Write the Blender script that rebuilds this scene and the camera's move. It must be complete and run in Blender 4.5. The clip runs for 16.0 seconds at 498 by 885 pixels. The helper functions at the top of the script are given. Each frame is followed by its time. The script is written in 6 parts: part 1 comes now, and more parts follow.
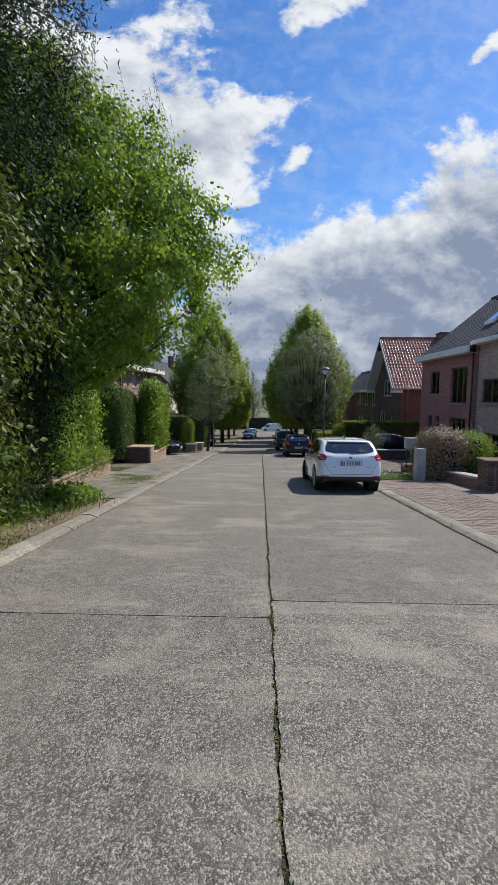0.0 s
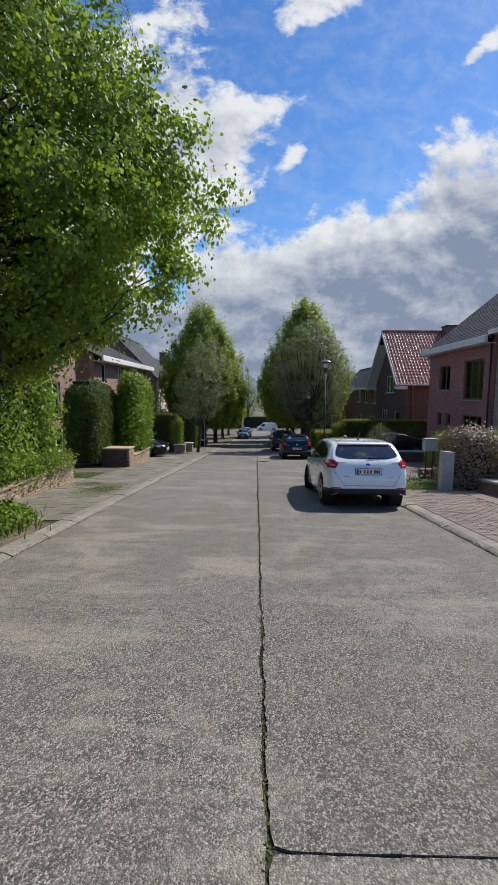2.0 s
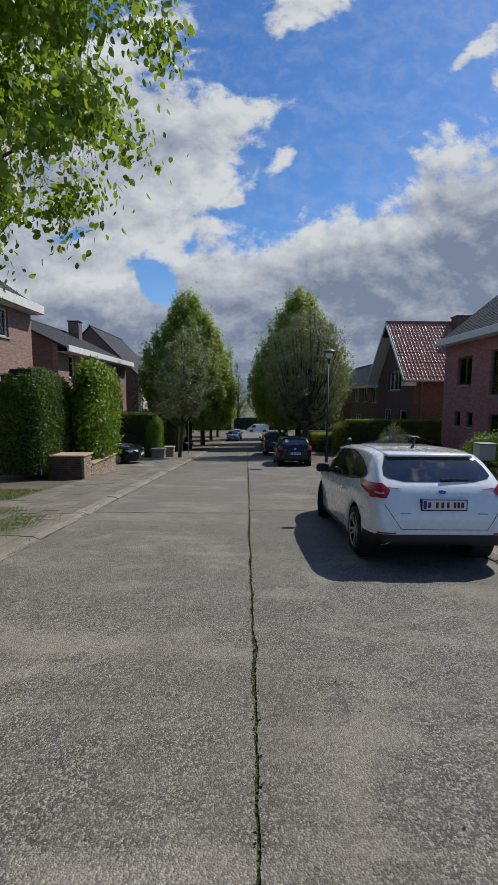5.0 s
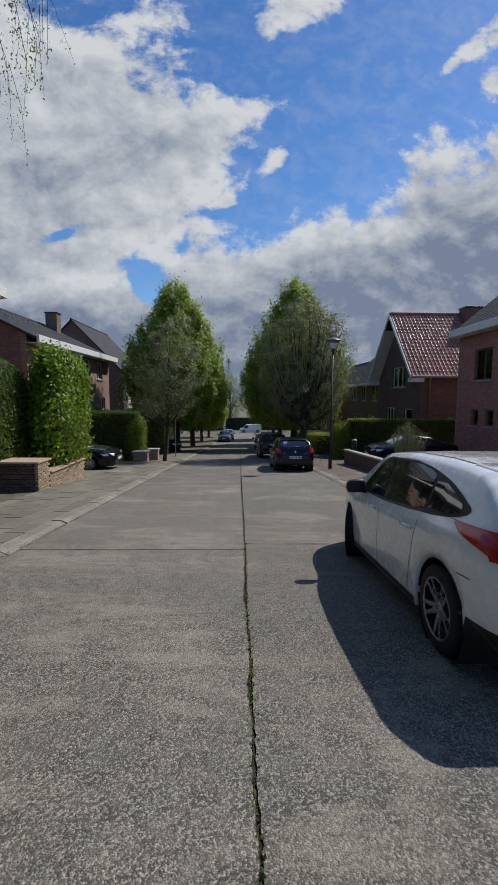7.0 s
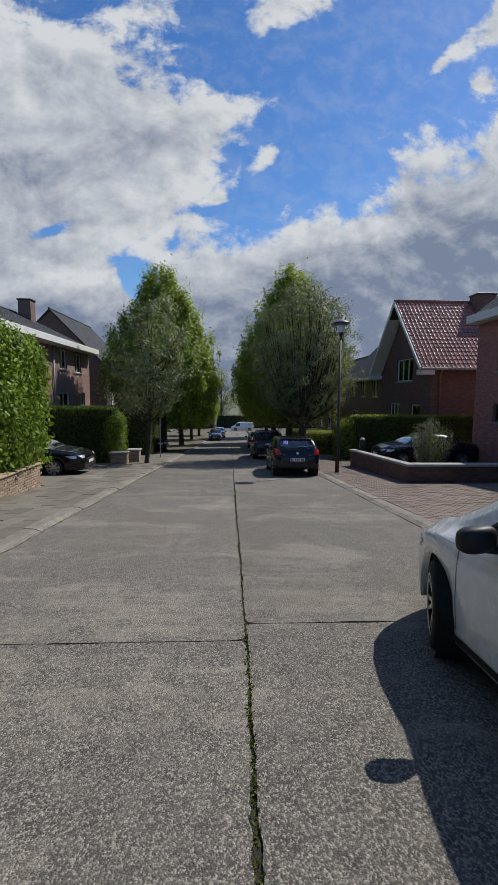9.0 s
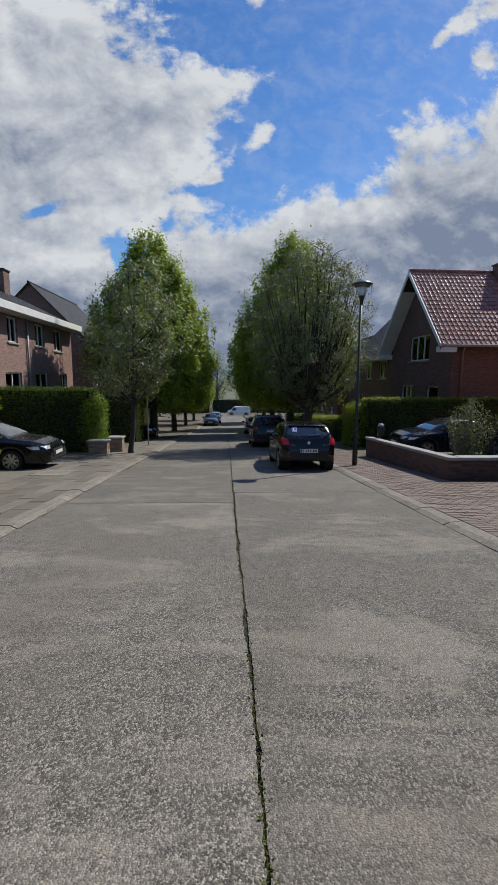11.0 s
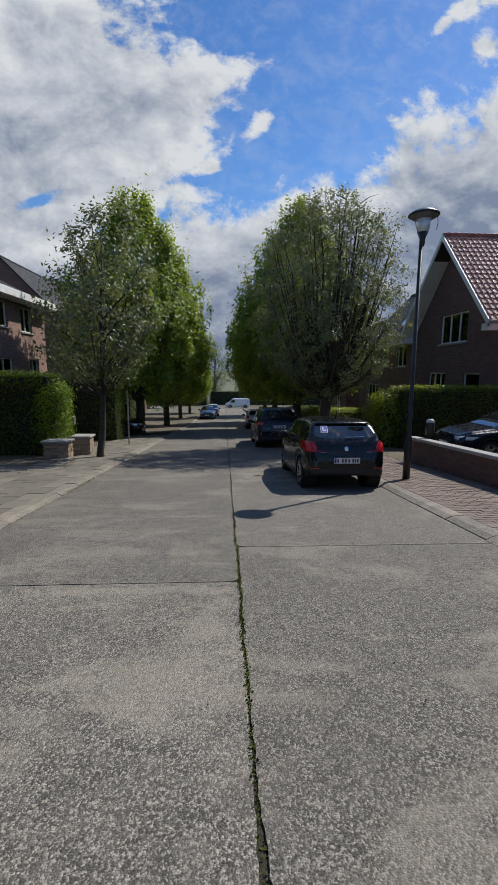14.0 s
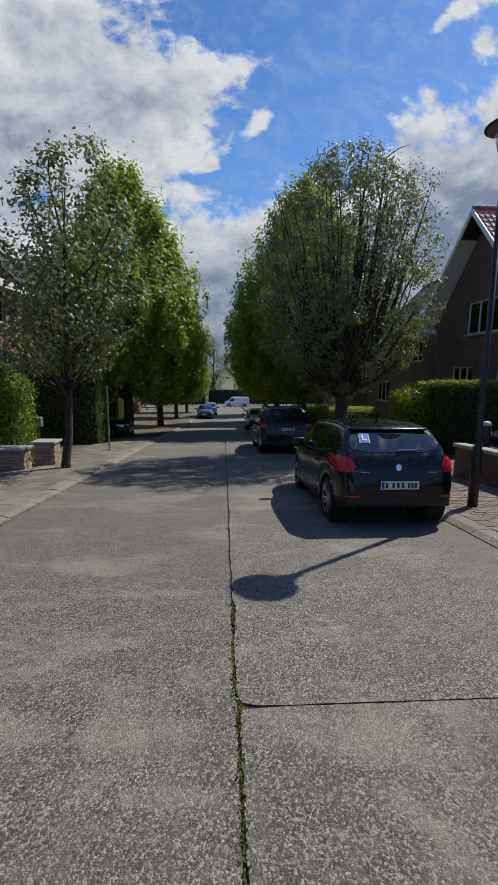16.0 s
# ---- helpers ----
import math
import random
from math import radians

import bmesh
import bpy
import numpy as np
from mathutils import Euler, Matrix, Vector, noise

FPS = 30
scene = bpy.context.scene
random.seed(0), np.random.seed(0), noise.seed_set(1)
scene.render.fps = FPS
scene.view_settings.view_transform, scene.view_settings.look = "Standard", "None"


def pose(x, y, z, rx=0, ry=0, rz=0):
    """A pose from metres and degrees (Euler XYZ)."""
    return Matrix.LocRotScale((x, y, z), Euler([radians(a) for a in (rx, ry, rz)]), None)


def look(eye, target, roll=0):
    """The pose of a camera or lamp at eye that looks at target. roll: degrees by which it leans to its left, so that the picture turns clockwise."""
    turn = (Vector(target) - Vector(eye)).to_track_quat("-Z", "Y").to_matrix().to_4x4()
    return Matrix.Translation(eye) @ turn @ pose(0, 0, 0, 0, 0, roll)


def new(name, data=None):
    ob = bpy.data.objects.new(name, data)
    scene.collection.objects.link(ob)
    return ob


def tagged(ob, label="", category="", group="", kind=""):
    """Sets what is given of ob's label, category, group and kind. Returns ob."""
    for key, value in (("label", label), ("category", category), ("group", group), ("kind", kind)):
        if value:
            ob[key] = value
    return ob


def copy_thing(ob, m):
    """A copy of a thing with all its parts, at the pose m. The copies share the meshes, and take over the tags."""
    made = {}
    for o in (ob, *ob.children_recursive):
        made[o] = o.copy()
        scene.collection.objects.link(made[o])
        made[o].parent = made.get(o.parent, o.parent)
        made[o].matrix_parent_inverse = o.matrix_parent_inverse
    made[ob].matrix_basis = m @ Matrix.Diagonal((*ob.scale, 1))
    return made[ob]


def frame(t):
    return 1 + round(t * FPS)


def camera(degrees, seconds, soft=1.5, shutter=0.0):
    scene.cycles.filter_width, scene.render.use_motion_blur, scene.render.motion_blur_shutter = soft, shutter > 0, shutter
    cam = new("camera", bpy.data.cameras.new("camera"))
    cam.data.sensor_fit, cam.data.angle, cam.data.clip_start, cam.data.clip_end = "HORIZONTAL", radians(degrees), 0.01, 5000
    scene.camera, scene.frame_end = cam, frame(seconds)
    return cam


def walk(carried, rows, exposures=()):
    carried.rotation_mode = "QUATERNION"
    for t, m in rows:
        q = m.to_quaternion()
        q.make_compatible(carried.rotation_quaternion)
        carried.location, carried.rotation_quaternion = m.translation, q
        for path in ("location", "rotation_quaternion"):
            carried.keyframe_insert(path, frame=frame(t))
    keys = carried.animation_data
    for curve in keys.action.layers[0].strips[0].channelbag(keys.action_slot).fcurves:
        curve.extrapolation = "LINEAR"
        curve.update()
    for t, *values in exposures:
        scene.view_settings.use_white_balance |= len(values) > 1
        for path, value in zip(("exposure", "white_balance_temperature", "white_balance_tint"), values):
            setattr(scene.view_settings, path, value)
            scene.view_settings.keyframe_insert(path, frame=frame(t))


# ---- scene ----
cam = camera(59.25, 16.0, 1.1)
PATH = [
    (0, (-0.108, 0.114, 1.643), (-0.378, 10.049, 0.536), 0.37),
    (0.7, (-0.084, 0.990, 1.571), (-0.319, 10.923, 0.442), 0.38),
    (1.5, (-0.064, 2.005, 1.488), (-0.261, 11.939, 0.355), 0.38),
    (2.5, (-0.050, 3.295, 1.381), (-0.177, 13.233, 0.276), 0.39),
    (3.5, (-0.046, 4.603, 1.273), (-0.091, 14.543, 0.184), 0.39),
    (4, (-0.048, 5.263, 1.219), (-0.059, 15.203, 0.119), 0.39),
    (6.3, (-0.075, 8.344, 0.963), (0.078, 18.286, -0.103), 0.41),
    (7, (-0.088, 9.293, 0.884), (0.141, 19.232, -0.191), 0.42),
    (8, (-0.107, 10.655, 0.770), (0.224, 20.591, -0.313), 0.42),
    (9, (-0.125, 12.025, 0.655), (0.302, 21.953, -0.464), 0.43),
    (11.3, (-0.155, 15.193, 0.389), (0.368, 25.065, -1.119), 0.45),
    (12.5, (-0.156, 16.855, 0.249), (0.371, 26.714, -1.340), 0.46),
    (13.5, (-0.148, 18.244, 0.131), (0.406, 28.095, -1.499), 0.47),
    (14.5, (-0.128, 19.636, 0.013), (0.433, 29.485, -1.626), 0.48),
    (15.2, (-0.106, 20.614, -0.070), (0.473, 30.459, -1.727), 0.49),
    (16, (-0.071, 21.734, -0.165), (0.505, 31.578, -1.826), 0.50),
]
EXPOSURES = [(0.0, 0.20, 6450, 8), (1.5, 0.09, 6450, 8), (3.0, 0.18, 6450, 8), (4.0, -0.06, 6400, 8), (6.5, -0.25, 6400, 8), (9.0, -0.20, 6400, 8), (16.0, -0.10, 6400, 8)]
walk(cam, [(t, look(eye, target, roll)) for t, eye, target, roll in PATH], EXPOSURES)

SLOPE = 0.084


def g(y):
    """Height of the road: it runs downhill, less steeply past 60 m, and levels out at the cross street."""
    if y < 60:
        return -SLOPE * y
    if y < 112:
        return -SLOPE * 60 - 0.053 * (y - 60)
    return -SLOPE * 60 - 0.053 * 52


def tilt_at(y):
    return -math.degrees(math.atan(SLOPE if y < 60 else 0.053))


# ---- sky, clouds and sun ----
SUN_WAY = Vector((3.63, 2.86, 5.35)).normalized()
world = bpy.data.worlds.new("sky")
scene.world = world
world.use_nodes = True
wt = world.node_tree
wt.nodes.clear()


def wn(kind, **sets):
    n = wt.nodes.new(kind)
    for k, v in sets.items():
        if k == "op":
            n.operation = v
        else:
            n.inputs[int(k[1:])].default_value = v
    return n


def wmath(op, a, b=None, c=None, clamp=False):
    n = wt.nodes.new("ShaderNodeMath")
    n.operation, n.use_clamp = op, clamp
    for i, v in enumerate((a, b, c)):
        if v is None:
            continue
        if isinstance(v, (int, float)):
            n.inputs[i].default_value = v
        else:
            wt.links.new(v, n.inputs[i])
    return n.outputs[0]


def wmix(f, a, b):
    n = wt.nodes.new("ShaderNodeMix")
    n.data_type = "RGBA"
    for i, v in ((0, f), (6, a), (7, b)):
        if isinstance(v, (int, float)):
            n.inputs[i].default_value = v
        elif isinstance(v, tuple):
            n.inputs[i].default_value = (*v, 1)
        else:
            wt.links.new(v, n.inputs[i])
    return n.outputs[2]


def wnoise(vec, scale, detail, rough, dist=0.0):
    n = wt.nodes.new("ShaderNodeTexNoise")
    n.inputs["Scale"].default_value, n.inputs["Detail"].default_value = scale, detail
    n.inputs["Roughness"].default_value, n.inputs["Distortion"].default_value = rough, dist
    wt.links.new(vec, n.inputs["Vector"])
    return n.outputs["Fac"]


def wramp(v, lo, hi):
    n = wt.nodes.new("ShaderNodeMapRange")
    n.interpolation_type = "SMOOTHSTEP"
    n.inputs[1].default_value, n.inputs[2].default_value = lo, hi
    wt.links.new(v, n.inputs[0])
    return n.outputs[0]


nishita = wt.nodes.new("ShaderNodeTexSky")
nishita.sky_type, nishita.sun_disc = "NISHITA", False
nishita.sun_elevation, nishita.sun_rotation = radians(49), radians(51.8)
nishita.air_density, nishita.dust_density, nishita.ozone_density = 1.0, 0.2, 2.0
coord = wt.nodes.new("ShaderNodeTexCoord").outputs["Generated"]
split = wt.nodes.new("ShaderNodeSeparateXYZ")
wt.links.new(coord, split.inputs[0])
dx, dy, dz = split.outputs
ahead = wmath("MAXIMUM", dy, 0.25)
cu, cv = wmath("DIVIDE", dx, ahead), wmath("DIVIDE", dz, ahead)
flat = wt.nodes.new("ShaderNodeCombineXYZ")
wt.links.new(cu, flat.inputs[0])
wt.links.new(wmath("MULTIPLY", cv, 1.35), flat.inputs[1])
wt.links.new(wmath("MULTIPLY", dy, 0.6), flat.inputs[2])
plane = flat.outputs[0]
billow = wnoise(plane, 5.5, 9.0, 0.62, 0.15)
lumps = wnoise(plane, 2.2, 4.0, 0.5)


def blob(u0, v0, ru, rv, w, lean=0.0):
    """A soft patch of sky round (u0, v0): positive adds cloud, negative opens the blue."""
    du, dv = wmath("SUBTRACT", cu, u0), wmath("SUBTRACT", cv, v0)
    if lean:
        dv = wmath("SUBTRACT", dv, wmath("MULTIPLY", du, lean))
    a, b = wmath("DIVIDE", du, ru), wmath("DIVIDE", dv, rv)
    q = wmath("ADD", wmath("MULTIPLY", a, a), wmath("MULTIPLY", b, b))
    return wmath("MULTIPLY", wmath("EXPONENT", wmath("MULTIPLY", q, -1.0)), w)




def edge(p, q, inside):
    """How far a direction lies inside the line from p to q."""
    nx, ny = q[1] - p[1], p[0] - q[0]
    ln = math.hypot(nx, ny)
    nx, ny = nx / ln, ny / ln
    if (inside[0] - p[0]) * nx + (inside[1] - p[1]) * ny < 0:
        nx, ny = -nx, -ny
    return wmath("ADD", wmath("MULTIPLY", cu, nx), wmath("MULTIPLY_ADD", cv, ny, -(p[0] * nx + p[1] * ny)))


wisps = wnoise(plane, 19.0, 6.0, 0.65, 0.3)
front = wramp(dy, 0.25, 0.6)
west_bank = wmath("MINIMUM", edge((-0.354, 0.811), (0.048, 0.602), (-0.4, 0.4)), edge((0.048, 0.602), (-0.05, 0.37), (-0.4, 0.4)))
east_bank = wmath("MINIMUM", edge((0.27, 0.40), (0.343, 0.521), (0.6, 0.4)), edge((0.343, 0.521), (0.577, 0.62), (0.6, 0.4)))
low_bank = wmath("MAXIMUM", east_bank, edge((-0.133, 0.372), (0.285, 0.418), (0.0, 0.1)))
bank = wmath("MINIMUM", wmath("MAXIMUM", wmath("MAXIMUM", west_bank, low_bank), -0.11), 0.15)
cover = wmath("ADD", wmath("MULTIPLY", bank, front), wmath("MULTIPLY", wmath("SUBTRACT", 1.0, front), -0.03))
cover = wmath("ADD", cover, wmath("ADD", wmath("MULTIPLY", wmath("SUBTRACT", billow, 0.5), 0.42), wmath("MULTIPLY", wmath("SUBTRACT", wisps, 0.5), 0.18)))
for patch in (
    (-0.385, 0.341, 0.06, 0.018, -0.19, 0.3),
    (-0.205, 0.245, 0.045, 0.05, -0.27, -0.6),
    (-0.075, 0.392, 0.05, 0.012, -0.06, 0.1),
    (0.08, 0.504, 0.036, 0.030, 0.17, 0.5),
    (-0.029, 0.417, 0.018, 0.013, 0.13),
    (0.12, 0.80, 0.14, 0.050, 0.17, 0.15),
    (0.055, 0.735, 0.035, 0.03, 0.09),
    (0.52, 0.755, 0.10, 0.048, 0.20, 0.5),
    (0.44, 0.69, 0.035, 0.02, 0.11, 0.8),
    (0.535, 0.665, 0.035, 0.022, 0.13),
    (0.60, 0.82, 0.06, 0.05, 0.12),
    (-0.17, 0.79, 0.09, 0.035, 0.10),
):
    cover = wmath("ADD", cover, blob(*patch))
mask = wmath("MAXIMUM", wramp(cover, -0.012, 0.065), wmath("MULTIPLY", wramp(wmath("ADD", wisps, wmath("MULTIPLY", lumps, 0.5)), 0.62, 1.0), 0.15))
rolls = wmath("SUBTRACT", lumps, 0.5)
grey_low = wmath("MULTIPLY", wramp(wmath("MULTIPLY_ADD", rolls, 0.24, low_bank), 0.02, 0.18), wmath("MULTIPLY_ADD", wramp(cv, 0.58, 0.34), 0.55, 0.45))
grey_west = wmath("MULTIPLY", wramp(wmath("MULTIPLY_ADD", rolls, 0.7, west_bank), 0.04, 0.36), 0.55)
shade = wmath("MAXIMUM", grey_low, grey_west)
shift = wt.nodes.new("ShaderNodeVectorMath")
shift.operation = "ADD"
shift.inputs[1].default_value = (0.018, 0.040, 0.0)
wt.links.new(plane, shift.inputs[0])
relief = wmath("SUBTRACT", billow, wnoise(shift.outputs[0], 5.5, 9.0, 0.62, 0.15))
shade = wmath("SUBTRACT", wmath("MULTIPLY_ADD", shade, 0.86, 0.06), wmath("MULTIPLY", relief, 2.3), None, True)
cloud = wmix(shade, (9.6, 9.8, 10.2), (2.8, 3.4, 4.8))
tint = wt.nodes.new("ShaderNodeHueSaturation")
tint.inputs["Hue"].default_value, tint.inputs["Saturation"].default_value, tint.inputs["Value"].default_value = 0.508, 1.30, 1.78
wt.links.new(nishita.outputs[0], tint.inputs["Color"])
sky_colour = wmix(mask, tint.outputs[0], cloud)
back = wt.nodes.new("ShaderNodeBackground")
back.inputs[1].default_value = 0.078
wt.links.new(sky_colour, back.inputs[0])
wo = wt.nodes.new("ShaderNodeOutputWorld")
wt.links.new(back.outputs[0], wo.inputs[0])
sun = new("sun", bpy.data.lights.new("sun", "SUN"))
sun.data.energy, sun.data.angle, sun.data.color = 5.0, radians(0.5), (1.0, 0.95, 0.87)
sun.matrix_world = look(SUN_WAY * 60, (0, 0, 0))

# ---- materials ----


class Nodes:
    """A small helper for building node materials."""

    def __init__(self, name, rough=0.8, metal=0.0, spec=0.5):
        self.m = bpy.data.materials.new(name)
        self.m.use_nodes = True
        self.t = self.m.node_tree
        self.b = self.t.nodes["Principled BSDF"]
        self.b.inputs["Roughness"].default_value = rough
        self.b.inputs["Metallic"].default_value = metal
        self.b.inputs["Specular IOR Level"].default_value = spec
        self.co = self.t.nodes.new("ShaderNodeTexCoord").outputs["Object"]

    def put(self, v, socket):
        if isinstance(v, (int, float)):
            socket.default_value = v
        elif isinstance(v, tuple):
            socket.default_value = (*v, 1) if len(v) == 3 and socket.type == "RGBA" else v
        else:
            self.t.links.new(v, socket)

    def place(self):
        return self.t.nodes.new("ShaderNodeNewGeometry").outputs["Position"]

    def noise(self, scale, detail=4.0, rough=0.55, vec=None, dist=0.0):
        n = self.t.nodes.new("ShaderNodeTexNoise")
        n.inputs["Scale"].default_value, n.inputs["Detail"].default_value = scale, detail
        n.inputs["Roughness"].default_value, n.inputs["Distortion"].default_value = rough, dist
        self.t.links.new(vec or self.co, n.inputs["Vector"])
        return n.outputs["Fac"]

    def cells(self, scale, vec=None, out="Distance", feature="F1"):
        n = self.t.nodes.new("ShaderNodeTexVoronoi")
        n.feature = feature
        n.inputs["Scale"].default_value = scale
        self.t.links.new(vec or self.co, n.inputs["Vector"])
        return n.outputs[out]

    def math(self, op, a, b=0.0, c=0.0, clamp=False):
        n = self.t.nodes.new("ShaderNodeMath")
        n.operation, n.use_clamp = op, clamp
        for i, v in enumerate((a, b, c)):
            self.put(v, n.inputs[i])
        return n.outputs[0]

    def ramp(self, v, lo, hi, a=0.0, b=1.0):
        n = self.t.nodes.new("ShaderNodeMapRange")
        n.interpolation_type = "SMOOTHSTEP"
        for i, q in enumerate((v, lo, hi, a, b)):
            self.put(q, n.inputs[i])
        return n.outputs[0]

    def mix(self, f, a, b, kind="MIX"):
        n = self.t.nodes.new("ShaderNodeMix")
        n.data_type, n.blend_type = "RGBA", kind
        self.put(f, n.inputs[0])
        self.put(a, n.inputs[6])
        self.put(b, n.inputs[7])
        return n.outputs[2]

    def stretch(self, sx, sy, sz, vec=None):
        n = self.t.nodes.new("ShaderNodeVectorMath")
        n.operation = "MULTIPLY"
        self.t.links.new(vec or self.co, n.inputs[0])
        n.inputs[1].default_value = (sx, sy, sz)
        return n.outputs[0]

    def bump(self, height, strength, distance):
        n = self.t.nodes.new("ShaderNodeBump")
        n.inputs["Strength"].default_value, n.inputs["Distance"].default_value = strength, distance
        self.t.links.new(height, n.inputs["Height"])
        self.t.links.new(n.outputs[0], self.b.inputs["Normal"])
        return self

    def colour(self, v):
        self.put(v, self.b.inputs["Base Color"])
        return self

    def rough(self, v):
        self.put(v, self.b.inputs["Roughness"])
        return self


def plain(name, c, rough=0.6, metal=0.0, vary=0.25, scale=12.0, bump=0.0, spec=0.5, coat=0.0):
    """Paint, plastic, metal or stone: one colour with wear at two scales."""
    n = Nodes(name, rough, metal, spec)
    dark = tuple(v * (1 - vary) for v in c)
    lite = tuple(min(1, v * (1 + vary * 0.6)) for v in c)
    f = n.math("ADD", n.math("MULTIPLY", n.noise(scale * 0.25, 3), 0.6), n.math("MULTIPLY", n.noise(scale * 4, 5), 0.4))
    n.colour(n.mix(n.ramp(f, 0.3, 0.7), dark, lite))
    n.rough(n.ramp(n.noise(scale), 0.3, 0.7, max(0.02, rough - 0.08), min(1, rough + 0.08)))
    if bump:
        n.bump(n.noise(scale * 6, 6), bump, 0.01)
    if coat:
        n.b.inputs["Coat Weight"].default_value, n.b.inputs["Coat Roughness"].default_value = coat, 0.03
    return n.m


def concrete(name, c, coarse=1.0):
    """Weathered road concrete with exposed aggregate, paler worn patches and brown stains."""
    n = Nodes(name, 0.85)
    p = n.place()
    grain = n.cells(105.0, p, "Color")
    grey = n.t.nodes.new("ShaderNodeRGBToBW")
    n.t.links.new(grain, grey.inputs[0])
    stones = n.cells(105.0, p)
    fine = n.noise(62, 5, 0.72, p)
    mid = n.noise(9, 5, 0.6, p)
    wide = n.noise(0.85, 8, 0.7, n.stretch(0.8, 1.0, 1.0, p), 0.6)
    streak = n.noise(1.0, 8, 0.72, n.stretch(0.35, 2.3, 1.0, p), 0.5)
    blotch = n.noise(0.33, 3, 0.5, n.stretch(1.3, 0.6, 1.0, p))
    worn = n.ramp(n.math("ADD", n.math("MULTIPLY", wide, 0.6), n.math("MULTIPLY", streak, 0.4)), 0.49, 0.60)
    a = n.mix(n.ramp(grey.outputs[0], 0.15, 0.85), tuple(v * 0.30 for v in c), tuple(v * 1.8 for v in c))
    pits = n.math("MULTIPLY", n.ramp(fine, 0.47, 0.55), n.math("SUBTRACT", 0.92, n.math("MULTIPLY", worn, 0.45)))
    a = n.mix(n.math("MULTIPLY", pits, coarse), a, tuple(v * 0.27 for v in c))
    a = n.mix(n.math("MULTIPLY", n.ramp(mid, 0.42, 0.62), 0.20), a, tuple(v * 1.4 for v in c))
    a = n.mix(n.math("MULTIPLY", n.ramp(n.noise(3.2, 6, 0.65, n.stretch(1.0, 0.5, 1.0, p)), 0.45, 0.65), 0.28), a, tuple(v * 0.58 for v in c))
    a = n.mix(n.math("MULTIPLY", worn, 0.38), a, (c[0] * 1.62, c[1] * 1.56, c[2] * 1.46))
    a = n.mix(n.math("MULTIPLY", n.ramp(blotch, 0.5, 0.68), 0.40), a, (c[0] * 0.70, c[1] * 0.66, c[2] * 0.58))
    n.colour(a)
    rnd = n.t.nodes.new("ShaderNodeObjectInfo").outputs["Random"]
    tone = n.t.nodes.new("ShaderNodeHueSaturation")
    n.put(n.ramp(rnd, 0.0, 1.0, 0.93, 1.07), tone.inputs["Value"])
    n.t.links.new(a, tone.inputs["Color"])
    n.colour(tone.outputs[0])
    h = n.math("SUBTRACT", n.math("MULTIPLY", fine, 0.5), n.math("MULTIPLY", stones, 0.9))
    n.bump(h, 0.8 * coarse, 0.008)
    return n.m


def brickwork(name, c, mortar, u=0.22, v=0.072, grime=0.35):
    """Coursed brick for walls seen from afar; runs along x and y walls alike."""
    n = Nodes(name, 0.88)
    p = n.place()
    s = n.t.nodes.new("ShaderNodeSeparateXYZ")
    n.t.links.new(p, s.inputs[0])
    comb = n.t.nodes.new("ShaderNodeCombineXYZ")
    n.t.links.new(n.math("ADD", s.outputs[0], s.outputs[1]), comb.inputs[0])
    n.t.links.new(s.outputs[2], comb.inputs[1])
    b = n.t.nodes.new("ShaderNodeTexBrick")
    b.inputs["Scale"].default_value, b.inputs["Brick Width"].default_value, b.inputs["Row Height"].default_value = 1.0, u, v
    b.inputs["Mortar Size"].default_value, b.inputs["Mortar Smooth"].default_value, b.inputs["Bias"].default_value = 0.006, 0.3, 0.0
    b.inputs["Color1"].default_value = (*[q * 0.72 for q in c], 1)
    b.inputs["Color2"].default_value = (*[q * 1.22 for q in c], 1)
    b.inputs["Mortar"].default_value = (*mortar, 1)
    n.t.links.new(comb.outputs[0], b.inputs["Vector"])
    a = n.mix(n.math("MULTIPLY", n.ramp(n.noise(0.6, 4, 0.6, p), 0.42, 0.7), grime), b.outputs["Color"], tuple(q * 0.55 for q in c))
    a = n.mix(n.math("MULTIPLY", n.ramp(n.noise(28, 4, 0.6, p), 0.4, 0.7), 0.3), a, tuple(min(1, q * 1.35) for q in c))
    n.colour(a)
    n.bump(n.math("SUBTRACT", n.math("MULTIPLY", n.noise(45, 4, 0.6, p), 0.3), b.outputs["Fac"]), 0.7, 0.008)
    return n.m


def piece_mat(name, c, spread=0.3, rough=0.88, hue=0.02, scale=30.0):
    """For bricks, pavers and tiles that are objects of their own: each has its own tone."""
    n = Nodes(name, rough)
    rnd = n.t.nodes.new("ShaderNodeObjectInfo").outputs["Random"]
    isl = n.t.nodes.new("ShaderNodeNewGeometry").outputs["Random Per Island"]
    r = n.math("FRACT", n.math("ADD", rnd, isl))
    a = n.mix(r, tuple(v * (1 - spread) for v in c), tuple(v * (1 + spread) for v in c))
    p = n.place()
    a = n.mix(n.math("MULTIPLY", n.ramp(n.noise(scale, 5, 0.65, p), 0.4, 0.7), 0.4), a, tuple(v * 0.6 for v in c))
    a = n.mix(n.math("MULTIPLY", n.ramp(n.noise(0.8, 4, 0.6, p), 0.45, 0.7), 0.4), a, (c[0] * 0.6, c[1] * 0.62, c[2] * 0.55))
    n.colour(a)
    n.bump(n.noise(scale * 2, 5, 0.6, p), 0.5, 0.006)
    return n.m


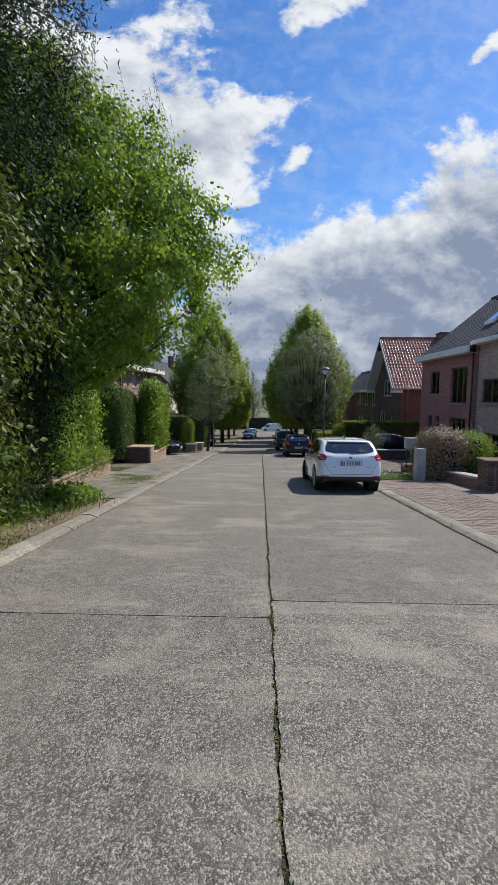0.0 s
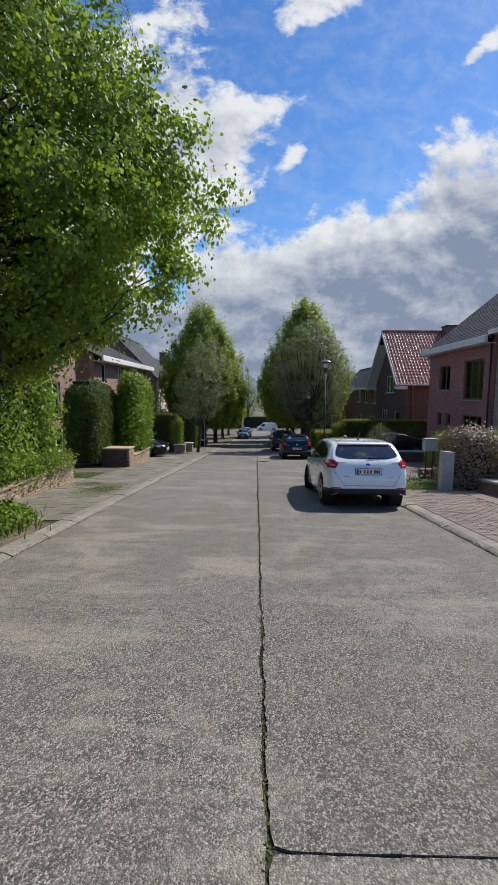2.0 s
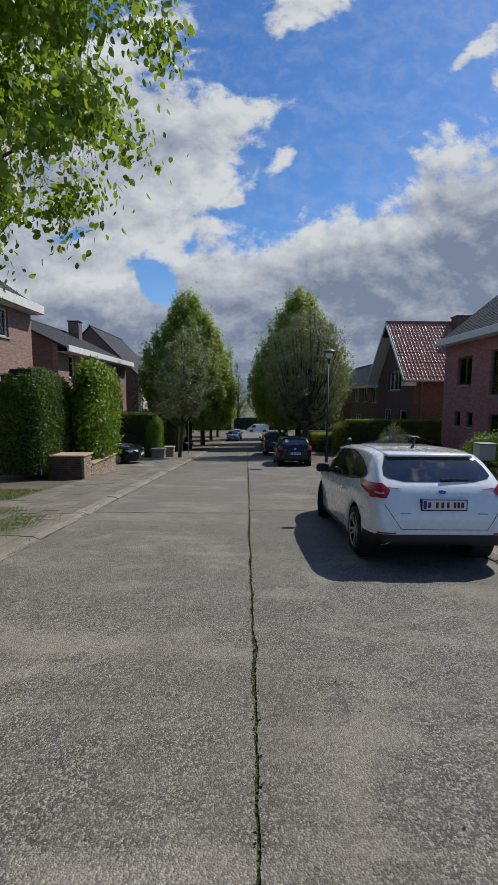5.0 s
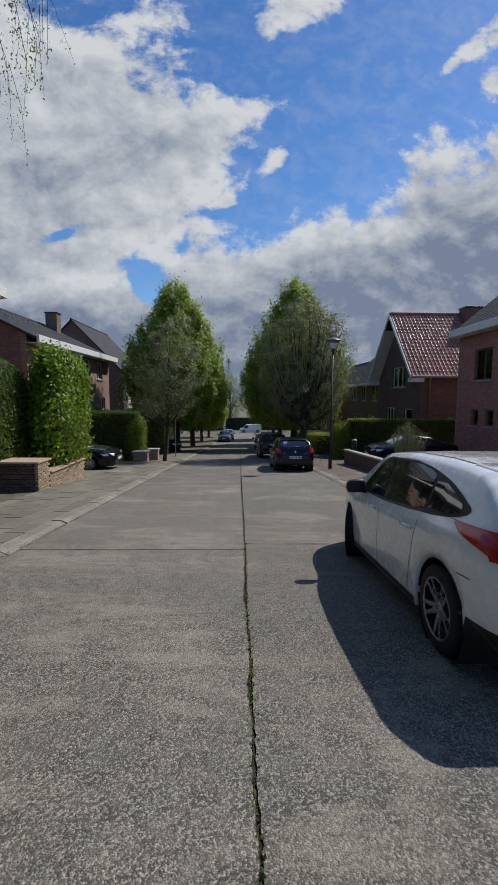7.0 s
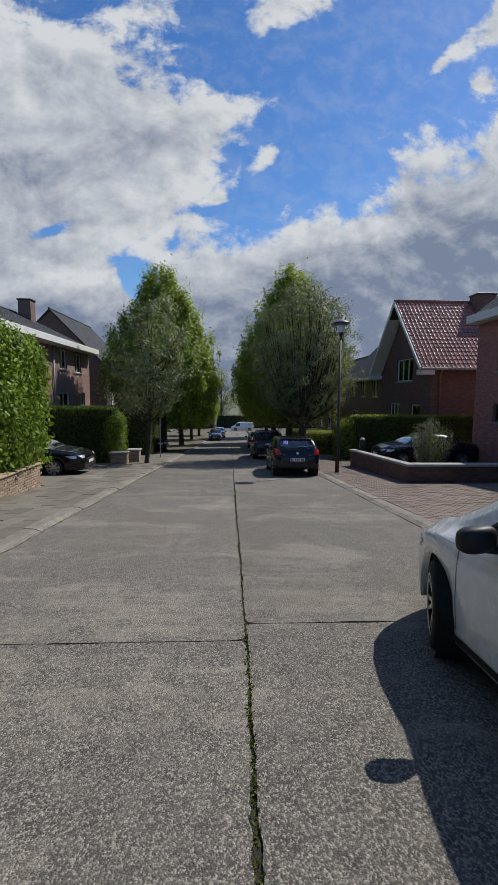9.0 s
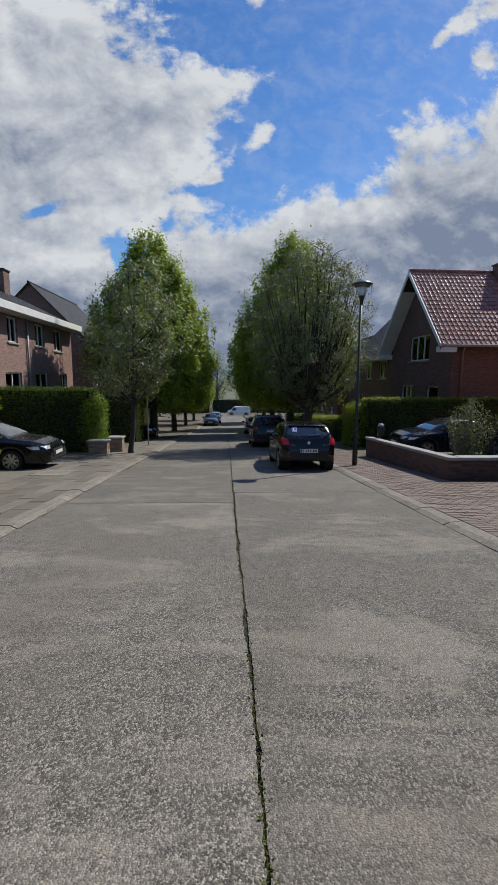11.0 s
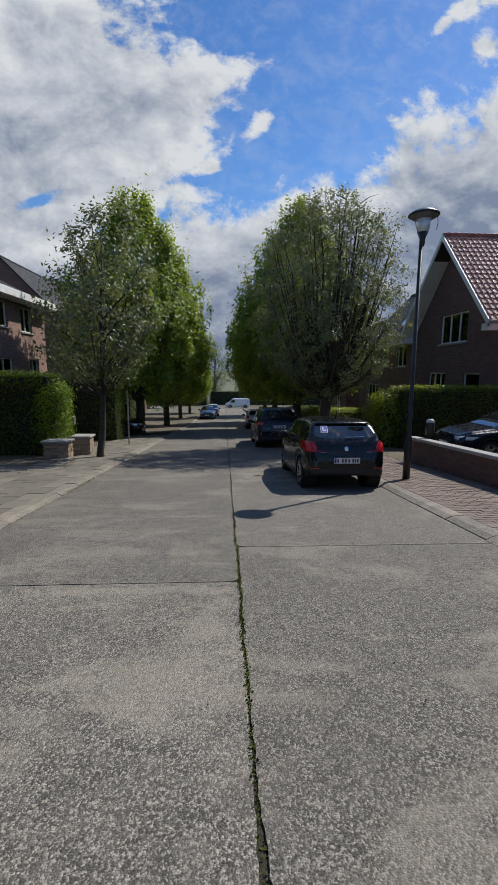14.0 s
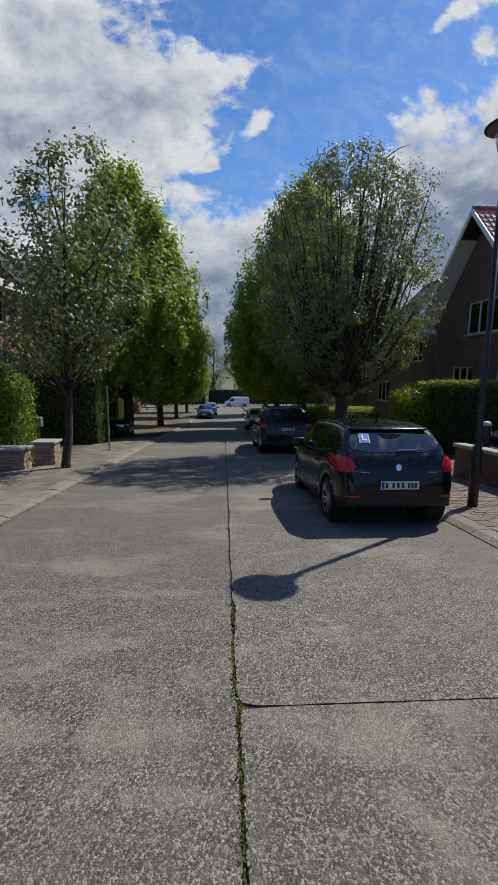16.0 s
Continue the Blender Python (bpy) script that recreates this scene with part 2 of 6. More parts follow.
def leaf_mat(name, c1, c2, trans=0.35, rough=0.5, spec=0.4):
    """Leaves: every leaf its own green, light glowing through the thin blade."""
    n = Nodes(name, rough, 0.0, spec)
    r = n.t.nodes.new("ShaderNodeNewGeometry").outputs["Random Per Island"]
    p = n.place()
    a = n.mix(r, c1, c2)
    # upright dark patches paint the foliage's shaded depth into its colour
    a = n.mix(n.math("MULTIPLY", n.ramp(n.noise(1.3, 3, 0.5, n.stretch(1, 1, 0.35, p)), 0.42, 0.62), 0.6), a, tuple(v * 0.55 for v in c1))
    n.colour(a)
    out = n.t.nodes["Material Output"]
    tr = n.t.nodes.new("ShaderNodeBsdfTranslucent")
    warm = n.mix(0.75, a, (c2[0] * 1.9, c2[1] * 1.75, c2[2] * 0.9))
    n.t.links.new(warm, tr.inputs["Color"])
    ms = n.t.nodes.new("ShaderNodeMixShader")
    ms.inputs[0].default_value = trans * 0.62
    n.t.links.new(n.b.outputs[0], ms.inputs[1])
    n.t.links.new(tr.outputs[0], ms.inputs[2])
    n.t.links.new(ms.outputs[0], out.inputs["Surface"])
    return n.m


def bark_mat(name, c):
    n = Nodes(name, 0.9)
    v = n.stretch(1, 1, 0.25)
    f = n.noise(30, 6, 0.65, v)
    a = n.mix(n.ramp(f, 0.35, 0.7), tuple(q * 0.45 for q in c), tuple(q * 1.3 for q in c))
    a = n.mix(n.math("MULTIPLY", n.ramp(n.noise(3, 4), 0.5, 0.7), 0.5), a, (0.07, 0.085, 0.045))
    n.colour(a)
    n.bump(f, 0.8, 0.015)
    return n.m


def glass_mat(name, c, rough=0.03):
    """Window glass with a dark room behind it: reflects the street and sky."""
    n = Nodes(name, rough, 0.0, 0.9)
    p = n.place()
    n.colour(n.mix(n.ramp(n.noise(1.4, 3, 0.5, p), 0.4, 0.65), tuple(v * 0.6 for v in c), tuple(v * 1.5 for v in c)))
    n.b.inputs["Coat Weight"].default_value, n.b.inputs["Coat Roughness"].default_value = 1.0, 0.02
    return n.m


def soil_mat(name, c1, c2, scale=14.0):
    n = Nodes(name, 0.95)
    p = n.place()
    a = n.mix(n.ramp(n.noise(scale, 6, 0.7, p), 0.3, 0.7), c1, c2)
    a = n.mix(n.math("MULTIPLY", n.ramp(n.noise(0.7, 4, 0.6, p), 0.4, 0.65), 0.5), a, tuple(v * 0.6 for v in c1))
    n.colour(a)
    n.bump(n.noise(scale * 3, 6, 0.7, p), 0.8, 0.03)
    return n.m


M = {}
M["road"] = concrete("road_concrete", (0.188, 0.169, 0.142))
M["kerb"] = concrete("kerb_concrete", (0.225, 0.20, 0.165), 0.6)
M["joint"] = soil_mat("joint_filler", (0.035, 0.030, 0.022), (0.09, 0.078, 0.055), 60)
M["tile"] = piece_mat("grey_paving", (0.172, 0.152, 0.120), 0.24)
M["paver"] = piece_mat("red_paver", (0.205, 0.155, 0.128), 0.2)
M["brick"] = piece_mat("garden_brick", (0.36, 0.265, 0.185), 0.28)
M["brick_dark"] = piece_mat("dark_brick", (0.13, 0.075, 0.06), 0.3)
M["mortar"] = plain("mortar", (0.30, 0.27, 0.23), 0.95, vary=0.3, bump=0.4)
M["coping"] = plain("coping_stone", (0.34, 0.33, 0.31), 0.85, vary=0.25, bump=0.3)
M["soil"] = soil_mat("soil", (0.09, 0.075, 0.05), (0.17, 0.145, 0.10))
M["lawn"] = soil_mat("lawn", (0.05, 0.085, 0.02), (0.11, 0.16, 0.04), 25)
M["litter"] = soil_mat("leaf_litter", (0.12, 0.10, 0.055), (0.24, 0.20, 0.12), 30)
M["far"] = soil_mat("far_ground", (0.10, 0.11, 0.06), (0.16, 0.16, 0.10), 2)
M["pink"] = brickwork("pink_brick", (0.37, 0.16, 0.135), (0.30, 0.19, 0.16))
M["beige"] = brickwork("beige_brick", (0.42, 0.31, 0.25), (0.40, 0.33, 0.28))
M["brown"] = brickwork("brown_brick", (0.165, 0.09, 0.073), (0.165, 0.12, 0.10))
M["ochre"] = brickwork("ochre_brick", (0.27, 0.165, 0.135), (0.30, 0.23, 0.20))
M["umber"] = brickwork("umber_brick", (0.19, 0.115, 0.092), (0.19, 0.145, 0.12))
M["render"] = plain("cream_render", (0.72, 0.65, 0.56), 0.85, vary=0.12, scale=4, bump=0.2)
M["slate"] = piece_mat("slate_tile", (0.062, 0.062, 0.070), 0.25, 0.75)
M["slate"].node_tree.nodes["Principled BSDF"].inputs["Specular IOR Level"].default_value = 0.2
M["rooftile"] = piece_mat("red_roof_tile", (0.30, 0.125, 0.092), 0.3, 0.38)
M["fascia"] = plain("white_fascia", (0.72, 0.71, 0.68), 0.5, vary=0.12)
M["frame"] = plain("white_window_frame", (0.70, 0.69, 0.66), 0.45, vary=0.08)
M["frame_brown"] = plain("brown_window_frame", (0.13, 0.085, 0.06), 0.5, vary=0.2)
M["sill"] = plain("stone_sill", (0.30, 0.29, 0.27), 0.8, vary=0.2)


def pane_mat(name):
    """Clear window glass: see-through, with reflections that grow at grazing angles."""
    n = Nodes(name, 0.02)
    fr = n.t.nodes.new("ShaderNodeFresnel")
    fr.inputs[0].default_value = 1.5
    tr = n.t.nodes.new("ShaderNodeBsdfTransparent")
    tr.inputs[0].default_value = (0.92, 0.95, 0.94, 1)
    gl = n.t.nodes.new("ShaderNodeBsdfGlossy")
    gl.inputs["Roughness"].default_value = 0.02
    ms = n.t.nodes.new("ShaderNodeMixShader")
    n.put(n.math("ADD", n.math("MULTIPLY", fr.outputs[0], 1.3), 0.05, clamp=True), ms.inputs[0])
    n.t.links.new(tr.outputs[0], ms.inputs[1])
    n.t.links.new(gl.outputs[0], ms.inputs[2])
    n.t.links.new(ms.outputs[0], n.t.nodes["Material Output"].inputs["Surface"])
    return n.m


M["glass"] = pane_mat("window_glass")
M["curtain"] = plain("pale_curtain", (0.80, 0.81, 0.77), 0.9, vary=0.2, scale=9)
M["metal_dark"] = plain("black_painted_steel", (0.018, 0.019, 0.020), 0.4, vary=0.25)
M["lampshade"] = plain("grey_lampshade", (0.16, 0.17, 0.17), 0.4, 0.3, vary=0.15)
M["zinc"] = plain("zinc", (0.30, 0.30, 0.30), 0.45, 0.6, vary=0.2)
M["copper_pipe"] = plain("copper_downpipe", (0.38, 0.22, 0.15), 0.5, 0.5, vary=0.2)
M["pvc"] = plain("grey_plastic", (0.42, 0.43, 0.42), 0.5, vary=0.12)
M["wood"] = plain("garage_wood", (0.12, 0.075, 0.05), 0.6, vary=0.3)
M["white_car"] = plain("white_car_paint", (0.78, 0.79, 0.79), 0.25, vary=0.02, coat=1.0)
M["black_car"] = plain("black_car_paint", (0.004, 0.004, 0.005), 0.25, vary=0.1, coat=0.35, spec=0.3)
M["navy_car"] = plain("navy_car_paint", (0.007, 0.008, 0.016), 0.25, vary=0.1, coat=0.4, spec=0.3)
M["blue_car"] = plain("blue_car_paint", (0.02, 0.045, 0.12), 0.22, vary=0.1, coat=1.0)
M["silver_car"] = plain("silver_car_paint", (0.50, 0.51, 0.52), 0.25, 0.3, vary=0.05, coat=1.0)
M["carglass"] = glass_mat("car_glass", (0.010, 0.012, 0.014))
M["plastic"] = plain("black_plastic", (0.012, 0.012, 0.013), 0.55, vary=0.2)
M["under"] = plain("underbody", (0.01, 0.01, 0.01), 0.9, vary=0.3)
M["tyre"] = plain("tyre_rubber", (0.012, 0.012, 0.012), 0.8, vary=0.3, bump=0.2)
M["alloy"] = plain("alloy", (0.42, 0.42, 0.43), 0.3, 0.9, vary=0.12)
M["chrome"] = plain("chrome", (0.75, 0.75, 0.76), 0.12, 1.0, vary=0.03)
M["red_lens"] = plain("red_lens", (0.48, 0.010, 0.018), 0.2, vary=0.12, coat=0.5)
M["clear_lens"] = plain("clear_lens", (0.62, 0.63, 0.65), 0.08, 0.2, vary=0.1, coat=1.0)
M["plate"] = plain("number_plate", (0.68, 0.68, 0.66), 0.4, vary=0.05)
M["plate_ink"] = plain("plate_ink", (0.10, 0.012, 0.02), 0.5, vary=0.1)
M["plate_blue"] = plain("plate_blue", (0.02, 0.05, 0.30), 0.5, vary=0.1)
M["seam"] = plain("panel_gap", (0.02, 0.02, 0.02), 0.8, vary=0.1)
M["bark"] = bark_mat("bark", (0.115, 0.095, 0.07))
M["bark_dark"] = bark_mat("dark_bark", (0.055, 0.047, 0.038))
M["bark_grey"] = bark_mat("grey_bark", (0.16, 0.145, 0.12))
M["leaf_maple"] = leaf_mat("fresh_leaf", (0.08, 0.14, 0.022), (0.25, 0.37, 0.055), 0.58, 0.5, 0.28)
M["leaf_laurel"] = leaf_mat("laurel_leaf", (0.028, 0.050, 0.010), (0.11, 0.15, 0.022), 0.3, 0.5, 0.2)
M["leaf_brownish"] = leaf_mat("new_shoot_leaf", (0.10, 0.085, 0.03), (0.18, 0.17, 0.06), 0.3)
M["leaf_dark"] = leaf_mat("conifer_needle", (0.012, 0.026, 0.012), (0.03, 0.05, 0.018), 0.15, 0.7, 0.12)
M["leaf_horn"] = leaf_mat("hornbeam_leaf", (0.075, 0.125, 0.018), (0.33, 0.43, 0.055), 0.46)
M["leaf_grey"] = leaf_mat("whitebeam_leaf", (0.07, 0.092, 0.045), (0.235, 0.275, 0.14), 0.34, 0.5, 0.4)
M["leaf_ivy"] = leaf_mat("ivy_leaf", (0.060, 0.115, 0.014), (0.25, 0.36, 0.04), 0.40, 0.5, 0.22)
M["leaf_hedge"] = leaf_mat("hedge_leaf", (0.034, 0.064, 0.010), (0.105, 0.16, 0.02), 0.30, 0.55, 0.2)
M["leaf_yellow"] = leaf_mat("golden_hedge_leaf", (0.16, 0.22, 0.02), (0.28, 0.34, 0.04), 0.4)
M["leaf_birch"] = leaf_mat("birch_leaf", (0.07, 0.12, 0.03), (0.14, 0.20, 0.06), 0.4)
M["leaf_dry"] = leaf_mat("dry_hydrangea_leaf", (0.16, 0.11, 0.075), (0.27, 0.20, 0.14), 0.2)
M["grass"] = leaf_mat("grass_blade", (0.06, 0.11, 0.018), (0.14, 0.20, 0.04), 0.35)
M["moss"] = leaf_mat("moss", (0.065, 0.08, 0.018), (0.15, 0.165, 0.04), 0.1, 0.9, 0.1)
M["dandelion"] = plain("pale_flower", (0.7, 0.68, 0.6), 0.8, vary=0.15)
# near-black fill for hedge cores: the shade between leaves as a colour
M["hedge_shade"] = plain("hedge_shade_core", (0.022, 0.022, 0.014), 0.95, vary=0.4, bump=0.6)
M["solar"] = plain("solar_panel", (0.03, 0.04, 0.06), 0.12, vary=0.15, coat=1.0)
M["sticker_blue"] = plain("sticker_blue", (0.05, 0.06, 0.45), 0.5, vary=0.05)
M["sticker_white"] = plain("sticker_white", (0.75, 0.75, 0.78), 0.5, vary=0.05)

# ---- builders ----


def thing(name, m, label, category, group="", kind=""):
    """An Empty at a thing's base, which carries its parts."""
    ob = new(name)
    ob.empty_display_size = 0.2
    ob.matrix_basis = m
    return tagged(ob, label, category, group, kind)


def finish(name, me, material, parent=None, label=""):
    for mm in material if isinstance(material, (list, tuple)) else (material,):
        me.materials.append(mm)
    ob = new(name, me)
    if parent is not None:
        ob.parent = parent
    if label:
        tagged(ob, label)
    return ob


def part(name, bm, material, parent, label="", smooth=False):
    """Links a bmesh as one mesh object under a thing or a part."""
    me = bpy.data.meshes.new(name)
    bm.to_mesh(me)
    bm.free()
    if smooth:
        for p in me.polygons:
            p.use_smooth = True
    return finish(name, me, material, parent, label)


def raw(name, verts, faces, material, parent=None, label="", smooth=False):
    me = bpy.data.meshes.new(name)
    me.from_pydata([tuple(v) for v in verts], [], [tuple(f) for f in faces])
    if smooth:
        for p in me.polygons:
            p.use_smooth = True
    return finish(name, me, material, parent, label)


def hexa(bm, c, bevel=0.0):
    """A solid from 8 corners: four below, four above, both turning the same way."""
    v = [bm.verts.new(q) for q in c]
    fs = [bm.faces.new([v[i] for i in f]) for f in ((3, 2, 1, 0), (4, 5, 6, 7), (0, 1, 5, 4), (1, 2, 6, 5), (2, 3, 7, 6), (3, 0, 4, 7))]
    if bevel:
        es = list({e for f in fs for e in f.edges})
        bmesh.ops.bevel(bm, geom=es, offset=bevel, segments=1, affect="EDGES")
    return bm


def bx(bm, x0, x1, y0, y1, z0, z1, bevel=0.0):
    return hexa(bm, [(x0, y0, z0), (x1, y0, z0), (x1, y1, z0), (x0, y1, z0), (x0, y0, z1), (x1, y0, z1), (x1, y1, z1), (x0, y1, z1)], bevel)


def box(x0, x1, y0, y1, z0, z1, bevel=0.0):
    return bx(bmesh.new(), x0, x1, y0, y1, z0, z1, bevel)


def tube(bm, pts, radii, n=8, cap=True):
    """A round tapered tube along points."""
    rings = []
    pts = [Vector(p) for p in pts]
    for i, p in enumerate(pts):
        d = (pts[min(i + 1, len(pts) - 1)] - pts[max(i - 1, 0)]).normalized()
        a = d.cross(Vector((0.31, 0.95, 0.05))).normalized() if abs(d.z) > 0.3 else d.cross(Vector((0, 0, 1))).normalized()
        b = d.cross(a)
        rings.append([bm.verts.new(p + (a * math.cos(2 * math.pi * k / n) + b * math.sin(2 * math.pi * k / n)) * radii[i]) for k in range(n)])
    for r0, r1 in zip(rings, rings[1:]):
        for k in range(n):
            bm.faces.new((r0[k], r0[(k + 1) % n], r1[(k + 1) % n], r1[k]))
    if cap:
        bm.faces.new(rings[0][::-1])
        bm.faces.new(rings[-1])
    return bm


def lathe(profile, n=24, axis="z"):
    """Turns (radius, height) pairs round an axis."""
    bm = bmesh.new()
    rings = []
    for r, h in profile:
        ring = []
        for k in range(n):
            c, s = math.cos(2 * math.pi * k / n) * r, math.sin(2 * math.pi * k / n) * r
            ring.append(bm.verts.new((c, s, h) if axis == "z" else (h, c, s)))
        rings.append(ring)
    for r0, r1 in zip(rings, rings[1:]):
        for k in range(n):
            bm.faces.new((r0[k], r0[(k + 1) % n], r1[(k + 1) % n], r1[k]))
    bmesh.ops.recalc_face_normals(bm, faces=bm.faces)
    return bm


def on_slope(x, y, rz=0.0, dz=0.0):
    """A pose on the sloping street, leaning with it."""
    return Matrix.Translation((x, y, g(y) + dz)) @ pose(0, 0, 0, tilt_at(y)) @ pose(0, 0, 0, 0, 0, rz)


def upright(x, y, rz=0.0, dz=0.0):
    return Matrix.Translation((x, y, g(y) + dz)) @ pose(0, 0, 0, 0, 0, rz)


# ---- leaves ----


def leaf_mesh(name, centres, size, material, parent, label="", seed=1, droop=0.0, narrow=0.55, up=0.35, smooth=False, facing=None, face=1.5, oval=False):
    """Many single leaves, each a small bent blade of two faces, round the given centres, turned to the light side."""
    rng = np.random.default_rng(seed)
    c = np.asarray(centres, float)
    n = len(c)
    d = rng.normal(size=(n, 3))
    d[:, 2] -= droop
    nm = rng.normal(size=(n, 3))
    nm[:, 2] += up * 2
    if facing is not None:
        nm = nm * 0.8 + np.asarray(facing) * face
        nm /= np.linalg.norm(nm, axis=1)[:, None]
        d -= nm * (d * nm).sum(1)[:, None] * 0.75
    d /= np.linalg.norm(d, axis=1)[:, None]
    w = np.cross(d, nm)
    w /= np.linalg.norm(w, axis=1)[:, None] + 1e-9
    bend = np.cross(w, d)
    s = size * rng.uniform(0.6, 1.35, n)[:, None]
    if oval:
        ring = [(0, 0, 0), (0.26, 0.44, 0.10), (0.62, 0.40, 0.13), (1, 0, 0.10), (0.62, -0.40, 0.13), (0.26, -0.44, 0.10)]
        faces = [[0, 1, 2, 3], [0, 3, 4, 5]]
    else:
        ring = [(0, 0, 0), (0.5, 0.5, 0.12), (1, 0, 0), (0.5, -0.5, 0.12)]
        faces = [[0, 1, 2], [0, 2, 3]]
    v = np.stack([c + d * s * a + w * s * b * narrow - bend * s * e for a, b, e in ring], 1).reshape(-1, 3)
    i = np.arange(n)[:, None] * len(ring)
    size_f = len(faces[0])
    polys = np.stack([i + f for f in faces], 1).reshape(-1, size_f)
    me = bpy.data.meshes.new(name)
    me.vertices.add(len(v))
    me.vertices.foreach_set("co", v.ravel())
    me.loops.add(polys.size)
    me.loops.foreach_set("vertex_index", polys.ravel().astype(np.int32))
    me.polygons.add(len(polys))
    me.polygons.foreach_set("loop_start", np.arange(0, polys.size, size_f, dtype=np.int32))
    me.update(calc_edges=True)
    return finish(name, me, material, parent, label)


def hedge_points(rng, x0, x1, y0, y1, z0, z1, count, fuzz=0.06, rounding=0.0):
    """Points in the skin of a clipped hedge."""
    lx, ly, lz = x1 - x0, y1 - y0, z1 - z0
    areas = np.array([ly * lz, ly * lz, lx * lz, lx * lz, lx * ly])
    side = rng.choice(5, count, p=areas / areas.sum())
    u, v = rng.random(count), rng.random(count)
    p = np.empty((count, 3))
    for k in range(5):
        q = side == k
        if k < 2:
            p[q] = np.stack([np.full(q.sum(), (x0, x1)[k]), y0 + ly * u[q], z0 + lz * v[q]], 1)
        elif k < 4:
            p[q] = np.stack([x0 + lx * u[q], np.full(q.sum(), (y0, y1)[k - 2]), z0 + lz * v[q]], 1)
        else:
            p[q] = np.stack([x0 + lx * u[q], y0 + ly * v[q], np.full(q.sum(), z1)], 1)
    nm = np.array([(-1, 0, 0), (1, 0, 0), (0, -1, 0), (0, 1, 0), (0, 0, 1.0)])[side]
    if rounding:
        c = np.array([(x0 + x1) / 2, (y0 + y1) / 2, (z0 + z1) / 2])
        h = np.array([lx, ly, lz]) / 2
        q = (p - c) / h
        r = (np.abs(q) ** rounding).sum(1) ** (1 / rounding)
        down = q[:, 2] < 0
        r2 = (np.abs(q[:, :2]) ** rounding).sum(1) ** (1 / rounding)
        q = np.where(down[:, None], np.c_[q[:, :2] / r2[:, None], q[:, 2]], q / r[:, None])
        p = c + q * h
        nm = np.sign(q) * np.abs(q) ** (rounding - 1) / h
        nm[down, 2] = 0
        nm /= np.linalg.norm(nm, axis=1)[:, None] + 1e-9
    wave = np.array([noise.noise(Vector(t) * 1.3) for t in p])[:, None]
    c = np.array([(x0 + x1) / 2, (y0 + y1) / 2, (z0 + z1) / 2])
    out = (p - c) / (np.linalg.norm(p - c, axis=1)[:, None] + 1e-9)
    return p + out * wave * fuzz * 2.2 + rng.normal(size=p.shape) * fuzz, nm


def hedge(name, x0, x1, y0, y1, h, label, material, count, size, seed, rounding=0.0, fuzz=0.06, base=0.0, core=True, sheared=True, category="hedge", top=0):
    """A hedge: a near-black box core in place of its inner shade, and a skin of leaves; its foot follows the slope."""
    ym = (y0 + y1) / 2
    th = thing(name, Matrix.Translation(((x0 + x1) / 2, ym, g(ym))), label, category)
    lx, ly = (x1 - x0) / 2, (y1 - y0) / 2
    rng = np.random.default_rng(seed)
    p, nm = hedge_points(rng, -lx, lx, -ly, ly, base, h, count, fuzz, rounding)
    k = SLOPE if sheared else 0.0
    p[:, 2] -= p[:, 1] * k * np.clip(1 - p[:, 2] / h * (0.0 if sheared else 1.0), 0, 1)
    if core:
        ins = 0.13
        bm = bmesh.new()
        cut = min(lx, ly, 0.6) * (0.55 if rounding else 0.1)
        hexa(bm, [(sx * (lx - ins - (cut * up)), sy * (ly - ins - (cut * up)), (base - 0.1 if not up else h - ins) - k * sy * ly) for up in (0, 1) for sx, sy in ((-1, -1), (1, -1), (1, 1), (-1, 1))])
        part("inside", bm, M["hedge_shade"], th)
    # extra yellow-green leaves put the sunlit look of the top into colour
    if top:
        q = np.stack([rng.uniform(-lx, lx, top), rng.uniform(-ly, ly, top), h + rng.normal(0.07, 0.035, top)], 1)
        q[:, 2] -= q[:, 1] * k
        leaf_mesh("sunlit_top", q, size, M["leaf_yellow"], th, "yellow-green leaves that tint the top as sunlit", seed=seed + 9, up=1.0)
    leaf_mesh("foliage", p, size, material, th, seed=seed + 5, up=0.1, facing=nm, face=1.9, oval=size > 0.11)
    return th


